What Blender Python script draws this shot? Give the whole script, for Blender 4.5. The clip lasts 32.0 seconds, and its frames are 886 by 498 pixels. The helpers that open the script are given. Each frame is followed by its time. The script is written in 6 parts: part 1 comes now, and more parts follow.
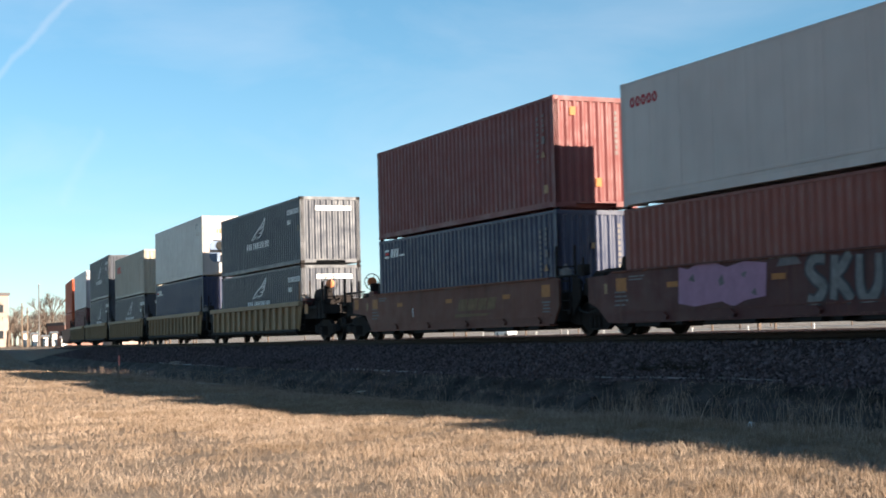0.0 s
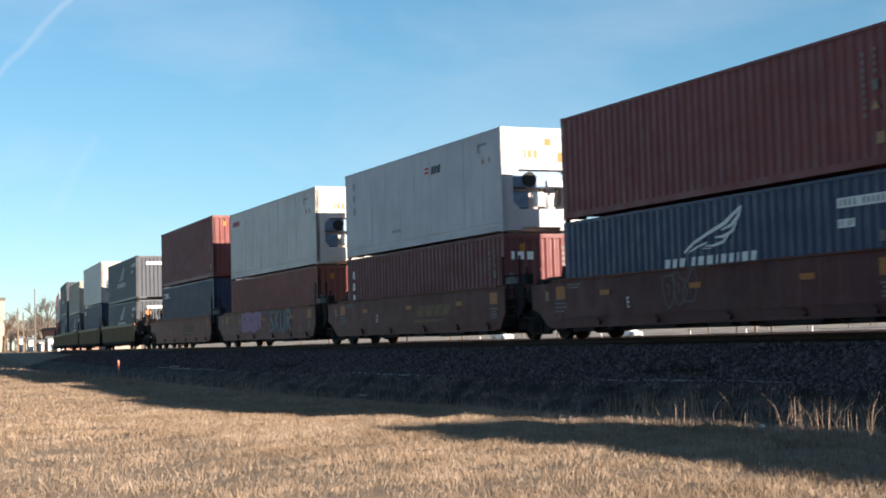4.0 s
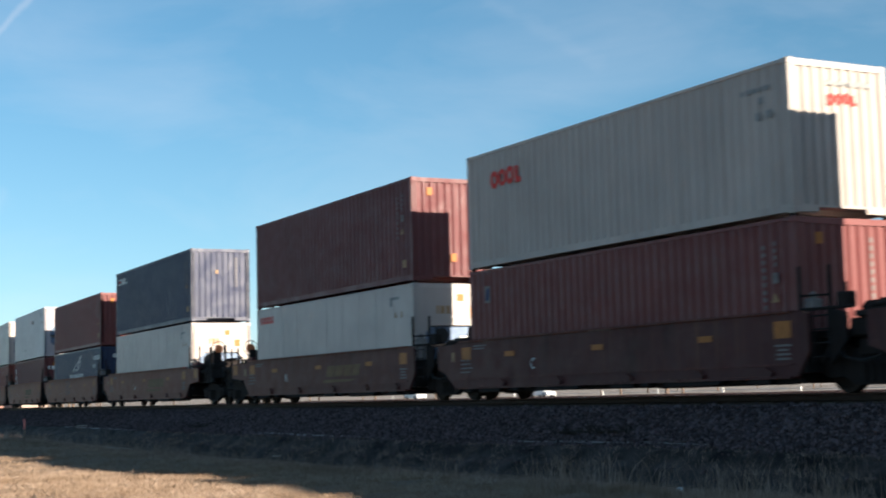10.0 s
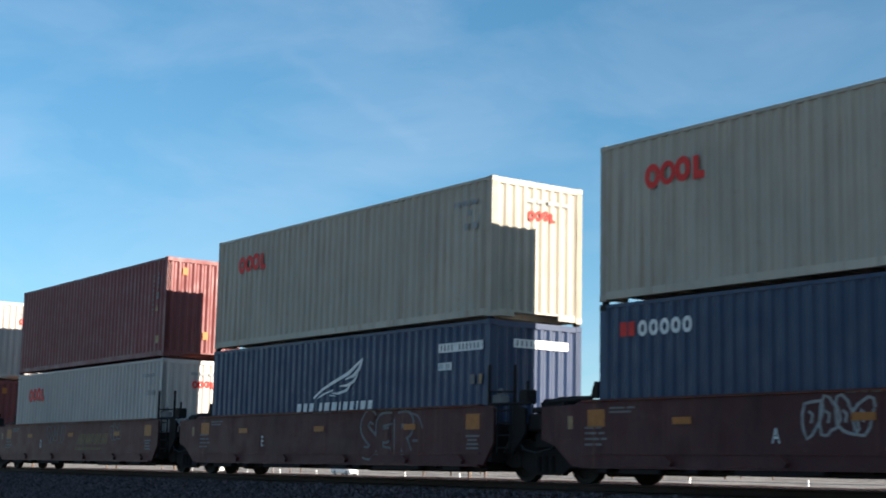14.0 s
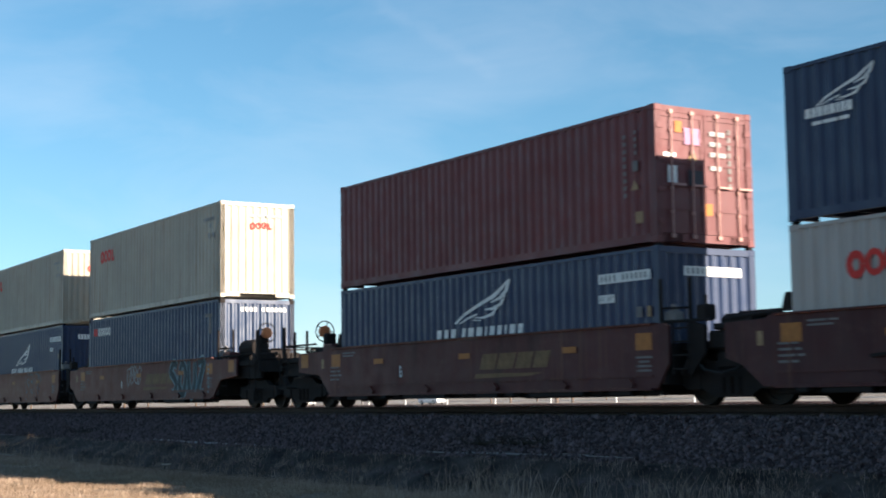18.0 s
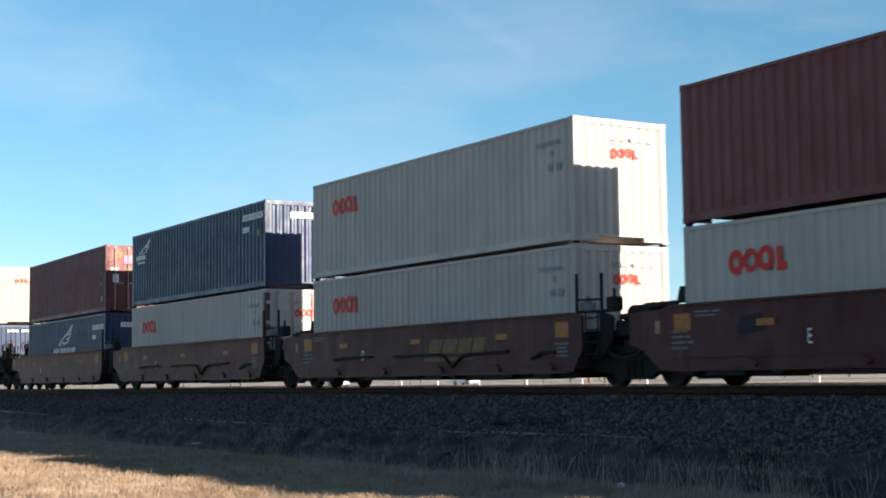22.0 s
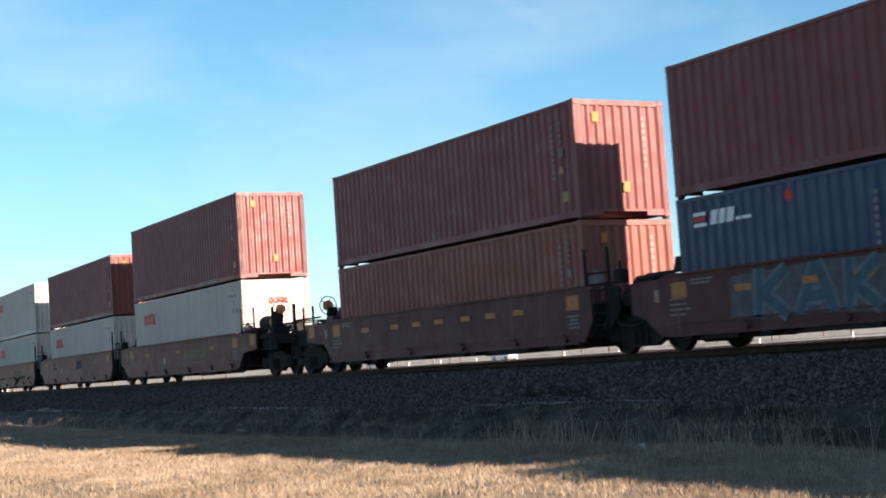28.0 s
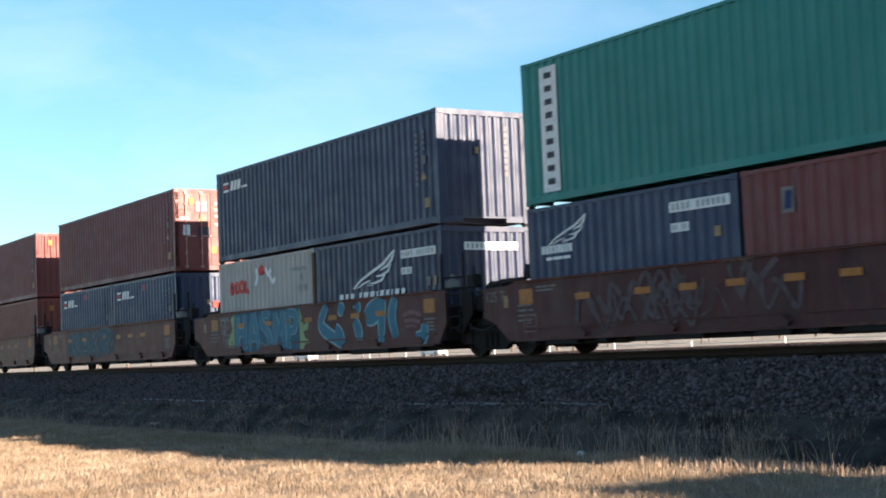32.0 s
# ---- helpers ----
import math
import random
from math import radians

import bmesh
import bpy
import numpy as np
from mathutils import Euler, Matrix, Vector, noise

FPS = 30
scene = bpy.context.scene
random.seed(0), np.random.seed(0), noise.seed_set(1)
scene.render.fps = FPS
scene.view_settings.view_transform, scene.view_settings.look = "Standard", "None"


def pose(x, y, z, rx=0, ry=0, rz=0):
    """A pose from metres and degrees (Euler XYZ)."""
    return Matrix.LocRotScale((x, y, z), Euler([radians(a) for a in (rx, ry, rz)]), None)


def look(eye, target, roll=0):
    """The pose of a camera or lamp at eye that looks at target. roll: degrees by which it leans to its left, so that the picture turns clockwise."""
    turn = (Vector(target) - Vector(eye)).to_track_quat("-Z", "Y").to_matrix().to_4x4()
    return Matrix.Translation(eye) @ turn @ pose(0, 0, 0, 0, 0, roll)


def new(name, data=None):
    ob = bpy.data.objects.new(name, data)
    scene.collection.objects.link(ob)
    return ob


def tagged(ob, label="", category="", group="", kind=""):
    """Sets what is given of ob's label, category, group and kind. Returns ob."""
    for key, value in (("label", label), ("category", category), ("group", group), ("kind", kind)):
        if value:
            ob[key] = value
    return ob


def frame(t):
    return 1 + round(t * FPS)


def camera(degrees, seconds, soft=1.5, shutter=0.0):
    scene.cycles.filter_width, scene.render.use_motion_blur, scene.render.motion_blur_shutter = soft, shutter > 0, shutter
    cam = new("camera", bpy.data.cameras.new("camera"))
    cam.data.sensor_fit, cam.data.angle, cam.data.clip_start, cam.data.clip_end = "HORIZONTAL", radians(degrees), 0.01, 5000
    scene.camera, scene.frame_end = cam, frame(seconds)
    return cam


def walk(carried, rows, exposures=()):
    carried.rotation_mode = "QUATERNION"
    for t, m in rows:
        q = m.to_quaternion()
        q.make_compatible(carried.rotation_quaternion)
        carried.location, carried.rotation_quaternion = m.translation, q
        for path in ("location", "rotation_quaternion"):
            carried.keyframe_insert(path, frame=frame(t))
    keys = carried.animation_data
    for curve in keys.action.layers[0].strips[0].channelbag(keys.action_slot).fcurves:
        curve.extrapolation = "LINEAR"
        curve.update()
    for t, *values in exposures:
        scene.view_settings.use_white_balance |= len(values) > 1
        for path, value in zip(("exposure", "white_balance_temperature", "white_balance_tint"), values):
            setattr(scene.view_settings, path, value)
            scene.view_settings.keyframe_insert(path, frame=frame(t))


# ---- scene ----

# ================= camera and train rows: t, eye x y z, yaw pitch roll, train run in metres =================
PATH = """
0.0 0.662 -0.149 0.120 65.616 3.369 1.464 -0.000
0.5 0.693 -0.207 0.125 65.526 3.389 1.314 4.270
1.0 0.743 -0.252 0.130 65.510 3.373 1.552 8.538
1.5 0.645 -0.240 0.129 65.491 3.351 1.743 12.794
2.0 0.571 -0.233 0.122 65.479 3.353 1.809 17.083
2.5 0.389 -0.152 0.105 65.545 3.399 1.694 21.182
3.0 0.361 -0.184 0.101 65.496 3.430 1.715 25.429
3.5 0.431 -0.226 0.102 65.469 3.448 1.669 29.749
5.5 0.418 -0.273 0.105 65.190 4.081 1.344 46.829
6.0 0.357 -0.261 0.107 64.996 4.345 1.229 51.119
6.5 0.240 -0.209 0.109 64.840 4.534 1.142 55.327
7.0 0.174 -0.164 0.114 64.697 4.468 1.324 59.551
7.5 0.077 -0.144 0.137 64.399 4.194 1.974 63.957
8.0 0.216 -0.237 0.137 63.999 5.352 1.605 68.279
8.5 0.340 -0.328 0.112 63.909 6.475 0.538 72.367
9.0 0.407 -0.317 0.107 63.974 6.251 0.625 76.634
9.5 0.274 -0.281 0.120 63.950 5.894 1.148 80.919
10.0 0.224 -0.239 0.131 61.997 5.750 1.394 85.184
10.5 0.279 -0.053 0.133 57.957 6.231 0.783 89.430
11.0 0.725 -0.201 0.122 54.208 6.828 -0.564 93.735
11.5 0.586 -0.076 0.121 52.844 6.641 -0.769 97.967
12.0 0.297 0.028 0.126 53.314 6.218 -1.475 102.187
12.5 0.395 0.138 0.127 53.846 7.027 -1.004 106.479
13.0 0.195 0.110 0.131 53.832 8.204 -1.892 110.725
13.5 0.084 0.093 0.135 53.294 8.523 -1.449 114.973
15.5 0.089 0.209 0.136 60.456 9.969 0.127 131.985
16.0 0.189 0.246 0.140 60.350 9.845 0.421 136.260
16.5 0.103 0.276 0.146 59.797 9.460 0.692 140.491
17.0 0.080 0.356 0.154 59.220 8.607 1.202 144.778
17.5 -0.438 0.260 0.158 58.281 7.262 1.148 149.027
18.0 -1.395 0.238 0.152 57.579 5.929 0.736 152.936
18.5 -0.246 0.386 0.142 57.783 5.143 0.497 157.409
19.0 0.280 0.227 0.150 57.522 4.815 0.917 161.961
19.5 0.371 0.210 0.145 57.495 5.146 1.260 166.249
20.0 0.297 0.259 0.123 57.770 6.152 1.046 170.281
20.5 -1.142 -0.002 0.131 57.866 6.881 0.652 174.273
21.0 -1.054 0.286 0.150 58.098 5.193 0.341 178.668
21.5 -0.946 0.140 0.168 57.908 4.724 0.294 183.236
22.0 -0.840 0.204 0.155 58.946 5.184 0.664 186.905
22.5 -0.842 0.107 0.169 58.957 4.440 1.610 191.375
23.0 -0.478 0.039 0.181 59.000 3.987 2.283 195.771
23.5 -0.104 -0.062 0.170 58.911 4.023 2.715 199.992
24.0 -0.057 -0.092 0.160 58.932 4.712 2.688 204.217
24.5 -0.121 -0.053 0.163 59.148 5.386 2.725 208.511
25.0 -0.124 -0.033 0.158 59.490 5.624 2.607 212.750
25.5 -0.116 -0.107 0.152 59.540 5.510 2.583 216.996
27.5 0.225 -0.302 0.132 60.215 4.563 3.422 233.896
28.0 0.263 -0.224 0.126 60.534 4.386 3.843 238.070
28.5 0.299 -0.189 0.124 60.658 4.492 4.308 242.375
29.0 0.422 -0.284 0.109 59.574 4.809 4.208 246.602
29.5 -0.105 -0.039 0.119 55.387 4.827 3.804 250.893
30.0 -0.559 0.106 0.125 55.324 4.896 3.537 255.161
30.5 -0.744 0.221 0.123 55.865 4.823 3.195 259.269
31.0 -0.929 0.183 0.119 56.153 4.590 2.599 263.437
31.5 -1.011 0.459 0.127 57.150 4.289 2.126 267.724
32.0 -1.151 0.654 0.144 57.770 4.035 2.335 272.049
"""
ROWS = [[float(v) for v in r.split()] for r in PATH.split("\n") if r.strip()]
cam = camera(33.86, 32.0, soft=1.8, shutter=0.3)
GAIN = 1.58
BALANCE = ((0, 6350, 16), (6, 6280, 15), (9, 6150, 15), (11, 6350, 15), (12, 6850, 15), (13, 6050, 14), (16.5, 5650, 13), (18.5, 6400, 17), (19.5, 6550, 16), (21, 6150, 15), (22, 6300, 15),
           (23, 6600, 16), (24, 6700, 16), (25.5, 6280, 16), (29, 6350, 15), (30, 6750, 17), (32, 6600, 16))
EXPOSURES = [(t, GAIN + e, float(np.interp(t, [w[0] for w in BALANCE], [w[1] for w in BALANCE])), float(np.interp(t, [w[0] for w in BALANCE], [w[2] for w in BALANCE]))) for t, e in ((0, -0.04), (3, -0.14), (7, -0.21), (9, -0.32), (10, -0.2), (11, 0.28), (12, 0.52), (13, 0.18), (13.5, 0.1), (15.5, -0.85), (17, -0.8),
             (18, 0.0), (19, 0.34), (20, 0.38), (21, 0.06), (22, 0.02), (23, 0.28), (24, 0.34), (25.5, 0.08), (28, 0.24), (29, 0.3), (30, 0.48), (32, 0.48))]
walk(cam, [(r[0], pose(r[1], r[2], r[3], 90 + r[5], r[6], r[4])) for r in ROWS], EXPOSURES)

# ================= light =================
SUN_DIR = Vector((3.2, 1.2, 0.955)).normalized()      # towards the sun
world = bpy.data.worlds.new("world")
scene.world = world
world.use_nodes = True


def build_world():
    nt = world.node_tree
    nt.nodes.clear()
    out = nt.nodes.new("ShaderNodeOutputWorld")
    bg = nt.nodes.new("ShaderNodeBackground")
    sky = nt.nodes.new("ShaderNodeTexSky")
    sky.sky_type, sky.sun_disc = "NISHITA", False
    sky.sun_elevation = math.asin(SUN_DIR.z)
    sky.sun_rotation = math.atan2(SUN_DIR.x, SUN_DIR.y)
    sky.air_density, sky.dust_density, sky.ozone_density = 1.0, 0.15, 2.5
    tc = nt.nodes.new("ShaderNodeTexCoord")
    # thin cirrus: noise stretched along one way
    mp = nt.nodes.new("ShaderNodeMapping")
    mp.inputs["Rotation"].default_value = (0.2, 0.5, 0.6)
    mp.inputs["Scale"].default_value = (2.0, 2.6, 7.0)
    nz = nt.nodes.new("ShaderNodeTexNoise")
    nz.inputs["Scale"].default_value, nz.inputs["Detail"].default_value, nz.inputs["Roughness"].default_value = 2.2, 6, 0.55
    nz.inputs["Distortion"].default_value = 0.4
    ramp = nt.nodes.new("ShaderNodeValToRGB")
    ramp.color_ramp.elements[0].position, ramp.color_ramp.elements[1].position = 0.42, 0.85
    ramp.color_ramp.elements[1].color = (0.2, 0.2, 0.2, 1)
    # two vapour trails: thin bands about planes through the eye, cut to a stretch of bearing
    def trail(a, b, width, strength):
        n = a.cross(b).normalized()
        mid = (a + b).normalized()
        dot = nt.nodes.new("ShaderNodeVectorMath")
        dot.operation = "DOT_PRODUCT"
        dot.inputs[1].default_value = n
        dis = nt.nodes.new("ShaderNodeTexNoise")
        dis.inputs["Scale"].default_value, dis.inputs["Detail"].default_value = 60, 3
        add = nt.nodes.new("ShaderNodeMath")
        add.operation, add.inputs[1].default_value = "MULTIPLY_ADD", width * 1.6
        add.inputs[2].default_value = -width * 0.8
        nt.links.new(tc.outputs["Generated"], dis.inputs["Vector"])
        nt.links.new(dis.outputs["Fac"], add.inputs[0])
        s = nt.nodes.new("ShaderNodeMath")
        s.operation = "ADD"
        nt.links.new(tc.outputs["Generated"], dot.inputs[0])
        nt.links.new(dot.outputs["Value"], s.inputs[0])
        nt.links.new(add.outputs[0], s.inputs[1])
        ab = nt.nodes.new("ShaderNodeMath")
        ab.operation = "ABSOLUTE"
        nt.links.new(s.outputs[0], ab.inputs[0])
        mr = nt.nodes.new("ShaderNodeMapRange")
        mr.interpolation_type = "SMOOTHSTEP"
        mr.inputs["From Min"].default_value, mr.inputs["From Max"].default_value = 0.0, width
        mr.inputs["To Min"].default_value, mr.inputs["To Max"].default_value = strength, 0.0
        nt.links.new(ab.outputs[0], mr.inputs["Value"])
        d2 = nt.nodes.new("ShaderNodeVectorMath")
        d2.operation = "DOT_PRODUCT"
        d2.inputs[1].default_value = mid
        nt.links.new(tc.outputs["Generated"], d2.inputs[0])
        m2 = nt.nodes.new("ShaderNodeMapRange")
        m2.interpolation_type = "SMOOTHSTEP"
        half = math.cos(a.angle(b) / 2)
        m2.inputs["From Min"].default_value, m2.inputs["From Max"].default_value = half, half + (1 - half) * 0.3
        nt.links.new(d2.outputs["Value"], m2.inputs["Value"])
        mul = nt.nodes.new("ShaderNodeMath")
        mul.operation = "MULTIPLY"
        nt.links.new(mr.outputs[0], mul.inputs[0])
        nt.links.new(m2.outputs[0], mul.inputs[1])
        return mul.outputs[0]

    def way(az, el):
        az, el = radians(az), radians(el)
        return Vector((-math.sin(az) * math.cos(el), math.cos(az) * math.cos(el), math.sin(el)))
    t1 = trail(way(84.2, 8.2), way(72.4, 20.8), 0.0034, 0.15)
    t2 = trail(way(61.5, 16.5), way(55.0, 12.5), 0.008, 0.03)
    t3 = trail(way(78.6, 8.3), way(80.3, 5.2), 0.006, 0.05)
    prev = ramp.outputs["Color"]
    for o in (t1, t2, t3):
        a = nt.nodes.new("ShaderNodeMath")
        a.operation = "ADD"
        nt.links.new(prev, a.inputs[0])
        nt.links.new(o, a.inputs[1])
        prev = a.outputs[0]
    sat = nt.nodes.new("ShaderNodeHueSaturation")
    sat.inputs["Saturation"].default_value = 1.15
    sat.inputs["Hue"].default_value = 0.482
    nt.links.new(sky.outputs["Color"], sat.inputs["Color"])
    # clear dry air: the haze band at the horizon is thin
    lift = nt.nodes.new("ShaderNodeVectorMath")
    lift.operation, lift.inputs[1].default_value = "ADD", (0, 0, 0.04)
    nt.links.new(tc.outputs["Generated"], lift.inputs[0])
    nt.links.new(lift.outputs["Vector"], sky.inputs["Vector"])
    mix = nt.nodes.new("ShaderNodeMix")
    mix.data_type = "RGBA"
    mix.inputs["B"].default_value = (CLOUD, CLOUD, CLOUD, 1)
    nt.links.new(tc.outputs["Generated"], mp.inputs["Vector"])
    nt.links.new(mp.outputs["Vector"], nz.inputs["Vector"])
    nt.links.new(nz.outputs["Fac"], ramp.inputs["Fac"])
    nt.links.new(prev, mix.inputs["Factor"])
    nt.links.new(sat.outputs["Color"], mix.inputs["A"])
    nt.links.new(mix.outputs["Result"], bg.inputs["Color"])
    bg.inputs["Strength"].default_value = SKY
    nt.links.new(bg.outputs["Background"], out.inputs["Surface"])


SKY, CLOUD = 0.055, 6.8
build_world()
sun = new("sun", bpy.data.lights.new("sun", "SUN"))
sun.data.energy, sun.data.angle, sun.data.color = 5.0, radians(0.55), (1.0, 0.875, 0.67)
sun.matrix_world = look(SUN_DIR * 60, (0, 0, 0))

# ================= materials =================
def nodes_of(name):
    m = bpy.data.materials.new(name)
    m.use_nodes = True
    nt = m.node_tree
    return m, nt, nt.nodes["Principled BSDF"]


def noise_node(nt, scale, detail=4, rough=0.6, stretch=(1, 1, 1), coords="Object"):
    tc = nt.nodes.new("ShaderNodeTexCoord")
    mp = nt.nodes.new("ShaderNodeMapping")
    mp.inputs["Scale"].default_value = stretch
    nz = nt.nodes.new("ShaderNodeTexNoise")
    nz.inputs["Scale"].default_value, nz.inputs["Detail"].default_value, nz.inputs["Roughness"].default_value = scale, detail, rough
    nt.links.new(tc.outputs[coords], mp.inputs["Vector"])
    nt.links.new(mp.outputs["Vector"], nz.inputs["Vector"])
    return nz.outputs["Fac"]


def ramped(nt, fac, lo, hi, c0=(0, 0, 0), c1=(1, 1, 1)):
    r = nt.nodes.new("ShaderNodeValToRGB")
    r.color_ramp.elements[0].position, r.color_ramp.elements[1].position = lo, hi
    r.color_ramp.elements[0].color, r.color_ramp.elements[1].color = (*c0, 1), (*c1, 1)
    nt.links.new(fac, r.inputs["Fac"])
    return r.outputs["Color"]


def mixed(nt, fac, a, b, blend="MIX"):
    m = nt.nodes.new("ShaderNodeMix")
    m.data_type, m.blend_type = "RGBA", blend
    for key, v in (("Factor", fac), ("A", a), ("B", b)):
        if isinstance(v, (int, float)):
            m.inputs[key].default_value = v
        elif isinstance(v, tuple):
            m.inputs[key].default_value = (*v, 1)
        else:
            nt.links.new(v, m.inputs[key])
    return m.outputs["Result"]


def bumped(nt, bsdf, height, strength, distance):
    b = nt.nodes.new("ShaderNodeBump")
    b.inputs["Strength"].default_value, b.inputs["Distance"].default_value = strength, distance
    nt.links.new(height, b.inputs["Height"])
    nt.links.new(b.outputs["Normal"], bsdf.inputs["Normal"])


def scaled(c, k):
    return tuple(min(1, v * k) for v in c)


def paint(name, c, rough=0.5, wear=0.5, rust=(0.16, 0.06, 0.025), metal=0.0, runs=0.0, gloss=0.4, sheen=0.0, scuff=0.0, sheen_tint=(0.9, 0.58, 0.44)):
    """Weathered paint: broad fading, vertical dirt streaks, rust specks."""
    m, nt, b = nodes_of(name)
    fade = ramped(nt, noise_node(nt, 0.35, 3), 0.3, 0.75)
    col = mixed(nt, fade, scaled(c, 0.86), scaled(c, 1.12))
    info = nt.nodes.new("ShaderNodeObjectInfo")
    tint = nt.nodes.new("ShaderNodeMapRange")
    tint.inputs["To Min"].default_value, tint.inputs["To Max"].default_value = 0.9, 1.1
    nt.links.new(info.outputs["Random"], tint.inputs["Value"])
    col = mixed(nt, 1.0, col, tint.outputs[0], "MULTIPLY")
    streak = ramped(nt, noise_node(nt, 1.0, 5, 0.65, (3.2, 3.2, 0.28)), 0.5, 0.82)
    dirt = nt.nodes.new("ShaderNodeMath")
    dirt.operation, dirt.inputs[1].default_value = "MULTIPLY", 0.55 * wear
    nt.links.new(streak, dirt.inputs[0])
    col = mixed(nt, dirt.outputs[0], col, scaled(tuple(0.5 * v + 0.05 for v in c), 0.55))
    speck = ramped(nt, noise_node(nt, 5.5, 8, 0.72), 0.66 - 0.05 * wear, 0.74)
    sp = nt.nodes.new("ShaderNodeMath")
    sp.operation, sp.inputs[1].default_value = "MULTIPLY", 0.8 * wear
    nt.links.new(speck, sp.inputs[0])
    col = mixed(nt, sp.outputs[0], col, rust)
    if runs:
        # rust running down from the top rail and the seams
        run = ramped(nt, noise_node(nt, 1.0, 6, 0.7, (6.5, 6.5, 0.16)), 0.5, 0.68)
        where = ramped(nt, noise_node(nt, 0.5, 3, 0.5), 0.42, 0.66)
        amt = nt.nodes.new("ShaderNodeMath")
        amt.operation, amt.inputs[1].default_value = "MULTIPLY", runs
        nt.links.new(mixed(nt, 1.0, run, where, "MULTIPLY"), amt.inputs[0])
        col = mixed(nt, amt.outputs[0], col, (0.24, 0.12, 0.06))
    if scuff:
        # scraped and dusty patches, and dark grease smears
        patch = ramped(nt, noise_node(nt, 1.3, 7, 0.7, (0.6, 1, 1.6)), 0.54, 0.72)
        grit = ramped(nt, noise_node(nt, 14, 5, 0.7), 0.35, 0.7)
        amt = nt.nodes.new("ShaderNodeMath")
        amt.operation, amt.inputs[1].default_value = "MULTIPLY", scuff
        nt.links.new(mixed(nt, 1.0, patch, grit, "MULTIPLY"), amt.inputs[0])
        col = mixed(nt, amt.outputs[0], col, tuple(0.6 * v + w for v, w in zip(c, (0.105, 0.062, 0.048))))
        smear = ramped(nt, noise_node(nt, 0.8, 6, 0.65, (1.6, 1, 0.5)), 0.52, 0.7)
        amt = nt.nodes.new("ShaderNodeMath")
        amt.operation, amt.inputs[1].default_value = "MULTIPLY", 0.75
        nt.links.new(smear, amt.inputs[0])
        col = mixed(nt, amt.outputs[0], col, scaled(c, 0.42))
    nt.links.new(col, b.inputs["Base Color"])
    rr = ramped(nt, noise_node(nt, 2.0, 4), 0.3, 0.7, (rough - 0.1,) * 3, (rough + 0.18,) * 3)
    nt.links.new(rr, b.inputs["Roughness"])
    b.inputs["Metallic"].default_value = metal
    b.inputs["Specular IOR Level"].default_value = gloss
    # tinted sheen stands for dust and for warm light caught at grazing view
    b.inputs["Sheen Weight"].default_value, b.inputs["Sheen Roughness"].default_value = sheen, 0.35
    b.inputs["Sheen Tint"].default_value = (*sheen_tint, 1)
    bumped(nt, b, noise_node(nt, 9, 4), 0.12, 0.01)
    return m


def plain(name, c, rough=0.6, metal=0.0, scale=4.0, amount=0.25):
    m, nt, b = nodes_of(name)
    f = ramped(nt, noise_node(nt, scale, 6, 0.65), 0.3, 0.72)
    nt.links.new(mixed(nt, f, scaled(c, 1 - amount), scaled(c, 1 + amount)), b.inputs["Base Color"])
    b.inputs["Roughness"].default_value, b.inputs["Metallic"].default_value = rough, metal
    b.inputs["Specular IOR Level"].default_value = 0.5 if rough < 0.35 else 0.2
    bumped(nt, b, noise_node(nt, scale * 6, 4), 0.15, 0.01)
    return m


RED = paint("paint_red_brown", (0.162, 0.039, 0.037), 0.5, 0.4)
RED_B = paint("paint_maroon", (0.132, 0.031, 0.033), 0.5, 0.35)
RUST_RED = paint("paint_rust_red", (0.195, 0.05, 0.037), 0.5, 0.4)
ORANGE = paint("paint_orange", (0.55, 0.10, 0.03), 0.5, 0.3)
NAVY = paint("paint_navy", (0.026, 0.031, 0.047), 0.45, 0.3, (0.13, 0.07, 0.045), gloss=0.6, sheen=0.45, sheen_tint=(0.92, 0.82, 0.72))
NAVY_C = paint("paint_deep_navy", (0.0125, 0.0205, 0.062), 0.45, 0.3, (0.13, 0.07, 0.045), gloss=0.5, sheen=0.24, sheen_tint=(0.92, 0.82, 0.72))
NAVY_B = paint("paint_blue", (0.015, 0.031, 0.08), 0.42, 0.3, (0.13, 0.07, 0.045), sheen=0.2, sheen_tint=(0.92, 0.82, 0.72))
COBALT = paint("paint_cobalt", (0.016, 0.036, 0.088), 0.42, 0.35, (0.13, 0.07, 0.045), sheen=0.2, sheen_tint=(0.92, 0.82, 0.72))
GREY = paint("paint_light_grey", (0.43, 0.384, 0.352), 0.5, 0.55, runs=0.25, sheen=0.1, sheen_tint=(0.85, 0.78, 0.72))
GREY_TAN = paint("paint_grey_tan", (0.40, 0.362, 0.292), 0.5, 0.75, runs=0.75)
WHITE = paint("paint_white_smooth", (0.44, 0.385, 0.362), 0.42, 0.3, runs=0.15, sheen=0.15, sheen_tint=(0.85, 0.8, 0.78))
WHITE_B = paint("paint_white_blue", (0.415, 0.39, 0.415), 0.42, 0.35)
GREEN = paint("paint_green", (0.012, 0.2, 0.172), 0.48, 0.3)
CAR_BROWN = paint("paint_car_brown", (0.07, 0.0215, 0.0235), 0.55, 0.6, (0.10, 0.05, 0.03), gloss=0.2, sheen=0.8, runs=0.35, scuff=0.5, sheen_tint=(1.0, 0.42, 0.25))
CAR_BROWN_B = paint("paint_car_brown_pale", (0.13, 0.052, 0.041), 0.6, 0.6, (0.10, 0.05, 0.03), gloss=0.2, sheen=0.8, runs=0.35, scuff=0.5, sheen_tint=(1.0, 0.42, 0.25))
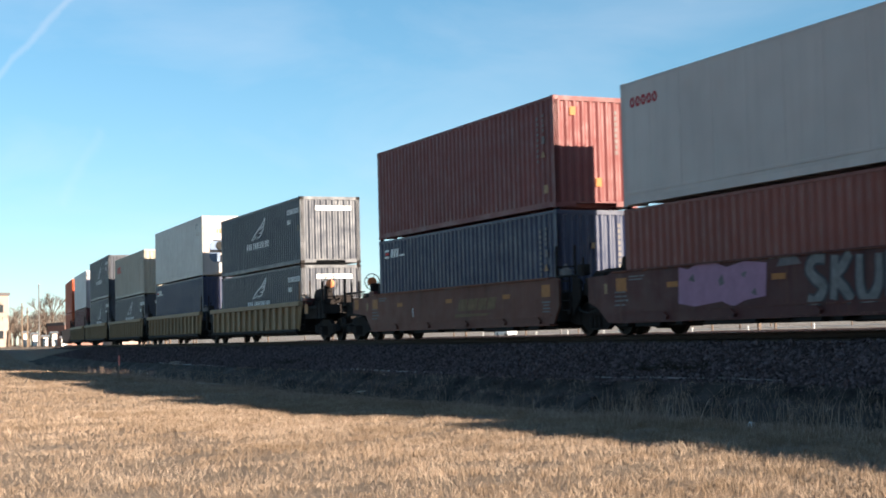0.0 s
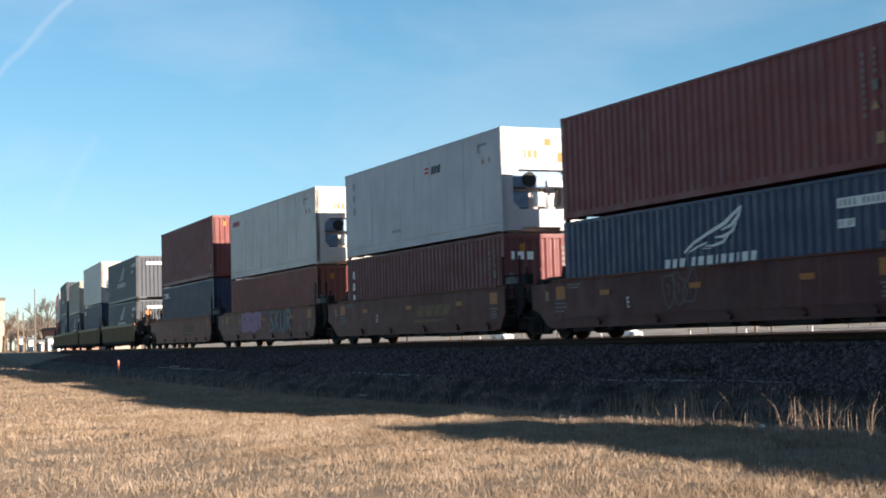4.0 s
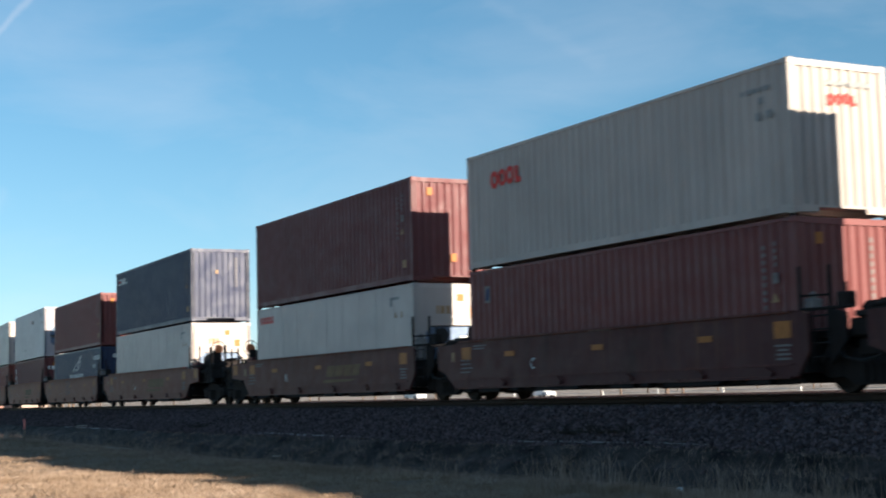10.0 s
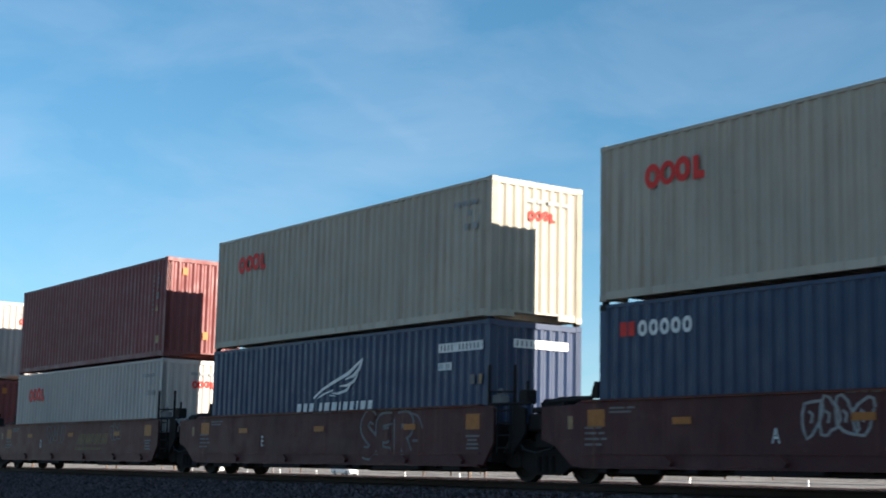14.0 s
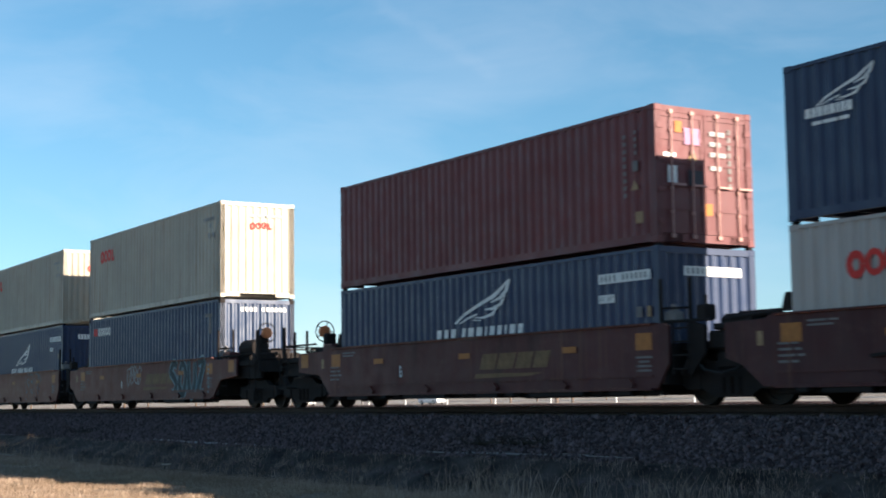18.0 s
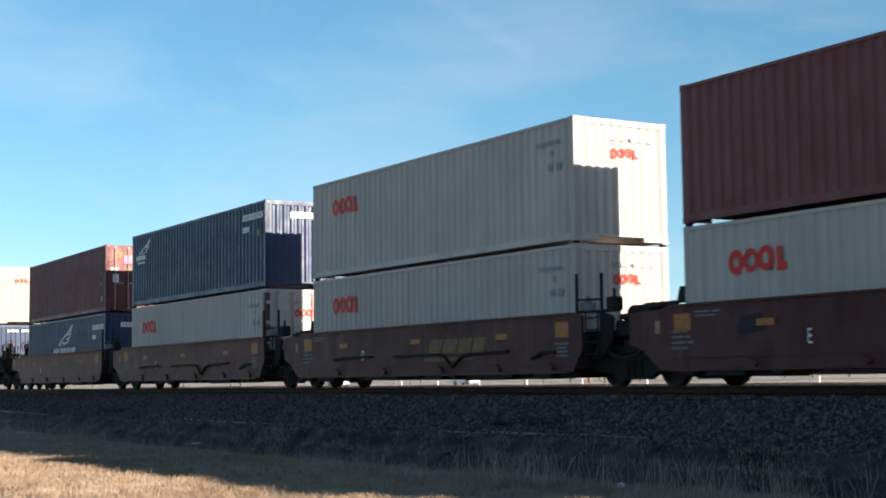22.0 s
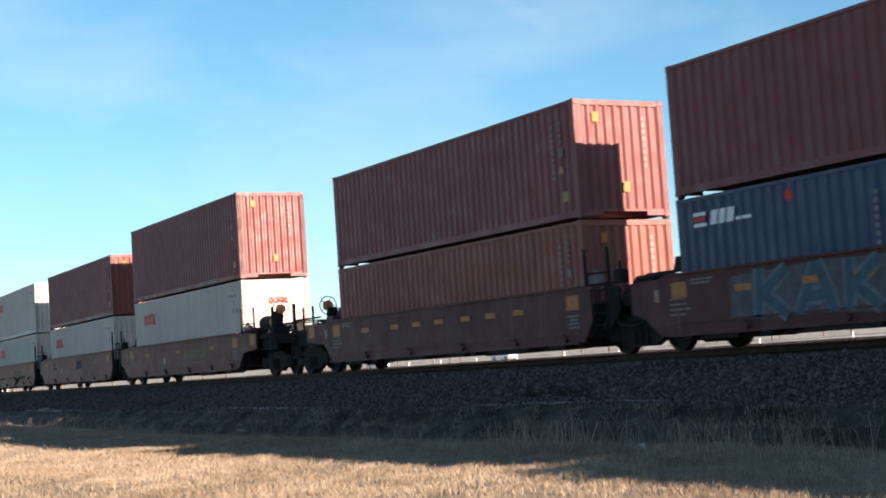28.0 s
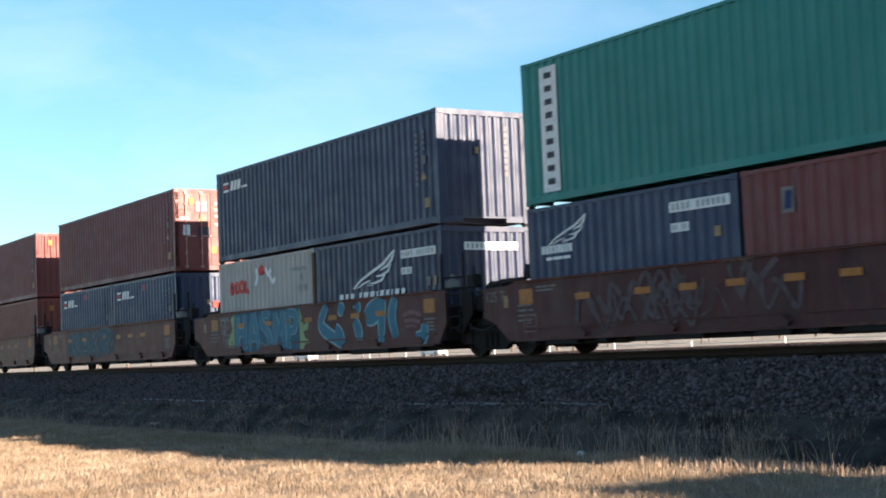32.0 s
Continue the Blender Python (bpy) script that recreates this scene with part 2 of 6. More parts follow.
CAR_YELLOW = paint("paint_car_yellow", (0.31, 0.205, 0.112), 0.6, 0.7)
STEEL_DARK = plain("grimy_dark_steel", (0.018, 0.014, 0.013), 0.8, 0.0, 3)
WHEEL_STEEL = plain("wheel_steel", (0.025, 0.02, 0.017), 0.65, 0.1, 5)
RAIL_STEEL = plain("rail_rusted_steel", (0.05, 0.03, 0.022), 0.7, 0.4, 6)
RAIL_HEAD = plain("rail_polished_head", (0.42, 0.41, 0.40), 0.28, 1.0, 4)
GALV = plain("galvanised_steel", (0.42, 0.42, 0.42), 0.45, 0.7, 5)
BLACK = plain("black_rubber", (0.02, 0.02, 0.02), 0.7)
M_WHITE = plain("marking_white", (0.72, 0.72, 0.70), 0.6, 0, 7, 0.18)
M_PALE = plain("marking_faded_white", (0.18, 0.165, 0.16), 0.7, 0, 7, 0.25)
M_RED = plain("marking_red", (0.62, 0.045, 0.035), 0.6, 0, 7, 0.15)
M_DARKRED = plain("marking_dark_red", (0.38, 0.03, 0.04), 0.6, 0, 7, 0.15)
M_YELLOW = plain("marking_reflector_yellow", (0.38, 0.14, 0.032), 0.5, 0, 9, 0.2)
M_GOLD = plain("marking_faded_gold", (0.33, 0.215, 0.12), 0.7, 0, 6, 0.25)
M_GOLD_FADED = plain("marking_worn_gold", (0.19, 0.115, 0.06), 0.7, 0, 6, 0.35)
M_GREYTXT = plain("marking_grey", (0.27, 0.28, 0.28), 0.7, 0, 6, 0.2)
M_FADED = plain("graffiti_faded", (0.15, 0.135, 0.14), 0.7, 0, 4, 0.3)
M_SMUDGE = plain("graffiti_worn_smudge", (0.105, 0.075, 0.078), 0.75, 0, 6, 0.5)
M_BLACK = plain("marking_black", (0.05, 0.05, 0.06), 0.6)
M_TEAL = plain("graffiti_teal", (0.04, 0.16, 0.23), 0.6, 0, 3, 0.25)
M_TEAL_PALE = plain("graffiti_pale_teal", (0.26, 0.42, 0.46), 0.6, 0, 3, 0.2)
M_LIME = plain("graffiti_pale_lime", (0.27, 0.34, 0.16), 0.6, 0, 3, 0.2)
M_PINK = plain("graffiti_dusty_pink", (0.36, 0.2, 0.29), 0.7, 0, 3, 0.15)
M_TEAL_DARK = plain("graffiti_dark_teal_field", (0.022, 0.095, 0.15), 0.6, 0, 3, 0.3)
M_DARK_TEAL = plain("graffiti_blackish_teal", (0.012, 0.03, 0.038), 0.6, 0, 3, 0.3)
M_TEAL_GREY = plain("graffiti_grey_teal", (0.17, 0.26, 0.29), 0.65, 0, 4, 0.3)
M_TEAL_FADED = plain("graffiti_faded_teal", (0.05, 0.095, 0.12), 0.65, 0, 4, 0.35)
M_BLUE_PALE = plain("graffiti_pale_blue", (0.12, 0.155, 0.17), 0.65, 0, 4, 0.35)
M_BLUE_HAZE = plain("graffiti_blue_grey_haze", (0.085, 0.085, 0.095), 0.7, 0, 3, 0.4)
M_NAVY = plain("marking_navy", (0.02, 0.035, 0.11), 0.6, 0, 7, 0.25)
M_NAVY_SMEAR = plain("graffiti_navy_smear", (0.03, 0.02, 0.027), 0.7, 0, 3, 0.4)
M_PINK_FADED = plain("graffiti_faded_pink", (0.2, 0.1, 0.1), 0.7, 0, 5, 0.3)
M_SILVER_DULL = plain("graffiti_dull_silver", (0.17, 0.165, 0.165), 0.6, 0.1, 5, 0.35)
M_SILVER = plain("graffiti_silver", (0.29, 0.28, 0.28), 0.6, 0.2, 4, 0.3)
ORANGE_GLOW = plain("orange_plastic", (0.62, 0.20, 0.08), 0.5)
TIMBER = plain("weathered_sleeper_timber", (0.10, 0.075, 0.055), 0.9, 0, 5, 0.35)
STAKE_PINK = plain("stake_pink_paint", (0.75, 0.22, 0.18), 0.7)
TREE_BARK = plain("bare_tree_bark", (0.15, 0.11, 0.085), 0.9, 0, 3, 0.3)
TWIGS = plain("bare_twigs", (0.17, 0.135, 0.112), 0.9, 0, 3, 0.3)
WALL_PALE = plain("pale_render_wall", (0.36, 0.28, 0.24), 0.85, 0, 1.5, 0.15)
WALL_BRICK = plain("red_brick_wall", (0.28, 0.16, 0.13), 0.85, 0, 2, 0.2)
ROOF_DARK = plain("dark_roofing", (0.12, 0.11, 0.11), 0.85)
CAR_WHITE = plain("car_white_lacquer", (0.78, 0.78, 0.78), 0.3)
GLASS_DARK = plain("dark_glass", (0.03, 0.035, 0.04), 0.08)
WOOD_POLE = plain("wooden_pole", (0.22, 0.16, 0.115), 0.9)


def lawn_material():
    m, nt, b = nodes_of("dry_winter_grass")
    a = ramped(nt, noise_node(nt, 0.5, 5, 0.6), 0.32, 0.7, (0.17, 0.125, 0.092), (0.29, 0.225, 0.168))
    c = ramped(nt, noise_node(nt, 9, 6, 0.7), 0.35, 0.7, (0.14, 0.102, 0.076), (0.33, 0.262, 0.2))
    nt.links.new(mixed(nt, 0.5, a, c), b.inputs["Base Color"])
    b.inputs["Roughness"].default_value = 0.95
    b.inputs["Specular IOR Level"].default_value = 0.08
    bumped(nt, b, noise_node(nt, 25, 6, 0.7), 0.8, 0.05)
    return m


def mud_material():
    m, nt, b = nodes_of("ditch_mud")
    a = ramped(nt, noise_node(nt, 1.2, 6, 0.65), 0.35, 0.7, (0.02, 0.016, 0.0155), (0.115, 0.096, 0.088))
    nt.links.new(a, b.inputs["Base Color"])
    b.inputs["Roughness"].default_value = 0.85
    b.inputs["Specular IOR Level"].default_value = 0.1
    bumped(nt, b, noise_node(nt, 7, 8, 0.75), 1.0, 0.12)
    return m


def ballast_material():
    m, nt, b = nodes_of("ballast_stone_bed")
    tc = nt.nodes.new("ShaderNodeTexCoord")
    v = nt.nodes.new("ShaderNodeTexVoronoi")
    v.inputs["Scale"].default_value = 16
    nt.links.new(tc.outputs["Object"], v.inputs["Vector"])
    a = ramped(nt, v.outputs["Color"], 0.1, 0.9, (0.042, 0.029, 0.029), (0.125, 0.092, 0.094))
    big = ramped(nt, noise_node(nt, 0.7, 4), 0.35, 0.7, (0.6, 0.57, 0.55), (1, 1, 1))
    nt.links.new(mixed(nt, 1.0, a, big, "MULTIPLY"), b.inputs["Base Color"])
    b.inputs["Roughness"].default_value = 0.9
    b.inputs["Specular IOR Level"].default_value = 0.08
    bumped(nt, b, v.outputs["Distance"], 1.0, 0.05)
    return m


def stone_material():
    m, nt, b = nodes_of("ballast_stones")
    g = nt.nodes.new("ShaderNodeNewGeometry")
    a = ramped(nt, g.outputs["Random Per Island"], 0.0, 1.0, (0.038, 0.027, 0.027), (0.155, 0.115, 0.117))
    nt.links.new(a, b.inputs["Base Color"])
    b.inputs["Roughness"].default_value = 0.85
    b.inputs["Specular IOR Level"].default_value = 0.1
    return m


def blade_material(name, dark, pale):
    m, nt, b = nodes_of(name)
    g = nt.nodes.new("ShaderNodeNewGeometry")
    a = ramped(nt, g.outputs["Random Per Island"], 0.0, 1.0, dark, pale)
    patch = ramped(nt, noise_node(nt, 0.45, 5, 0.6), 0.3, 0.72, (0.68, 0.62, 0.54), (1.12, 1.1, 1.07))
    tuft = ramped(nt, noise_node(nt, 2.6, 5, 0.65), 0.32, 0.68, (0.66, 0.6, 0.54), (1.16, 1.16, 1.16))
    patch = mixed(nt, 1.0, patch, tuft, "MULTIPLY")
    nt.links.new(mixed(nt, 1.0, a, patch, "MULTIPLY"), b.inputs["Base Color"])
    b.inputs["Roughness"].default_value = 0.8
    b.inputs["Specular IOR Level"].default_value = 0.12
    return m


def lot_material():
    m, nt, b = nodes_of("pale_gravel_lot")
    a = ramped(nt, noise_node(nt, 0.06, 6, 0.65, (1, 5, 1)), 0.38, 0.66, (0.13, 0.108, 0.09), (0.50, 0.45, 0.4))
    nt.links.new(a, b.inputs["Base Color"])
    b.inputs["Roughness"].default_value = 0.95
    b.inputs["Specular IOR Level"].default_value = 0.08
    return m


LAWN, MUD, BALLAST, STONES, LOT = lawn_material(), mud_material(), ballast_material(), stone_material(), lot_material()
BLADES = blade_material("dry_grass_blades", (0.222, 0.163, 0.12), (0.495, 0.4, 0.325))
REEDS = blade_material("tall_dry_grass", (0.2, 0.15, 0.122), (0.56, 0.445, 0.385))


def puddle_material():
    m, nt, b = nodes_of("puddle_water")
    b.inputs["Base Color"].default_value = (0.02, 0.02, 0.018, 1)
    b.inputs["Roughness"].default_value = 0.06
    bumped(nt, b, noise_node(nt, 6, 3), 0.1, 0.01)
    return m


PUDDLE = puddle_material()
PALE_STRIP = plain("pale_strip_tone", (0.15, 0.135, 0.13), 0.35, 0, 3, 0.2)

# ================= mesh helpers =================
def mesh_of(name, verts, faces, mats=(), smooth=False):
    me = bpy.data.meshes.new(name)
    me.from_pydata([tuple(v) for v in verts], [], [tuple(f) for f in faces])
    for m in mats:
        me.materials.append(m)
    me.update()
    return me


class Shape:
    """Collects quads and polygons for one mesh."""

    def __init__(self):
        self.v, self.f = [], []

    def box(self, x0, x1, y0, y1, z0, z1):
        n = len(self.v)
        self.v += [(x, y, z) for x in (x0, x1) for y in (y0, y1) for z in (z0, z1)]
        self.f += [[n + i for i in q] for q in ((0, 1, 3, 2), (4, 6, 7, 5), (0, 4, 5, 1), (2, 3, 7, 6), (0, 2, 6, 4), (1, 5, 7, 3))]
        return self

    def bevelled(self, x0, x1, y0, y1, z0, z1, b):
        """A box with chamfered long edges and ends."""
        n = len(self.v)
        for x, k in ((x0, 1), (x0 + b, 0), (x1 - b, 0), (x1, 1)):
            c = b * (1 + k * 0.8)
            a0, a1, c0, c1 = y0 + b * k, y1 - b * k, z0 + b * k, z1 - b * k
            self.v += [(x, a0 + b, c0), (x, a1 - b, c0), (x, a1, c0 + b), (x, a1, c1 - b), (x, a1 - b, c1), (x, a0 + b, c1), (x, a0, c1 - b), (x, a0, c0 + b)]
        for r in range(3):
            for i in range(8):
                j = (i + 1) % 8
                self.f.append([n + r * 8 + i, n + r * 8 + j, n + r * 8 + 8 + j, n + r * 8 + 8 + i])
        self.f.append([n + i for i in range(7, -1, -1)])
        self.f.append([n + 24 + i for i in range(8)])
        return self

    def prism(self, pts, y0, y1):
        """An outline in x and z, given depth in y."""
        n, k = len(self.v), len(pts)
        self.v += [(x, y0, z) for x, z in pts] + [(x, y1, z) for x, z in pts]
        self.f.append([n + i for i in range(k)])
        self.f.append([n + k + i for i in range(k - 1, -1, -1)])
        self.f += [[n + (i + 1) % k, n + i, n + k + i, n + k + (i + 1) % k] for i in range(k)]
        return self

    def tube(self, p, q, r, n=8, r2=None, caps=True):
        p, q = Vector(p), Vector(q)
        d = (q - p).normalized()
        u = d.orthogonal().normalized()
        w = d.cross(u)
        b = len(self.v)
        for c, rad in ((p, r), (q, r if r2 is None else r2)):
            self.v += [tuple(c + rad * (math.cos(2 * math.pi * i / n) * u + math.sin(2 * math.pi * i / n) * w)) for i in range(n)]
        self.f += [[b + i, b + (i + 1) % n, b + n + (i + 1) % n, b + n + i] for i in range(n)]
        if caps:
            self.f += [[b + i for i in range(n - 1, -1, -1)], [b + n + i for i in range(n)]]
        return self

    def lathe(self, profile, axis="y", n=20, at=(0, 0, 0)):
        """profile: (along, radius) rows, turned about an axis through at."""
        b = len(self.v)
        for a, r in profile:
            for i in range(n):
                c, s = r * math.cos(2 * math.pi * i / n), r * math.sin(2 * math.pi * i / n)
                p = {"y": (c, a, s), "x": (a, c, s), "z": (c, s, a)}[axis]
                self.v.append(tuple(p[j] + at[j] for j in range(3)))
        for k in range(len(profile) - 1):
            self.f += [[b + k * n + i, b + k * n + (i + 1) % n, b + (k + 1) * n + (i + 1) % n, b + (k + 1) * n + i] for i in range(n)]
        self.f += [[b + i for i in range(n)], [b + (len(profile) - 1) * n + i for i in range(n - 1, -1, -1)]]
        return self

    def ring(self, c, r, w, n=20, axis="y"):
        b, m = len(self.v), 5
        for i in range(n):
            a = 2 * math.pi * i / n
            for j in range(m):
                h = 2 * math.pi * j / m
                rr, o = r + w * math.cos(h), w * math.sin(h)
                self.v.append({"y": (c[0] + rr * math.cos(a), c[1] + o, c[2] + rr * math.sin(a)), "x": (c[0] + o, c[1] + rr * math.cos(a), c[2] + rr * math.sin(a))}[axis])
        self.f += [[b + i * m + j, b + i * m + (j + 1) % m, b + (i + 1) % n * m + (j + 1) % m, b + (i + 1) % n * m + j] for i in range(n) for j in range(m)]
        return self

    def pipe(self, pts, r, r2=None, n=6):
        """One bent tapering tube through points."""
        b, k = len(self.v), len(pts)
        pts = [Vector(p) for p in pts]
        for i, p in enumerate(pts):
            d = (pts[min(i + 1, k - 1)] - pts[max(i - 1, 0)]).normalized()
            u = d.cross(Vector((0.3, 0.2, 1))).normalized()
            w = d.cross(u)
            rad = r + ((r if r2 is None else r2) - r) * i / (k - 1)
            self.v += [tuple(p + rad * (math.cos(2 * math.pi * j / n) * u + math.sin(2 * math.pi * j / n) * w)) for j in range(n)]
        self.f += [[b + i * n + j, b + i * n + (j + 1) % n, b + (i + 1) * n + (j + 1) % n, b + (i + 1) * n + j] for i in range(k - 1) for j in range(n)]
        self.f += [[b + j for j in range(n - 1, -1, -1)], [b + (k - 1) * n + j for j in range(n)]]
        return self

    def poly(self, pts):
        """A flat patch of paint: an outline in x and z."""
        n = len(self.v)
        self.v += [(x, 0.0, z) for x, z in pts]
        self.f.append([n + i for i in range(len(pts))])
        return self

    def rect(self, x0, z0, x1, z1):
        return self.poly([(x0, z0), (x1, z0), (x1, z1), (x0, z1)])

    def stroke(self, pts, w):
        """A painted line of width w (or a width for each point)."""
        ws = w if isinstance(w, (list, tuple)) else [w] * len(pts)
        n = len(self.v)
        for i, (x, z) in enumerate(pts):
            a, b = pts[max(i - 1, 0)], pts[min(i + 1, len(pts) - 1)]
            dx, dz = b[0] - a[0], b[1] - a[1]
            k = math.hypot(dx, dz) or 1
            self.v += [(x - dz / k * ws[i] / 2, 0.0, z + dx / k * ws[i] / 2), (x + dz / k * ws[i] / 2, 0.0, z - dx / k * ws[i] / 2)]
        self.f += [[n + 2 * i, n + 2 * i + 1, n + 2 * i + 3, n + 2 * i + 2] for i in range(len(pts) - 1)]
        return self

    def mesh(self, name, *mats):
        return mesh_of(name, self.v, self.f, mats)


def part(name, shape, material, parent, label="", m=None):
    """One mesh object under a thing or a part. A ready mesh is shared, with its own material on each object."""
    me = shape if isinstance(shape, bpy.types.Mesh) else shape.mesh(name, material)
    if not me.materials:
        me.materials.append(None)
    ob = new(name, me)
    ob.parent = parent
    ob.material_slots[0].link = "OBJECT"
    ob.material_slots[0].material = material
    if m is not None:
        ob.matrix_basis = m
    return tagged(ob, label)


CACHE = {}


def cached(key, make):
    if key not in CACHE:
        CACHE[key] = make()
        CACHE[key].materials.append(None)
    return CACHE[key]

# ================= containers =================
ROD_STEEL = plain("faded_pinkish_steel", (0.42, 0.24, 0.21), 0.5, 0.1, 6)
GREY_RUST = paint("paint_grey_rust_stained", (0.36, 0.32, 0.26), 0.6, 1.0, runs=1.0)
RUSTY = paint("paint_rusted_through", (0.13, 0.07, 0.045), 0.75, 0.9)
W = 2.44


def corrugated(length, z0, z1, pitch, depth):
    """A trapezoid-folded sheet along x; its proud faces lie at y = 0, its grooves behind."""
    n = max(1, round(length / pitch))
    p = length / n
    xs = []
    for i in range(n):
        a = -length / 2 + i * p
        xs += [(a, 0), (a + 0.26 * p, 0), (a + 0.5 * p, depth), (a + 0.76 * p, depth)]
    xs.append((length / 2, 0))
    v = [(x, y, z) for x, y in xs for z in (z0, z1)]
    f = [(2 * i, 2 * i + 2, 2 * i + 3, 2 * i + 1) for i in range(len(xs) - 1)]
    return mesh_of("sheet", v, f)


def base_frame(L):
    s = Shape()
    for y in (-W / 2 + 0.004, W / 2 - 0.104):
        s.box(-L / 2 + 0.17, L / 2 - 0.17, y, y + 0.1, 0.03, 0.17)
    n = round(L / 0.6)
    for i in range(1, n):
        x = -L / 2 + i * L / n
        s.box(x - 0.03, x + 0.03, -W / 2 + 0.11, W / 2 - 0.11, 0.05, 0.16)
    for x in (-L / 2 + 0.02, L / 2 - 0.1):
        for y in (-W / 2 + 0.17, W / 2 - 0.63):
            s.box(x, x + 0.08, y, y + 0.46, 0.03, 0.17)
        s.box(x + 0.01, x + 0.07, -W / 2 + 0.63, W / 2 - 0.63, 0.125, 0.17)
    s.box(-L / 2 + 0.1, L / 2 - 0.1, -W / 2 + 0.11, W / 2 - 0.11, 0.165, 0.19)
    return s.mesh("base_frame")


def casting():
    return Shape().bevelled(-0.089, 0.089, -0.081, 0.081, 0, 0.118, 0.008).mesh("corner_casting")


def roof(L):
    s = Shape()
    n = round(L / 0.6)
    for i in range(n):
        a, b = -L / 2 + 0.12 + i * (L - 0.24) / n, -L / 2 + 0.12 + (i + 1) * (L - 0.24) / n
        s.box(a + 0.04, b - 0.04, -W / 2 + 0.07, W / 2 - 0.07, -0.03, -0.005)
    s.box(-L / 2 + 0.1, L / 2 - 0.1, -W / 2 + 0.06, W / 2 - 0.06, -0.06, -0.028)
    return s.mesh("roof_panel")


def door_leaf(H):
    """One leaf, 1.13 m wide, hinged at x = 0, its face at y = 0: a frame with five pressed panels."""
    w, z0, z1 = 1.13, 0.19, H - 0.13
    s = Shape()
    s.box(0, w, 0.02, 0.05, z0, z1)
    for a, b in ((0, 0.07), (w - 0.07, w)):
        s.box(a, b, 0, 0.02, z0, z1)
    n = 5
    for i in range(n + 1):
        z = z0 + (z1 - z0 - 0.09) * i / n
        s.box(0.07, w - 0.07, 0.002, 0.02, z, z + 0.09)
    return s.mesh("door_leaf")


def lock_rod(H):
    s = Shape().tube((0, 0, 0.12), (0, 0, H - 0.08), 0.017, 8)
    for z in (0.1, H - 0.16):
        s.box(-0.045, 0.045, -0.02, 0.03, z, z + 0.07)
    for z in (0.55, 1.0, 1.7, H - 0.5):
        s.box(-0.03, 0.03, -0.006, 0.035, z, z + 0.05)
    s.box(-0.02, 0.32, -0.035, -0.015, 1.08, 1.12)
    return s.mesh("lock_rod")


def reefer_side(L, H):
    """One smooth skin, with a fine proud joint every 1.2 m and a rubbing strip near the foot."""
    xs = [(-L / 2 + 0.08, 0.0)]
    for i in range(1, 10):
        x = -L / 2 + i * L / 10
        xs += [(x - 0.014, 0.0), (x - 0.012, -0.005), (x + 0.012, -0.005), (x + 0.014, 0.0)]
    xs.append((L / 2 - 0.08, 0.0))
    zs = [(0.17, 0.0), (0.26, 0.0), (0.265, -0.012), (0.33, -0.012), (0.335, 0.0), (H - 0.07, 0.0)]
    v = [(x, y + b, z) for x, y in xs for z, b in zs]
    k = len(zs)
    f = [(i * k + j, i * k + k + j, i * k + k + j + 1, i * k + j + 1) for i in range(len(xs) - 1) for j in range(k - 1)]
    return mesh_of("reefer_side", v, f)


def reefer_bulkhead(H):
    """The machinery end: a smooth face with a chamfered opening."""
    o = [(-1.12, 0.17), (1.12, 0.17), (1.12, H - 0.12), (-1.12, H - 0.12)]
    a, b, c0, c1, k = -0.86, 0.86, 0.62, 1.72, 0.2
    i = [(a, c0 + k), (a + k, c0), (b - k, c0), (b, c0 + k), (b, c1 - k), (b - k, c1), (a + k, c1), (a, c1 - k)]
    v = [(x, 0, z) for x, z in o + i] + [(x, 0.45, z) for x, z in i]
    f = [(0, 5, 4), (0, 1, 6, 5), (1, 7, 6), (1, 2, 8, 7), (2, 9, 8), (2, 3, 10, 9), (3, 11, 10), (3, 0, 4, 11)]
    f += [(4 + j, 4 + (j + 1) % 8, 12 + (j + 1) % 8, 12 + j) for j in range(8)]
    f.append(tuple(range(12, 20)))
    return mesh_of("bulkhead", v, f)


def corner_post(H):
    return Shape().box(-0.075, 0.075, -0.07, 0.07, 0.118, H - 0.118).box(-0.075, -0.06, -0.074, 0.074, 0.118, H - 0.118).mesh("corner_post")


def top_frame(L):
    s = Shape()
    s.box(-L / 2 + 0.17, L / 2 - 0.17, 0, 0.06, -0.075, -0.012)
    return s.mesh("top_rail")


def header():
    return Shape().box(-W / 2 + 0.16, W / 2 - 0.16, 0, 0.07, -0.13, -0.01).mesh("end_header")


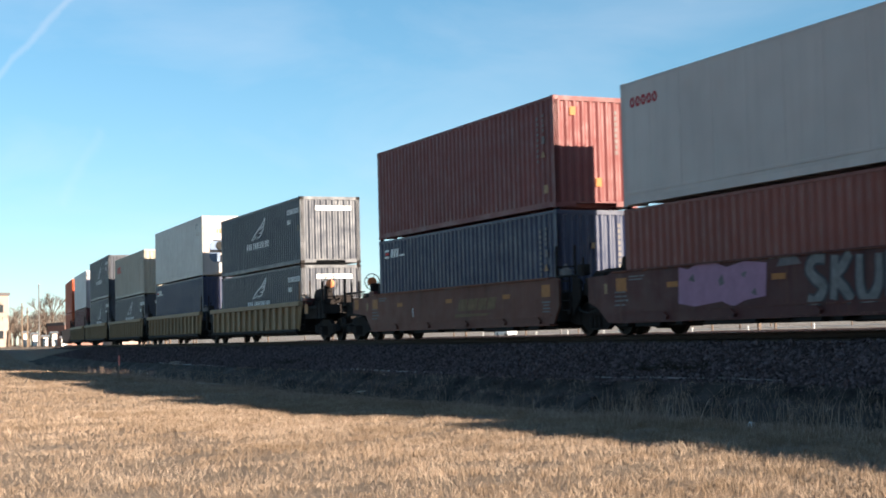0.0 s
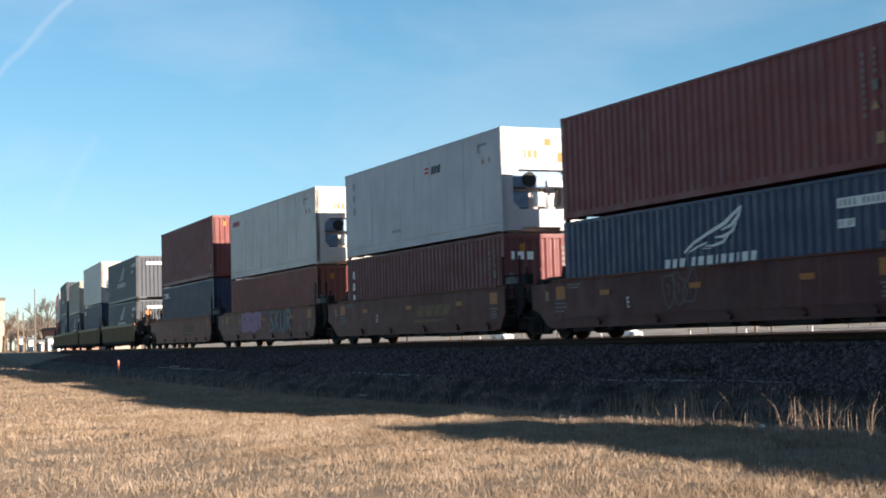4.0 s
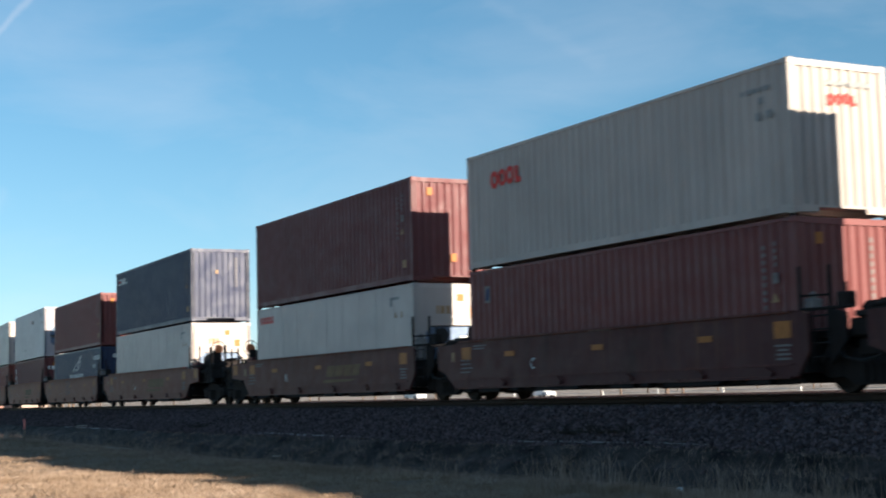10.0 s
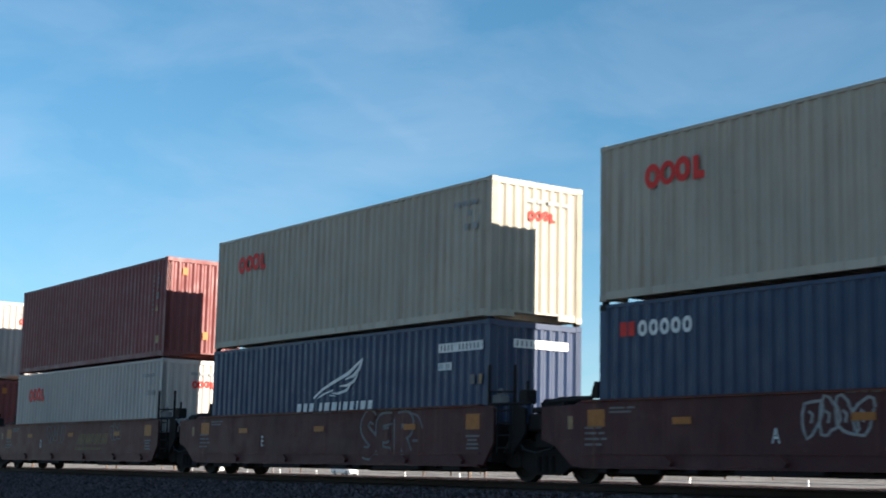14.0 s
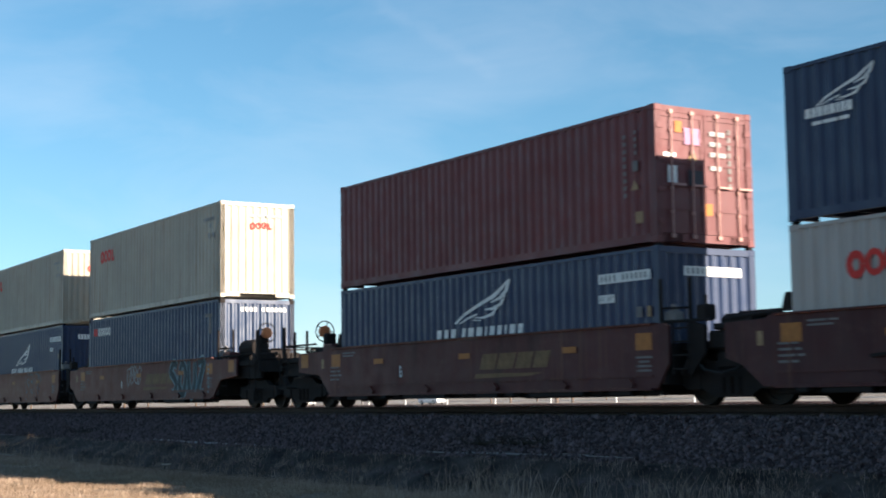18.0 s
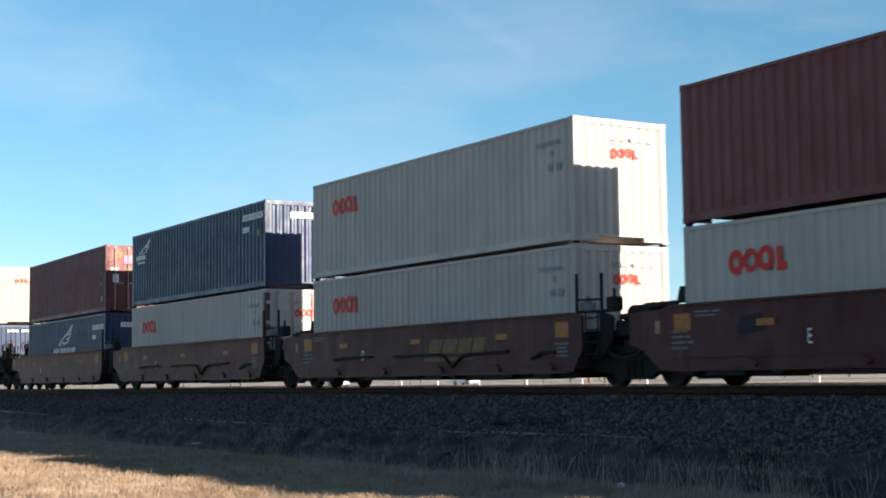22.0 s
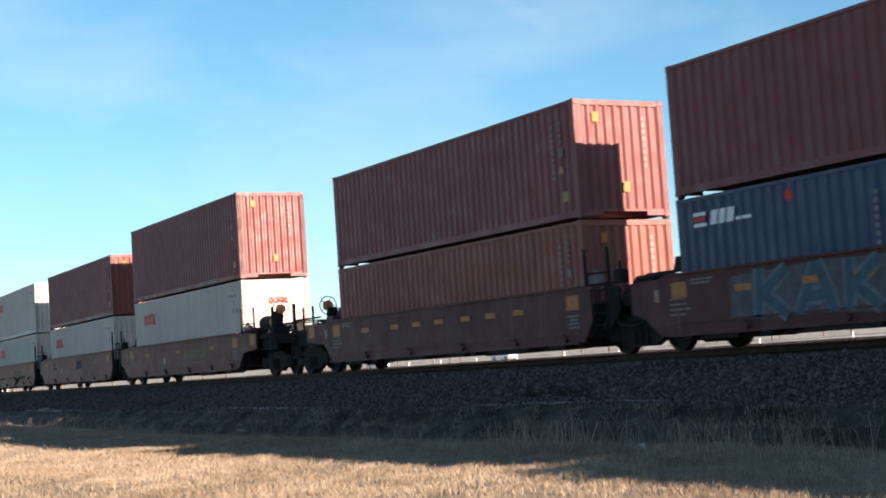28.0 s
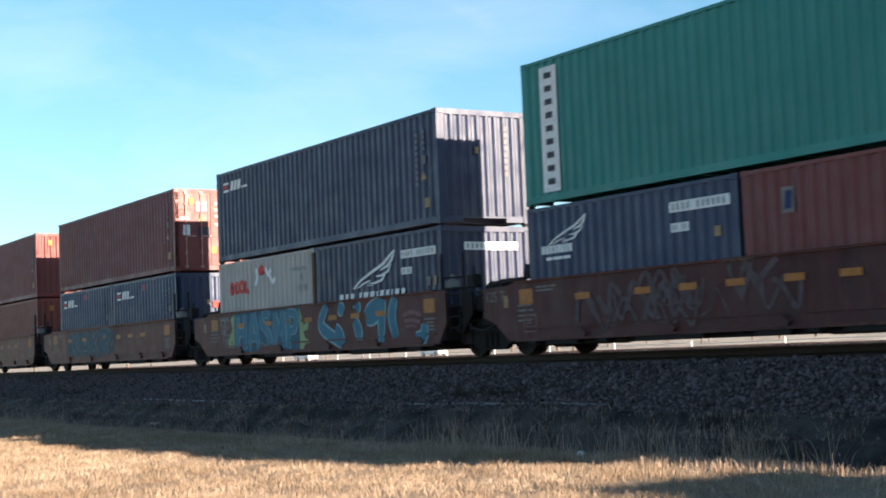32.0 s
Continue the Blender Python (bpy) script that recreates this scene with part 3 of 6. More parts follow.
def container(mat, label, L=12.19, H=2.591, rear="panel", reefer=False, marks=()):
    thing = new("shipping_container" if not reefer else "refrigerated_container")
    thing.empty_display_size = 0.3
    tagged(thing, label, "container", "containers on the train")
    key = (round(L, 2), H)
    part("base_frame", cached(("base", L), lambda: base_frame(L)), mat, thing)
    part("roof_panel", cached(("roof", L), lambda: roof(L)), mat, thing, m=pose(0, 0, H))
    for y, rz in ((-W / 2 + 0.012, 0), (W / 2 - 0.012, 180)):
        if reefer:
            part("side_panel", cached(("rside", *key), lambda: reefer_side(L, H)), mat, thing, m=pose(0, y, 0, 0, 0, rz))
        else:
            part("side_panel", cached(("side", *key), lambda: corrugated(L - 0.26, 0.165, H - 0.07, 0.279, 0.036)), mat, thing, m=pose(0, y, 0, 0, 0, rz))
    for y in (-W / 2 + 0.004, W / 2 - 0.064):
        part("top_rail", cached(("rail", L), lambda: top_frame(L)), mat, thing, m=pose(0, y, H))
    for sx in (-1, 1):
        for sy in (-1, 1):
            part("corner_post", cached(("post", H), lambda: corner_post(H)), RUSTY if sx > 0 and sy < 0 and (mat is GREY and (rear == "door" or L < 7)) else GREY_RUST if mat is GREY_TAN else mat, thing, m=pose(sx * (L / 2 - 0.085), sy * (W / 2 - 0.08), 0, 0, 0, 0 if sx < 0 else 180))
            for z in (0, H - 0.118):
                part("corner_casting", cached("casting", casting), STEEL_DARK if mat in (NAVY, COBALT) else mat, thing, m=pose(sx * (L / 2 - 0.089), sy * (W / 2 - 0.081), z))
        part("end_header", cached("header", header), mat, thing, m=pose(sx * (L / 2 - 0.01), 0, H, 0, 0, 90 if sx > 0 else -90))
    for sx in (-1, 1):
        for sy in (-1, 1):
            part("corner_lock", cached("lock", lambda: Shape().bevelled(-0.06, 0.06, -0.05, 0.05, -0.055, 0.0, 0.008).mesh("corner_lock")), STEEL_DARK, thing, m=pose(sx * (L / 2 - 0.089), sy * (W / 2 - 0.081), 0))
    front = cached(("end", H), lambda: corrugated(2.14, 0.16, H - 0.12, 0.25, 0.045))
    part("front_wall", front, mat, thing, m=pose(-L / 2 + 0.02, 0, 0, 0, 0, -90))
    if reefer and rear == "machine":
        part("machinery_bulkhead", cached(("bulk", H), lambda: reefer_bulkhead(H)), mat, thing, m=pose(L / 2 - 0.02, 0, 0, 0, 0, 90))
        unit = part("cooling_unit", Shape().bevelled(0.0, 0.3, -0.84, 0.84, 1.22, 1.70, 0.03).bevelled(0.02, 0.24, -0.84, -0.3, 0.66, 1.12, 0.02), BLUE_GREY, thing, "blue-grey cooling machinery", m=pose(L / 2 - 0.4, 0, 0))
        part("fan", Shape().lathe([(0.0, 0.2), (0.03, 0.21), (0.05, 0.2), (0.051, 0.05)], "x", 20, (0, 0, 0)), BLACK, unit, "black round fan", m=pose(0.31, -0.32, 1.45))
        part("control_box", Shape().bevelled(0, 0.12, 0.02, 0.5, 1.25, 1.43, 0.02), M_WHITE, unit, "white control box", m=pose(0.27, 0.2, 0))
        part("compressor", Shape().lathe([(-0.16, 0.08), (-0.13, 0.11), (0.13, 0.11), (0.16, 0.08)], "z", 14, (0.22, 0.35, 0.85)), M_WHITE, unit)
        part("pipework", Shape().tube((0.2, 0.0, 0.7), (0.2, 0.05, 1.2), 0.03).tube((0.2, 0.12, 0.7), (0.24, 0.2, 1.2), 0.02).tube((0.2, 0.5, 0.7), (0.2, 0.6, 1.2), 0.04), WHEEL_STEEL, unit)
        part("condenser_cover", Shape().bevelled(0, 0.1, -0.4, -0.08, 0.7, 1.1, 0.02), M_WHITE, unit, m=pose(0.25, 0.2, 0))
    elif rear == "door":
        for sy in (-1, 1):
            leaf = part("door_leaf", cached(("leaf", H), lambda: door_leaf(H)), mat, thing, m=pose(L / 2 - 0.02, sy * 1.14, 0, 0, 0, 90) if sy < 0 else pose(L / 2 - 0.02, 0.01, 0, 0, 0, 90))
            for x in (0.3, 0.82):
                part("lock_rod", cached(("rod", H), lambda: lock_rod(H)), ROD_STEEL, leaf, m=pose(x, -0.035, 0))
            for i in range(4):
                hx = 0.03 if sy < 0 else 1.10
                part("hinge", cached("hinge", lambda: Shape().box(-0.07, 0.07, -0.03, 0, 0, 0.1).mesh("hinge")), mat, leaf, m=pose(hx, 0, 0.35 + i * (H - 0.8) / 3))
        part("door_sill", Shape().box(0, 0.08, -1.05, 1.05, 0.03, 0.18), mat, thing, m=pose(L / 2 - 0.1, 0, 0))
    else:
        part("rear_wall", front, mat, thing, m=pose(L / 2 - 0.02, 0, 0, 0, 0, 90))
    for mk in marks:
        mk(thing, L, H)
    return thing


# ---- painted markings: plain shapes, no lettering ----
def painted(thing, shape, mat, name, label, m):
    """Each patch of paint is a part of its own; patches too small to tell apart stay in one."""
    rest, first = Shape(), None
    if name != "marking":
        return part(name, shape, mat, thing, label, m)
    for f in shape.f:
        pts = [shape.v[i] for i in f]
        w, h = max(p[0] for p in pts) - min(p[0] for p in pts), max(p[2] for p in pts) - min(p[2] for p in pts)
        s = Shape() if w * h > 0.018 else rest
        s.poly([(p[0], p[2]) for p in pts])
        if s is not rest:
            o = part(name, s, mat, thing, label, m)
            first = first or o
    if rest.f:
        o = part("fine_marking", rest, mat, thing, label, m)
        tagged(o, kind="stuff")
        first = first or o
    return first


def on_side(thing, shape, mat, name="marking", label=""):
    return painted(thing, shape, mat, name, label, pose(0, -W / 2 + 0.006, 0))


def on_end(thing, shape, mat, L, name="marking", label=""):
    return painted(thing, shape, mat, name, label, pose(L / 2 - 0.014, 0, 0, 0, 0, 90))


def bars(s, x, z, widths, h, gap=0.04, lean=0.0):
    for w in widths:
        if w > 0:
            s.poly([(x, z), (x + w, z), (x + w + lean, z + h), (x + lean, z + h)])
        x += abs(w) + gap
    return s


def m_flag(x0=0.5, up=0.52, k=1.0):
    """Small flag of red and white bars with a row of white bars."""
    def do(t, L, H):
        x, z = -L / 2 + x0, H - up
        on_side(t, bars(Shape(), x + 0.47 * k, z - 0.07 * k, [0.19 * k, 0.17 * k, 0.2 * k], 0.27 * k, 0.05, 0.06).rect(x + 1.2 * k, z - 0.06 * k, x + 1.33 * k, z).rect(x + 1.37 * k, z - 0.06 * k, x + 1.62 * k, z), M_WHITE)
        on_side(t, Shape().rect(x, z + 0.13 * k, x + 0.36 * k, z + 0.2 * k).rect(x, z - 0.08 * k, x + 0.36 * k, z - 0.01 * k), M_WHITE)
        on_side(t, Shape().rect(x + 0.02, z + 0.03 * k, x + 0.34 * k, z + 0.1 * k), M_RED)
    return do


def wing(s, x, z, k, wide=1.0):
    """A bird's wing drawn with a few tapering strokes."""
    n = len(s.v)
    wing_strokes(s, x, z, k)
    s.v[n:] = [(x + (a - x) * wide, b, c) for a, b, c in s.v[n:]]
    return s


def wing_strokes(s, x, z, k):
    s.stroke([(x + a * k, z + b * k) for a, b in ((0, 0), (0.25, 0.22), (0.62, 0.42), (1.05, 0.62), (1.45, 0.98))], [0.05 * k, 0.07 * k, 0.08 * k, 0.1 * k, 0.05 * k])
    s.stroke([(x + a * k, z + b * k) for a, b in ((1.45, 0.98), (1.36, 0.72), (1.2, 0.55), (0.95, 0.46))], [0.04 * k, 0.09 * k, 0.08 * k, 0.03 * k])
    s.stroke([(x + a * k, z + b * k) for a, b in ((1.33, 0.6), (1.22, 0.4), (1.0, 0.3), (0.8, 0.3))], [0.03 * k, 0.08 * k, 0.07 * k, 0.03 * k])
    s.stroke([(x + a * k, z + b * k) for a, b in ((1.14, 0.34), (1.0, 0.17), (0.75, 0.1), (0.55, 0.12))], [0.03 * k, 0.08 * k, 0.06 * k, 0.02 * k])
    s.stroke([(x + a * k, z + b * k) for a, b in ((0.12, 0.0), (0.35, 0.12), (0.6, 0.2), (0.5, 0.06), (0.7, 0.04))], [0.03 * k, 0.05 * k, 0.05 * k, 0.04 * k, 0.02 * k])
    return s


def m_wing(frac=0.37, z=1.46, k=1.0, numbers=True, rear_bar=True):
    def do(t, L, H):
        x = -L / 2 + frac * L
        s = wing(Shape(), x + 0.8 * k, z + 0.02, 0.86 * k, 1.7)
        bars(s, x, z - 0.36 * k, [0.2 * k, 0.17 * k, 0.19 * k, -0.04, 0.13 * k, 0.22 * k, 0.22 * k, 0.07 * k, 0.18 * k, 0.16 * k, 0.07 * k, 0.2 * k, 0.17 * k], 0.27 * k, 0.11 * k, 0.05 * k)
        on_side(t, s, M_WHITE, "wing_marking", "white wing-shaped marking")
        if numbers:
            r = L / 2
            number_strip(t, r - 1.78, r - 0.24, H - 0.61, H - 0.42, (4, 6))
            number_strip(t, r - 1.78, r - 1.3, H - 0.98, H - 0.82, (2, 2))
            on_side(t, Shape().rect(r - 0.66, H - 1.3, r - 0.5, H - 1.1), M_PALE)
            on_side(t, Shape().rect(r - 0.36, H - 1.3, r - 0.25, H - 1.1), M_GOLD)
        if rear_bar:
            number_strip(t, -0.6, 0.85, H - 0.54, H - 0.36, (4, 6), L)
    return do


def m_wing_small(t, L, H):
    s = wing(Shape(), -L / 2 + 0.7, H - 0.78, 0.52, 1.6)
    bars(s, -L / 2 + 0.45, H - 0.95, [0.12, 0.1, 0.12, 0.1, 0.12, 0.08, 0.1, 0.12], 0.16, 0.02)
    bars(s, -L / 2 + 0.6, H - 1.08, [0.2, 0.3, 0.22], 0.06, 0.03)
    on_side(t, s, M_WHITE, "wing_marking", "white wing-shaped marking")
    r = L / 2
    number_strip(t, r - 1.75, r - 0.2, H - 0.51, H - 0.32, (4, 6))
    number_strip(t, r - 1.73, r - 1.25, H - 0.86, H - 0.7, (2, 2))
    on_side(t, Shape().rect(r - 0.62, H - 1.02, r - 0.46, H - 0.84), M_GOLD)
    number_strip(t, -0.4, 0.9, H - 0.51, H - 0.33, (4, 6), L)


def ring_of(s, cx, cz, rx, rz, w, n=12):
    a = [2 * math.pi * i / n for i in range(n + 1)]
    return s.stroke([(cx + rx * math.cos(t), cz + rz * math.sin(t)) for t in a], w)


def blobs(s, x, z, k):
    """A chunky emblem: three thick rings and a block with a foot."""
    for i, w in enumerate((0.13, 0.14, 0.13)):
        ring_of(s, x + (0.16 + i * 0.36) * k, z + 0.012 * i, w * k, 0.16 * k, (0.12 if i != 1 else 0.1) * k)
    x += 1.12 * k
    s.poly([(x, z - 0.2 * k), (x + 0.26 * k, z - 0.2 * k), (x + 0.26 * k, z - 0.08 * k), (x + 0.13 * k, z - 0.06 * k), (x + 0.13 * k, z + 0.2 * k), (x, z + 0.2 * k)])
    return s


def m_rings(x0, up, k, mat, n=5):
    """A row of small rounded shapes."""
    def do(t, L, H):
        s = Shape()
        for i in range(n):
            ring_of(s, -L / 2 + x0 + (0.12 + 0.25 * i) * k, H - up, 0.075 * k, 0.1 * k, 0.07 * k, 10)
        on_side(t, s, mat, "shipping_line_marking", "row of small rounded marks")
    return do


def number_strip(t, x0, x1, z0, z1, groups, end=0.0):
    """A white strip with dark upright bars on it; end: the length of the container, for its rear wall."""
    strip = on_side(t, Shape().rect(x0, z0, x1, z1), M_WHITE, "number_strip", "white strip") if not end else on_end(t, Shape().rect(x0, z0, x1, z1), M_WHITE, end, "number_strip", "white strip")
    s, n = Shape(), sum(groups) + len(groups)
    step = (x1 - x0) / n
    x = x0 + step * 0.6
    for g in groups:
        for i in range(g):
            s.rect(x, z0 + (z1 - z0) * 0.2, x + step * 0.45, z1 - (z1 - z0) * 0.18)
            x += step
        x += step
    tagged(part("lettering", s, M_GREYTXT, strip, "dark bars", pose(0, -0.004, 0)), kind="stuff")


def m_red_blobs(x0=1.2, up=0.8, k=1.2, end=True):
    def do(t, L, H):
        on_side(t, blobs(Shape(), -L / 2 + x0, H - up, k), M_RED, "shipping_line_marking", "red blocky marking")
        r = L / 2
        s = bars(Shape(), r - 1.35, H - 0.52, [0.1, 0.12, 0.2, 0.1, 0.14], 0.1, 0.04)
        s.rect(r - 0.95, H - 1.05, r - 0.82, H - 0.9).rect(r - 0.65, H - 1.05, r - 0.5, H - 0.9).rect(r - 0.85, H - 0.75, r - 0.72, H - 0.62)
        on_side(t, s, M_GREYTXT)
        if end:
            on_end(t, blobs(Shape(), -0.25, H - 0.72, 0.52), M_RED, L, "shipping_line_marking", "small red marking")
            on_end(t, bars(Shape(), -0.3, H - 0.45, [0.2, 0.25, 0.3, 0.2], 0.09, 0.06), M_GREYTXT, L)
    return do


def m_column(t, L, H, plates=True):
    """Columns of small pale characters, a warning triangle and a yellow plate by the rear edge."""
    r = L / 2
    s = Shape()
    for i in range(9):
        s.rect(r - 0.95, H - 0.55 - i * 0.14, r - 0.86, H - 0.47 - i * 0.14)
    for i in range(4):
        s.rect(r - 0.62, H - 0.5 - i * 0.13, r - 0.55, H - 0.42 - i * 0.13)
    s.rect(r - 0.68, H - 1.2, r - 0.52, H - 1.0)
    on_side(t, s, M_PALE)
    on_side(t, Shape().poly([(r - 0.74, H - 1.55), (r - 0.5, H - 1.55), (r - 0.62, H - 1.36)]).rect(r - 0.62, 0.4, r - 0.4, 0.62), M_GOLD)
    if plates:
        on_end(t, Shape().rect(-0.72, H - 0.5, -0.55, H - 0.28).rect(0.0, 0.55, 0.17, 0.78), M_YELLOW, L)
    else:
        on_end(t, Shape().rect(-0.2, H - 1.0, -0.1, H - 0.85), M_GOLD, L)
    s = Shape()
    for i in range(8):
        s.rect(0.6, H - 0.45 - i * 0.15, 0.68, H - 0.35 - i * 0.15)
    on_end(t, s, M_PALE, L)


def m_column_plain(t, L, H):
    m_column(t, L, H, False)


def m_row(x0, up, widths, h, mat, lean=0.0, gap=0.04):
    def do(t, L, H):
        on_side(t, bars(Shape(), -L / 2 + x0, H - up, widths, h, gap, lean), mat)
    return do


def m_vertical(x0, up, n, size, mat, gap=0.1):
    def do(t, L, H):
        s = Shape()
        for i in range(n):
            z = H - up - i * (size + gap)
            s.rect(-L / 2 + x0, z, -L / 2 + x0 + size * 0.62, z + size * 0.85)
        on_side(t, s, mat)
    return do


def m_plate(x0, up, w, h, mat, inner=None):
    def do(t, L, H):
        p = on_side(t, Shape().rect(-L / 2 + x0, H - up - h, -L / 2 + x0 + w, H - up), mat, "plate")
        if inner:
            part("plate_field", Shape().poly([(-L / 2 + x0 + 0.2 * w, H - up - 0.85 * h), (-L / 2 + x0 + 0.75 * w, H - up - 0.85 * h), (-L / 2 + x0 + 0.85 * w, H - up - 0.15 * h), (-L / 2 + x0 + 0.35 * w, H - up - 0.15 * h)]), inner, p, m=pose(0, -0.004, 0))
    return do


def m_reefer_end(t, L, H):
    on_end(t, Shape().rect(0.15, H - 0.5, 0.36, H - 0.3).rect(0.55, H - 0.95, 0.78, H - 0.68), M_YELLOW, L)
    on_end(t, bars(Shape(), -0.5, H - 0.85, [0.07, 0.13, 0.12], 0.22, 0.05), M_GOLD, L)
    r = L / 2
    on_side(t, Shape().poly([(r - 1.25, H - 0.9), (r - 1.05, H - 0.9), (r - 1.15, H - 0.72)]).rect(r - 0.8, H - 0.92, r - 0.7, H - 0.75), M_GOLD)
    on_side(t, Shape().rect(r - 1.5, H - 0.4, r - 0.9, H - 0.32).rect(r - 1.5, H - 0.58, r - 1.35, H - 0.32), M_GREYTXT)


def m_doorplates(t, L, H):
    """Plates and stickers on the two door leaves."""
    def p(x0, z0, x1, z1, mat, label):
        part("door_plate", Shape().rect(x0, z0, x1, z1), mat, t, label, pose(L / 2 - 0.006, 0, 0, 0, 0, 90))
    p(-0.93, H - 1.46, -0.7, H - 1.14, M_WHITE, "white data plate")
    p(-1.02, H - 0.98, -0.72, H - 0.9, M_WHITE, "narrow white plate")
    p(-0.42, H - 1.5, 0.0 - 0.06, H - 1.2, M_BLACK, "dark data plate")
    p(-0.5, H - 0.72, -0.12, H - 0.4, M_PINK, "faded pink sticker")
    for i, (z, w) in enumerate(((0.42, 0.7), (0.62, 0.5), (0.82, 0.74), (1.08, 0.5))):
        p(0.14, H - z - 0.09, 0.14 + w * 0.55, H - z, M_SILVER, "pale painted figures")
    part("warning_triangle", Shape().poly([(-0.42, H - 1.02), (-0.18, H - 1.02), (-0.3, H - 0.8)]), M_GOLD, t, "yellow warning triangle", pose(L / 2 - 0.006, 0, 0, 0, 0, 90))


BLUE_GREY = plain("machinery_blue_grey", (0.11, 0.15, 0.22), 0.45, 0.2)


# ================= well cars =================
def unit_text(letter, size):
    def make():
        cu = bpy.data.curves.new("lettering", "FONT")
        cu.body, cu.size = letter, size
        ob = bpy.data.objects.new("lettering", cu)
        scene.collection.objects.link(ob)
        me = bpy.data.meshes.new_from_object(ob.evaluated_get(bpy.context.evaluated_depsgraph_get()))
        bpy.data.objects.remove(ob)
        return me
    return cached(("text", letter, size), make)


def side_frame():
    """A cast truck side frame, bowed under the axle boxes."""
    s = Shape()
    s.prism([(-1.25, 0.36), (-1.1, 0.28), (-0.72, 0.3), (-0.45, 0.14), (0.45, 0.14), (0.72, 0.3), (1.1, 0.28), (1.25, 0.36), (1.2, 0.6), (0.75, 0.62), (0.5, 0.78), (-0.5, 0.78), (-0.75, 0.62), (-1.2, 0.6)], -0.07, 0.07)
    for x in (-0.89, 0.89):
        s.bevelled(x - 0.16, x + 0.16, -0.1, 0.1, 0.27, 0.58, 0.02)
    for x in (-0.2, 0, 0.2):
        s.lathe([(0.2, 0.07), (0.5, 0.07)], "z", 8, (x, -0.06, 0))
    return s.mesh("side_frame")


def wheelset():
    s = Shape().tube((0, -1.05, 0), (0, 1.05, 0), 0.075, 10)
    for y in (-1, 1):
        s.lathe([(y * 0.68, 0.44), (y * 0.70, 0.445), (y * 0.715, 0.42), (y * 0.82, 0.415), (y * 0.82, 0.34), (y * 0.79, 0.33), (y * 0.77, 0.13), (y * 0.86, 0.12), (y * 0.86, 0.06)], "y", 24)
        s.lathe([(y * 0.96, 0.09), (y * 1.06, 0.09)], "y", 10)
    return s.mesh("wheelset")


ROLLING = []


def truck(parent, x):
    """A two-axle truck under a car end; the wheelsets turn on it."""
    t = part("truck", cached("bolster", lambda: Shape().bevelled(-0.2, 0.2, -1.0, 1.0, 0.42, 0.72, 0.03).tube((0, 0, 0.72), (0, 0, 0.86), 0.2, 14).box(-0.95, 0.95, -0.62, -0.55, 0.45, 0.5).box(-0.95, 0.95, 0.55, 0.62, 0.45, 0.5).mesh("bolster")), STEEL_DARK, parent, "grimy dark steel truck", pose(x, 0, 0))
    for y in (-1.0, 1.0):
        part("side_frame", cached("side_frame", side_frame), STEEL_DARK, t, m=pose(0, y, 0))
    for dx in (-0.89, 0.89):
        w = part("wheelset", cached("wheelset", wheelset), WHEEL_STEEL, t)
        w.matrix_parent_inverse = Matrix.Translation((dx, 0, 0.42))
        ROLLING.append(w)
    return t


def brown_sill(front_end, rear_end):
    """The side plate of a well: deep in the middle, cut up at the ends over the trucks."""
    if front_end:
        a = [(-6.2, 0.31), (-6.75, 0.82), (-7.9, 0.92), (-7.9, 1.4), (-6.3, 1.42), (-6.2, 1.47)]
    else:
        a = [(-6.5, 0.31), (-7.0, 0.68), (-7.38, 0.8), (-7.38, 1.4), (-6.45, 1.42), (-6.35, 1.47)]
    if rear_end:
        b = [(6.2, 1.47), (6.3, 1.42), (7.9, 1.4), (7.9, 0.92), (6.75, 0.82), (6.2, 0.31)]
    else:
        b = [(6.5, 1.47), (6.62, 1.42), (6.62, 0.75), (6.3, 0.31)]
    s = Shape().prism(a + b, -0.03, 0.03)
    return s.mesh("side_sill")


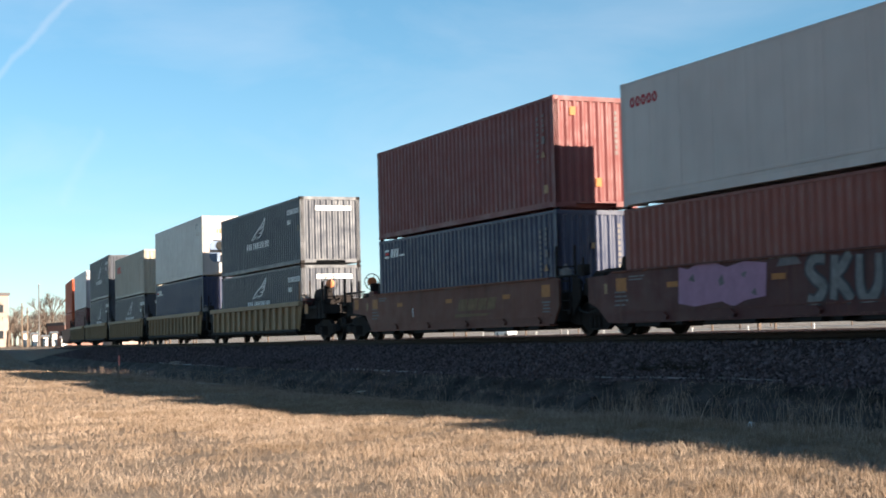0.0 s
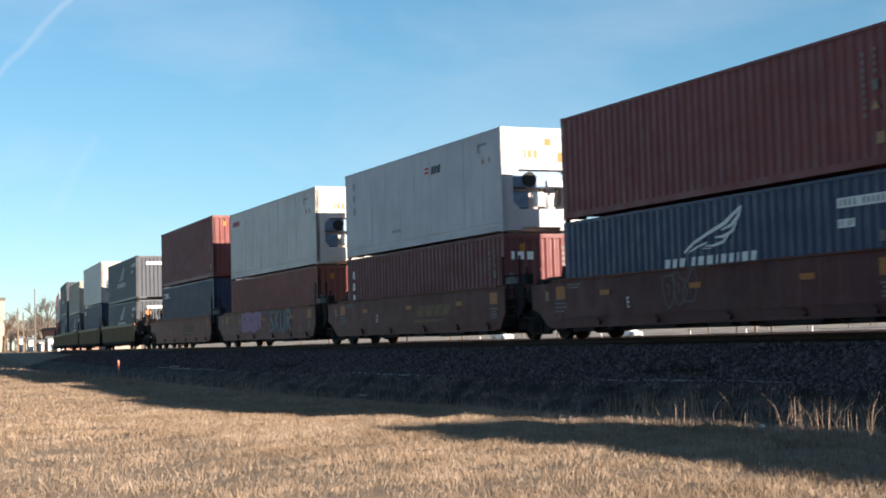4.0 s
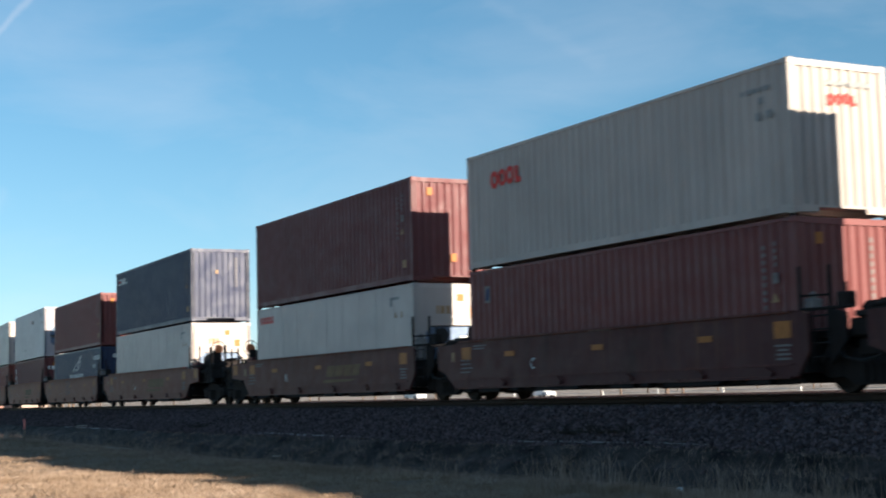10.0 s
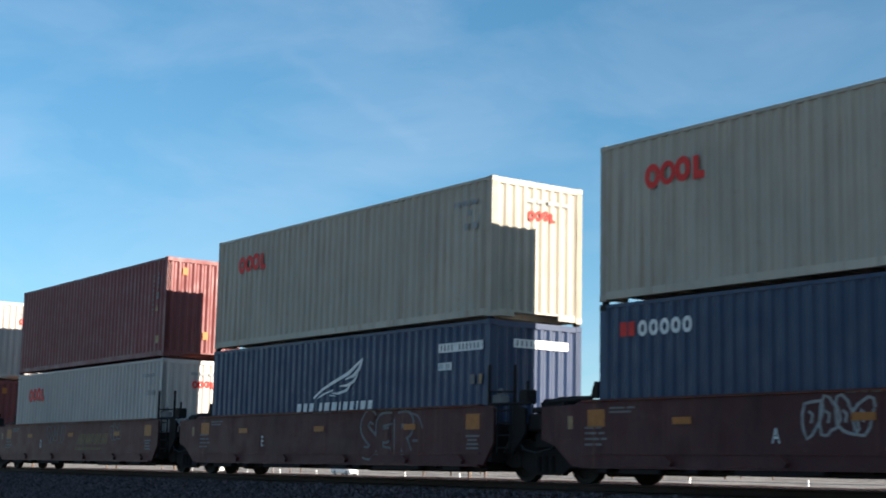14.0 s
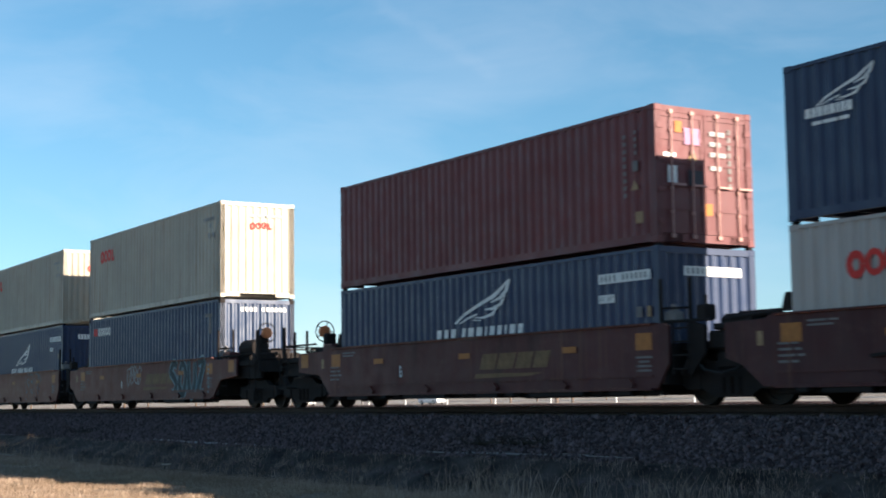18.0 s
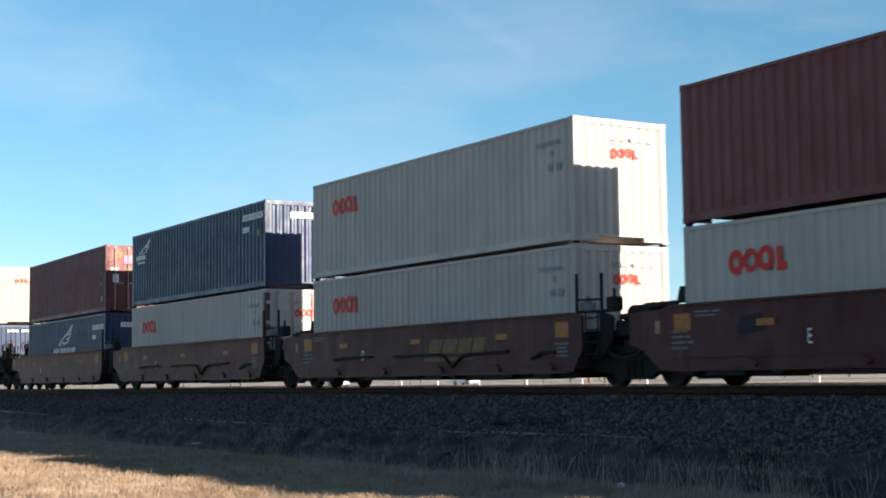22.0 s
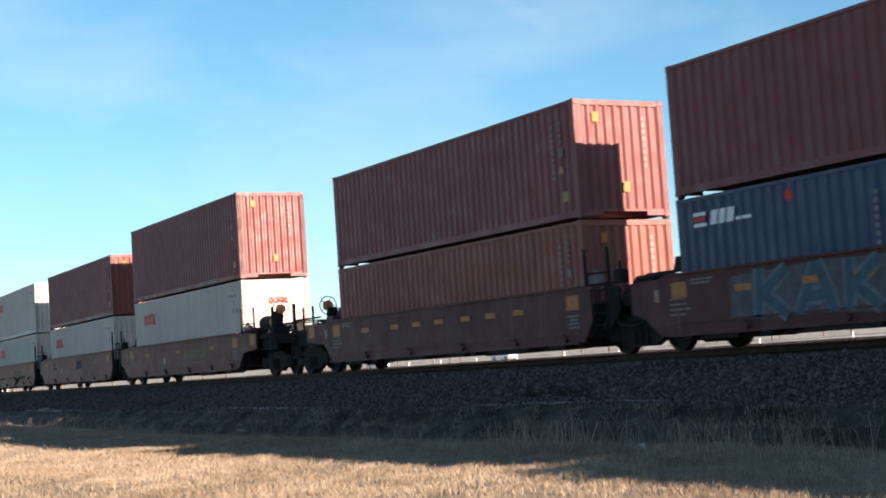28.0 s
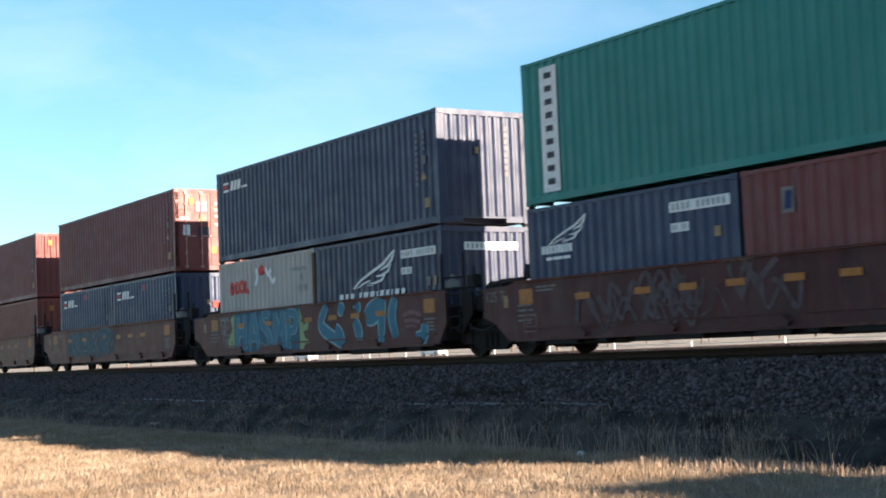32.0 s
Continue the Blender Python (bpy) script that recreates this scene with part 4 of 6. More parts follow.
def sill_parts(sill, body):
    """Flanges, and the bulges and brackets along the foot of the plate."""
    part("top_flange", cached("top_flange", lambda: Shape().box(-6.2, 6.2, -0.09, 0.12, 1.466, 1.496).mesh("top_flange")), body, sill)
    part("bottom_flange", cached("bottom_flange", lambda: Shape().box(-6.2, 6.2, -0.1, 0.16, 0.28, 0.325).mesh("bottom_flange")), body, sill)
    part("rub_strip", cached("rub_strip", lambda: Shape().box(-6.2, 6.2, -0.05, -0.031, 0.52, 0.56).mesh("rub_strip")), body, sill)
    for x in (-4.6, -2.1, 0.6, 3.0, 5.0):
        part("stiffener", cached("stiffener", lambda: Shape().prism([(-0.7, 0.4), (-0.55, 0.5), (0.55, 0.5), (0.7, 0.4), (0.65, 0.33), (-0.65, 0.33)], -0.1, -0.03).mesh("stiffener")), body, sill, m=pose(x, 0, 0))
    for x in (-5.6, -3.4, -0.8, 1.8, 4.1):
        part("bracket", cached("bracket", lambda: Shape().bevelled(-0.12, 0.12, -0.12, 0.1, 0.2, 0.279, 0.015).mesh("bracket")), STEEL_DARK, sill, m=pose(x, 0, 0))
    part("brake_pipe", cached("brake_pipe", lambda: Shape().tube((-6.3, 0.1, 0.225), (6.3, 0.1, 0.225), 0.035, 6).mesh("brake_pipe")), STEEL_DARK, sill)
    part("foot_chord", cached("foot_chord", lambda: Shape().prism([(-6.25, 0.275), (-6.05, 0.18), (-3.0, 0.17), (-2.9, 0.19), (1.9, 0.18), (2.0, 0.16), (6.05, 0.175), (6.25, 0.275)], 0.15, 0.22).mesh("foot_chord")), STEEL_DARK, sill)
    for x, w in ((-4.7, 0.5), (-1.6, 0.9), (0.9, 0.4), (3.2, 0.8), (5.3, 0.3)):
        part("foot_plate", cached(("foot_plate", w), lambda: Shape().bevelled(-w, w, -0.08, 0.12, 0.19, 0.279, 0.01).mesh("foot_plate")), STEEL_DARK, sill, m=pose(x, 0, 0))


def ledges(sill):
    """Long raised lips pressed into the plate, one dipping to the foot in a V."""
    runs = ([(-4.2, 0.74), (-3.6, 0.78), (-2.15, 0.78)], [(-1.0, 0.76), (1.1, 0.77), (1.4, 0.71), (1.7, 0.46), (2.1, 0.68), (2.4, 0.74), (4.0, 0.78)], [(4.9, 0.6), (5.3, 0.72), (5.75, 0.72)])
    for i, pts in enumerate(runs):
        def make(pts=pts):
            up = [(x, z + 0.025) for x, z in pts]
            down = [(x, z - 0.025) for x, z in reversed(pts)]
            return Shape().prism(down[::-1] + up[::-1], -0.1, -0.031).mesh("pressed_lip")
        # the dark steel colour stands in for the shadow under each lip
        part("pressed_lip", cached(("lip", i), make), STEEL_DARK, sill, "pressed lip darkened in place of its shadow")


def yellow_sill():
    s = Shape().prism([(-6.9, 1.3), (-6.5, 0.4), (6.5, 0.4), (6.9, 1.3), (6.9, 1.5), (-6.9, 1.5)], -0.01, 0.03)
    return s.mesh("side_sill")


def tank():
    return Shape().lathe([(-0.5, 0.12), (-0.46, 0.22), (-0.4, 0.25), (0.4, 0.25), (0.46, 0.22), (0.5, 0.12)], "x", 16).mesh("air_reservoir")


def end_gear(car, d, near_y):
    """Platform, brake gear, posts and coupler of a coupled car end; d: -1 front, 1 rear."""
    def P(name, s, mat, label="", m=None):
        return part(name, s, mat, car, label, m)
    def bx(x0, x1):
        return (min(d * x0, d * x1), max(d * x0, d * x1))
    P("end_platform", Shape().box(*bx(6.2, 9.2), -1.4, 1.4, 1.2, 1.32).box(*bx(6.4, 9.25), -0.35, 0.35, 0.62, 1.2).box(*bx(9.1, 9.25), -1.4, 1.4, 1.0, 1.32), STEEL_DARK)
    P("coupler", Shape().bevelled(*bx(9.2, 9.95), -0.13, 0.13, 0.62, 0.9, 0.03).bevelled(*bx(9.7, 10.0), -0.2, 0.16, 0.58, 0.94, 0.04), STEEL_DARK)
    if d > 0:
        P("air_reservoir", cached("tank", tank), STEEL_DARK, "", pose(d * 7.35, -0.75, 1.72))
        P("reservoir_cradle", Shape().box(*bx(6.95, 7.75), -1.0, -0.5, 1.32, 1.5), STEEL_DARK)
    else:
        for z in (1.64,):
            P("platform_rail", Shape().tube((d * 7.3, -1.3, z), (d * 9.1, -1.3, z), 0.025), STEEL_DARK)
        for x in (7.8, 8.5):
            P("rail_stanchion", Shape().box(*bx(x, x + 0.05), -1.32, -1.27, 1.32, 2.0), STEEL_DARK)
    gx = 8.5 if d > 0 else 7.2
    P("brake_rod", Shape().tube((d * 6.6, -0.7, 1.45), (d * 9.0, -0.7, 1.5), 0.025).tube((d * gx, -0.95, 1.4), (d * (gx + 0.5), -0.6, 1.36), 0.02), STEEL_DARK)
    P("control_valve", Shape().bevelled(*bx(7.9, 8.15), -0.3, 0.1, 1.32, 1.7, 0.04).bevelled(*bx(7.85, 8.05), 0.15, 0.45, 1.32, 1.58, 0.03), STEEL_DARK)
    P("brake_cylinder", Shape().lathe([(0, 0.14), (0.35, 0.14), (0.36, 0.04), (0.6, 0.04)], "x", 12, (0, 0, 0)), STEEL_DARK, "", pose(d * 8.0, -0.5, 1.55))
    P("gear_box", Shape().bevelled(*bx(gx - 0.1, gx + 0.12), -1.1, -0.8, 1.32, 2.05 if d > 0 else 1.92, 0.04).bevelled(*bx(gx - 0.22, gx + 0.28), -1.2, -0.65, 1.32, 1.55, 0.04), STEEL_DARK)
    w = P("brake_wheel", Shape().ring((0, 0, 0), 0.27, 0.016, 20, "x"), WHEEL_STEEL, "round steel hand brake wheel", pose(d * (gx + 0.27), -0.95, 2.1 if d > 0 else 1.98))
    s = Shape()
    for i in range(5):
        a = 2 * math.pi * i / 5
        s.tube((0, 0, 0), (0, 0.27 * math.cos(a), 0.27 * math.sin(a)), 0.012, 5)
    part("spoke", s, WHEEL_STEEL, w)
    part("hub", Shape().lathe([(-0.12, 0.1), (-0.08, 0.15), (0.04, 0.15), (0.06, 0.06)], "x", 14), ORANGE_GLOW, w, "orange brake hub")
    for x, y, z in ((9.05, -1.36, 2.15), (9.1, 1.3, 2.15)):
        P("post", Shape().box(-0.05, 0.05, -0.035, 0.035, 1.3, z), STEEL_DARK, "", pose(d * x, y, 0))
    P("handrail", Shape().tube((d * 9.1, -1.3, 1.62), (d * 9.1, 1.3, 1.62), 0.02), STEEL_DARK)
    P("end_skirt", Shape().prism([(d * 6.6, 0.84), (d * 9.15, 0.84), (d * 9.15, 1.198), (d * 6.6, 1.198)][::d], -1.3, -1.22), STEEL_DARK)
    P("cross_brace", Shape().box(*bx(6.7, 9.0), -0.2, 0.2, 0.45, 0.615), STEEL_DARK)
    P("brake_lever", Shape().pipe([(d * 7.0, -1.1, 1.34), (d * 7.3, -1.1, 1.52), (d * 8.0, -1.05, 1.56), (d * 8.3, -1.0, 1.4)], 0.03, 0.02), STEEL_DARK)
    P("ladder", ladder_mesh(), STEEL_DARK, "", pose(d * 8.9, -1.45, 0.0))
    P("step", Shape().box(*bx(8.6, 9.1), -1.5, -1.2, 0.5, 0.54), STEEL_DARK)
    P("hose", Shape().tube((d * 9.3, 0.3, 0.7), (d * 9.6, 0.35, 0.4), 0.03).tube((d * 9.6, 0.35, 0.4), (d * 9.9, 0.2, 0.45), 0.03), BLACK)
    P("equipment_box", Shape().bevelled(*bx(6.45, 6.95), -1.3, -0.75, 1.32, 1.62, 0.03), CAR_BROWN)
    P("reflector", Shape().rect(-0.2, -0.17, 0.2, 0.17), M_YELLOW, "yellow reflector plate", pose(d * 7.55, near_y - 0.037, 1.2))


def ladder_mesh():
    def make():
        s = Shape().tube((-0.2, 0, 0.5), (-0.2, 0, 1.45), 0.018).tube((0.2, 0, 0.5), (0.2, 0, 1.45), 0.018)
        for i in range(4):
            s.tube((-0.2, 0, 0.6 + 0.24 * i), (0.2, 0, 0.6 + 0.24 * i), 0.015)
        return s.mesh("ladder")
    return cached("ladder", make)


def low_gear(car, near_y):
    """The jointed end over a shared truck: floor, ladder posts, small fittings."""
    part("joint_platform", cached("joint", lambda: Shape().box(6.2, 7.7, -1.1, 1.1, 1.0, 1.12).box(6.3, 7.9, -0.4, 0.4, 0.8, 1.0).mesh("joint_platform")), STEEL_DARK, car)
    part("front_platform", cached("joint_front", lambda: Shape().box(-7.75, -6.2, -1.15, 1.15, 1.36, 1.46).box(-7.9, -6.4, -0.42, 0.42, 0.86, 1.36).mesh("front_platform")), STEEL_DARK, car)
    part("grab_post", cached("grab", lambda: Shape().tube((6.28, 0, 1.0), (6.28, 0, 2.28), 0.035, 6).tube((6.78, 0.25, 1.1), (6.78, 0.25, 2.28), 0.035, 6).tube((6.28, 0, 1.75), (6.78, 0.25, 1.75), 0.02, 6).tube((6.28, 0, 1.5), (7.5, 0.1, 1.5), 0.03, 6).mesh("grab_post")), STEEL_DARK, car, m=pose(0, near_y + 0.12, 0))
    part("ladder", ladder_mesh(), STEEL_DARK, car, m=pose(6.85, near_y + 0.05, 0.05))
    part("valve_box", cached("valve", lambda: Shape().bevelled(-0.14, 0.14, -0.12, 0.12, 0, 0.2, 0.03).lathe([(0.2, 0.08), (0.3, 0.05), (0.33, 0.02)], "z", 10).mesh("valve_box")), M_PALE, car, "pale valve box", pose(6.42, near_y + 0.3, 1.5))
    part("hose_guard", cached("guard", lambda: Shape().prism([(-6.35, 1.56), (-6.15, 1.56), (-6.15, 1.85), (-6.25, 1.85)], -0.08, 0.08).tube((-7.6, 0, 1.5), (-6.4, 0, 1.56), 0.04).tube((-7.7, 0.3, 1.6), (-6.5, 0.3, 1.6), 0.03).mesh("hose_guard")), STEEL_DARK, car, m=pose(0, near_y + 0.35, 0))


def joint(car):
    """Bearing casting, plates, braces and brake pipes of the pivot over a shared truck."""
    def P(name, make, mat=STEEL_DARK, label=""):
        part(name, cached(name, lambda: make().mesh(name)), mat, car, label)
    P("pivot_casting", lambda: Shape().bevelled(7.2, 8.25, -0.62, 0.62, 0.96, 1.345, 0.06).bevelled(7.42, 8.02, -1.12, 1.12, 0.62, 0.955, 0.05).lathe([(1.345, 0.36), (1.43, 0.34), (1.44, 0.1)], "z", 16, (7.72, 0, 0)))
    P("side_bearing", lambda: Shape().bevelled(7.3, 8.15, -1.2, -0.7, 0.97, 1.3, 0.04).bevelled(7.5, 7.95, -1.26, -0.72, 1.305, 1.42, 0.03))
    P("end_plate", lambda: Shape().prism([(6.95, 0.5), (7.35, 0.92), (7.35, 1.4), (6.95, 1.5)], -1.3, -1.24))
    P("facing_plate", lambda: Shape().prism([(8.1, 0.92), (8.5, 0.5), (8.5, 1.5), (8.1, 1.4)], -1.3, -1.24))
    for d in (-1, 1):
        part("slanted_brace", cached(("slanted_brace", d), lambda: Shape().tube((d * 0.97, -1.3, 0.55), (d * 0.42, -1.22, 1.35), 0.045, 6).mesh("slanted_brace")), STEEL_DARK, car, m=pose(7.72, 0, 0))
    P("gland_cover", lambda: Shape().bevelled(7.3, 8.14, -0.95, 0.9, 1.34, 1.6, 0.1))
    P("brake_pipe", lambda: Shape().pipe([(6.6, -0.95, 1.2), (7.1, -1.05, 1.48), (7.5, -1.1, 1.52), (7.9, -1.05, 1.46), (8.3, -1.1, 1.52), (8.8, -0.95, 1.3)], 0.035, 0.035), BLACK)
    P("air_hose", lambda: Shape().pipe([(7.0, -1.2, 0.85), (7.3, -1.28, 0.62), (7.72, -1.3, 0.55), (8.1, -1.28, 0.62), (8.45, -1.2, 0.85)], 0.028, 0.028), BLACK)
    for x in (6.61, 8.83):
        part("brake_beam", cached("brake_beam", lambda: Shape().bevelled(-0.11, 0.11, -1.0, 1.0, 0.45, 0.62, 0.03).mesh("brake_beam")), STEEL_DARK, car, m=pose(x, 0, 0))
    P("junction_box", lambda: Shape().bevelled(7.02, 7.3, -1.2, -0.95, 1.5, 1.78, 0.03).tube((7.16, -1.08, 1.76), (7.16, -1.08, 1.95), 0.03, 6))


def well_car(kind, letter="", front_end=False, rear_end=False, label="", art=()):
    car = new("well_car")
    body = CAR_YELLOW if kind == "yellow" else CAR_BROWN_B if kind == "pale" else CAR_BROWN
    tagged(car, label or "brown steel container well car with yellow reflectors", "rail car", "well cars of the train")
    ny = -1.47
    part("well_floor", cached("well_floor", lambda: floor_mesh()), STEEL_DARK, car)
    sill = None
    for y, rz in ((ny, 0), (-ny, 0)):
        if kind == "yellow":
            s = part("side_sill", cached("ysill", yellow_sill), body, car, m=pose(0, y, 0))
            if y < 0:
                part("top_chord", cached("ychord", lambda: Shape().bevelled(-6.9, 6.9, -0.14, -0.011, 1.34, 1.52, 0.02).mesh("top_chord")), body, s)
                part("bottom_chord", cached("yfoot", lambda: Shape().bevelled(-6.5, 6.5, -0.14, -0.011, 0.34, 0.47, 0.02).mesh("bottom_chord")), STEEL_DARK, s)
                for i in range(15):
                    part("rib", cached("rib", lambda: Shape().prism([(-0.05, 0.475), (0.05, 0.475), (0.11, 1.335), (-0.11, 1.335)], -0.12, -0.011).mesh("rib")), body, s, m=pose(-6.3 + i * 0.9, 0, 0))
        else:
            s = part("side_sill", cached(("sill", front_end, rear_end), lambda: brown_sill(front_end, rear_end)), body, car, m=pose(0, y, 0))
            if y < 0:
                sill_parts(s, body)
        sill = sill or s
    if kind != "yellow":
        def mark(shape, mat, name="marking", lab=""):
            return painted(sill, shape, mat, name, lab, pose(0, -0.036, 0))
        for x in (-5.85, 5.95):
            mark(Shape().rect(x - 0.23, 1.01, x + 0.23, 1.32), M_YELLOW, "reflector")
        for x in ((-3.7, 0.02, 3.74) if not art == "many" else (-4.0, -2.26, -1.06, 0.1, 1.42, 2.58, 3.8)):
            part("reflector", Shape().rect(x - 0.22, 1.03, x + 0.22, 1.15), M_YELLOW, sill, m=pose(0, -0.052, 0))
        mark(Shape().rect(-6.62, 0.98, -6.48, 1.22), M_GOLD, "reflector")
        s = Shape()
        for i in range(4):
            bars(s, -6.15, 0.98 - i * 0.1, [0.24 + 0.07 * ((i * 7) % 3), 0.16], 0.04, 0.05)
        bars(s, -5.5, 1.32, [0.4, 0.2], 0.035, 0.05)
        bars(s, -5.5, 1.25, [0.55], 0.035, 0.05)
        bars(s, -0.3, 1.44, [0.2, 0.16, 0.2, 0.12], 0.06, 0.05)
        s.rect(5.75, 0.62, 6.15, 0.66).rect(5.75, 0.7, 6.15, 0.74).rect(5.8, 0.78, 6.1, 0.82).rect(5.72, 0.86, 6.18, 0.9)
        mark(s, M_PALE)
        if letter:
            part("unit_letter", unit_text(letter, 0.36), M_WHITE, sill, "white painted letter", pose(-1.75 if rear_end else -2.76, -0.037, 0.7, 90, 0, 0) @ Matrix.Diagonal((0.7, 1, 1, 1)))
        if art == "gold" or "gold" in art:
            s = bars(Shape(), 0.58, 0.78, [0.56, 0.6, 0.54, 0.5], 0.33, 0.07, 0.14)
            s.poly([(0.38, 0.6), (2.4, 0.62), (2.85, 0.68), (0.45, 0.7)])
            mark(s, M_GOLD_FADED, "railway_marking", "faded gold marking")
    if front_end:
        end_gear(car, -1, ny)
        truck(car, -8.45)
    if rear_end:
        end_gear(car, 1, ny)
        truck(car, 8.45)
    else:
        truck(car, 7.72)
        joint(car)
    low_gear(car, ny)
    return car, sill


def floor_mesh():
    s = Shape()
    for i in range(9):
        x = -6.0 + i * 1.5
        s.box(x - 0.14, x + 0.14, -1.44, 1.44, 0.24, 0.37)
    s.box(-6.15, 6.15, -1.40, -1.2, 0.28, 0.38).box(-6.15, 6.15, 1.2, 1.40, 0.28, 0.38)
    s.box(-6.5, -6.25, -1.44, 1.44, 0.38, 1.4).box(6.25, 6.5, -1.44, 1.44, 0.38, 1.1)
    return s.mesh("well_floor")


# ---- graffiti: shapes of sprayed paint on the side plates ----
def graffiti(sill, shape, mat, label, depth=0.04):
    first, count = None, 0
    root = list(range(len(shape.v)))

    def top(i):
        while root[i] != i:
            i = root[i]
        return i
    for f in shape.f:
        for i in f[1:]:
            root[top(i)] = top(f[0])
    groups = {}
    for f in shape.f:
        groups.setdefault(top(f[0]), []).append(f)
    for fs in groups.values():
        s, idx = Shape(), {}
        for f in fs:
            for i in f:
                if i not in idx:
                    idx[i] = len(s.v)
                    s.v.append(shape.v[i])
            s.f.append([idx[i] for i in f])
        o = part("graffiti", s, mat, sill, label, pose(0, -depth - 0.0005 * count, 0))
        count, first = count + 1, first or o
    return first


STROKES = {
    "A": ([(0, 0), (0.45, 1)], [(0.5, 1), (0.9, 0)], [(0.22, 0.36), (0.7, 0.36)]),
    "E": ([(0.8, 0.95), (0.15, 0.9), (0.08, 0.5), (0.15, 0.08), (0.8, 0.05)], [(0.12, 0.5), (0.65, 0.52)]),
    "H": ([(0.1, 0), (0.1, 1)], [(0.75, 0), (0.75, 1)], [(0.12, 0.48), (0.74, 0.52)]),
    "K": ([(0.1, 0), (0.12, 1)], [(0.8, 1), (0.2, 0.5)], [(0.2, 0.52), (0.85, 0)]),
    "M": ([(0.08, 0), (0.12, 1)], [(0.14, 0.95), (0.48, 0.35)], [(0.48, 0.35), (0.82, 0.95)], [(0.84, 1), (0.9, 0)]),
    "O": ([(0.45, 1), (0.1, 0.75), (0.08, 0.3), (0.42, 0), (0.8, 0.3), (0.8, 0.75), (0.45, 1)],),
    "P": ([(0.12, 0), (0.12, 1)], [(0.12, 0.96), (0.7, 0.92), (0.8, 0.68), (0.6, 0.48), (0.15, 0.46)]),
    "R": ([(0.12, 0), (0.12, 1)], [(0.12, 0.96), (0.7, 0.92), (0.78, 0.7), (0.2, 0.5)], [(0.3, 0.5), (0.85, 0)]),
    "S": ([(0.8, 0.9), (0.4, 1), (0.1, 0.76), (0.4, 0.54), (0.78, 0.3), (0.45, 0.02), (0.08, 0.1)],),
    "U": ([(0.1, 1), (0.1, 0.3), (0.42, 0), (0.78, 0.3), (0.8, 1)],),
    "Z": ([(0.08, 0.95), (0.8, 0.98), (0.12, 0.08), (0.85, 0.04)],),
}


def rounded(pts, n=4):
    """Points of a smooth line through the given ones."""
    out = []
    for i in range(len(pts) - 1):
        p = [Vector(pts[min(max(k, 0), len(pts) - 1)]) for k in (i - 1, i, i + 1, i + 2)]
        for j in range(n):
            t = j / n
            v = 0.5 * (2 * p[1] + (p[2] - p[0]) * t + (2 * p[0] - 5 * p[1] + 4 * p[2] - p[3]) * t * t + (3 * p[1] - p[0] - 3 * p[2] + p[3]) * t ** 3)
            out.append((v.x, v.y))
    return out + [tuple(pts[-1])]


def sprayed(sill, word, x, z, w, h, wide, outline, fill, label, edge=0.09, lean=0.0, depth=0.04):
    """Hand-sprayed letters: a broad outline and a narrower filling over it."""
    r = random.Random(len(word) * 7 + int(x * 100))
    for width, mat, dep in ((wide + edge, outline, depth), (wide, fill, depth + 0.006)):
        r.seed(int(x * 100) + len(word))
        s = Shape()
        for i, ch in enumerate(word):
            for line in STROKES[ch]:
                jig = [(x + i * w + a * w * 0.92 + lean * b + r.uniform(-0.03, 0.03), z + b * h + r.uniform(-0.03, 0.03)) for a, b in line]
                pts = rounded(jig) if len(jig) > 2 else [jig[0], ((jig[0][0] + jig[1][0]) / 2 + 0.02, (jig[0][1] + jig[1][1]) / 2), jig[1]]
                n = len(pts)
                s.stroke(pts, [width * (0.78 + 0.3 * math.sin(math.pi * (k + 0.4) / n)) for k in range(n)])
        graffiti(sill, s, mat, label, dep)


def loops(x, z, k, w, seed, n):
    """A row of closed hand-drawn loops, as outlines of bubble shapes."""
    r = random.Random(seed)
    s = Shape()
    for i in range(n):
        cx, rx, rz = x + i * 0.52 * k, 0.3 * k, 0.46 * k
        pts = []
        lean = r.uniform(-0.12, 0.12)
        for j in range(13):
            a = 2 * math.pi * j / 12 + 0.4
            q = 1 + 0.16 * math.sin(3 * a + i * 1.7) + r.uniform(-0.08, 0.08)
            pts.append((cx + rx * q * math.cos(a) + lean * math.sin(a), z + rz * q * math.sin(a)))
        s.stroke(pts, w)
        s.stroke([(cx - 0.1 * k, z + 0.14 * k), (cx + 0.03 * k, z + 0.05 * k), (cx - 0.02 * k, z - 0.16 * k)], w)
    return s

# ================= track, ground =================
YC = 19.04                    # the track's middle, abeam of the camera
BEND_X, BEND_K = -37.56, 6.325e-4
BEND_END = -190.0


def track_y(x):
    """The track's middle line: straight, then bending away."""
    w = max(BEND_X - max(x, BEND_END), 0.0)
    y = YC + BEND_K * w * w
    if x < BEND_END:
        y += (BEND_END - x) * 2 * BEND_K * (BEND_X - BEND_END)
    return y


def track_pose(x):
    """A point on the track and its heading there, as the angle from the straight."""
    w = max(BEND_X - max(x, BEND_END), 0.0)
    return track_y(x), math.atan(2 * BEND_K * w)


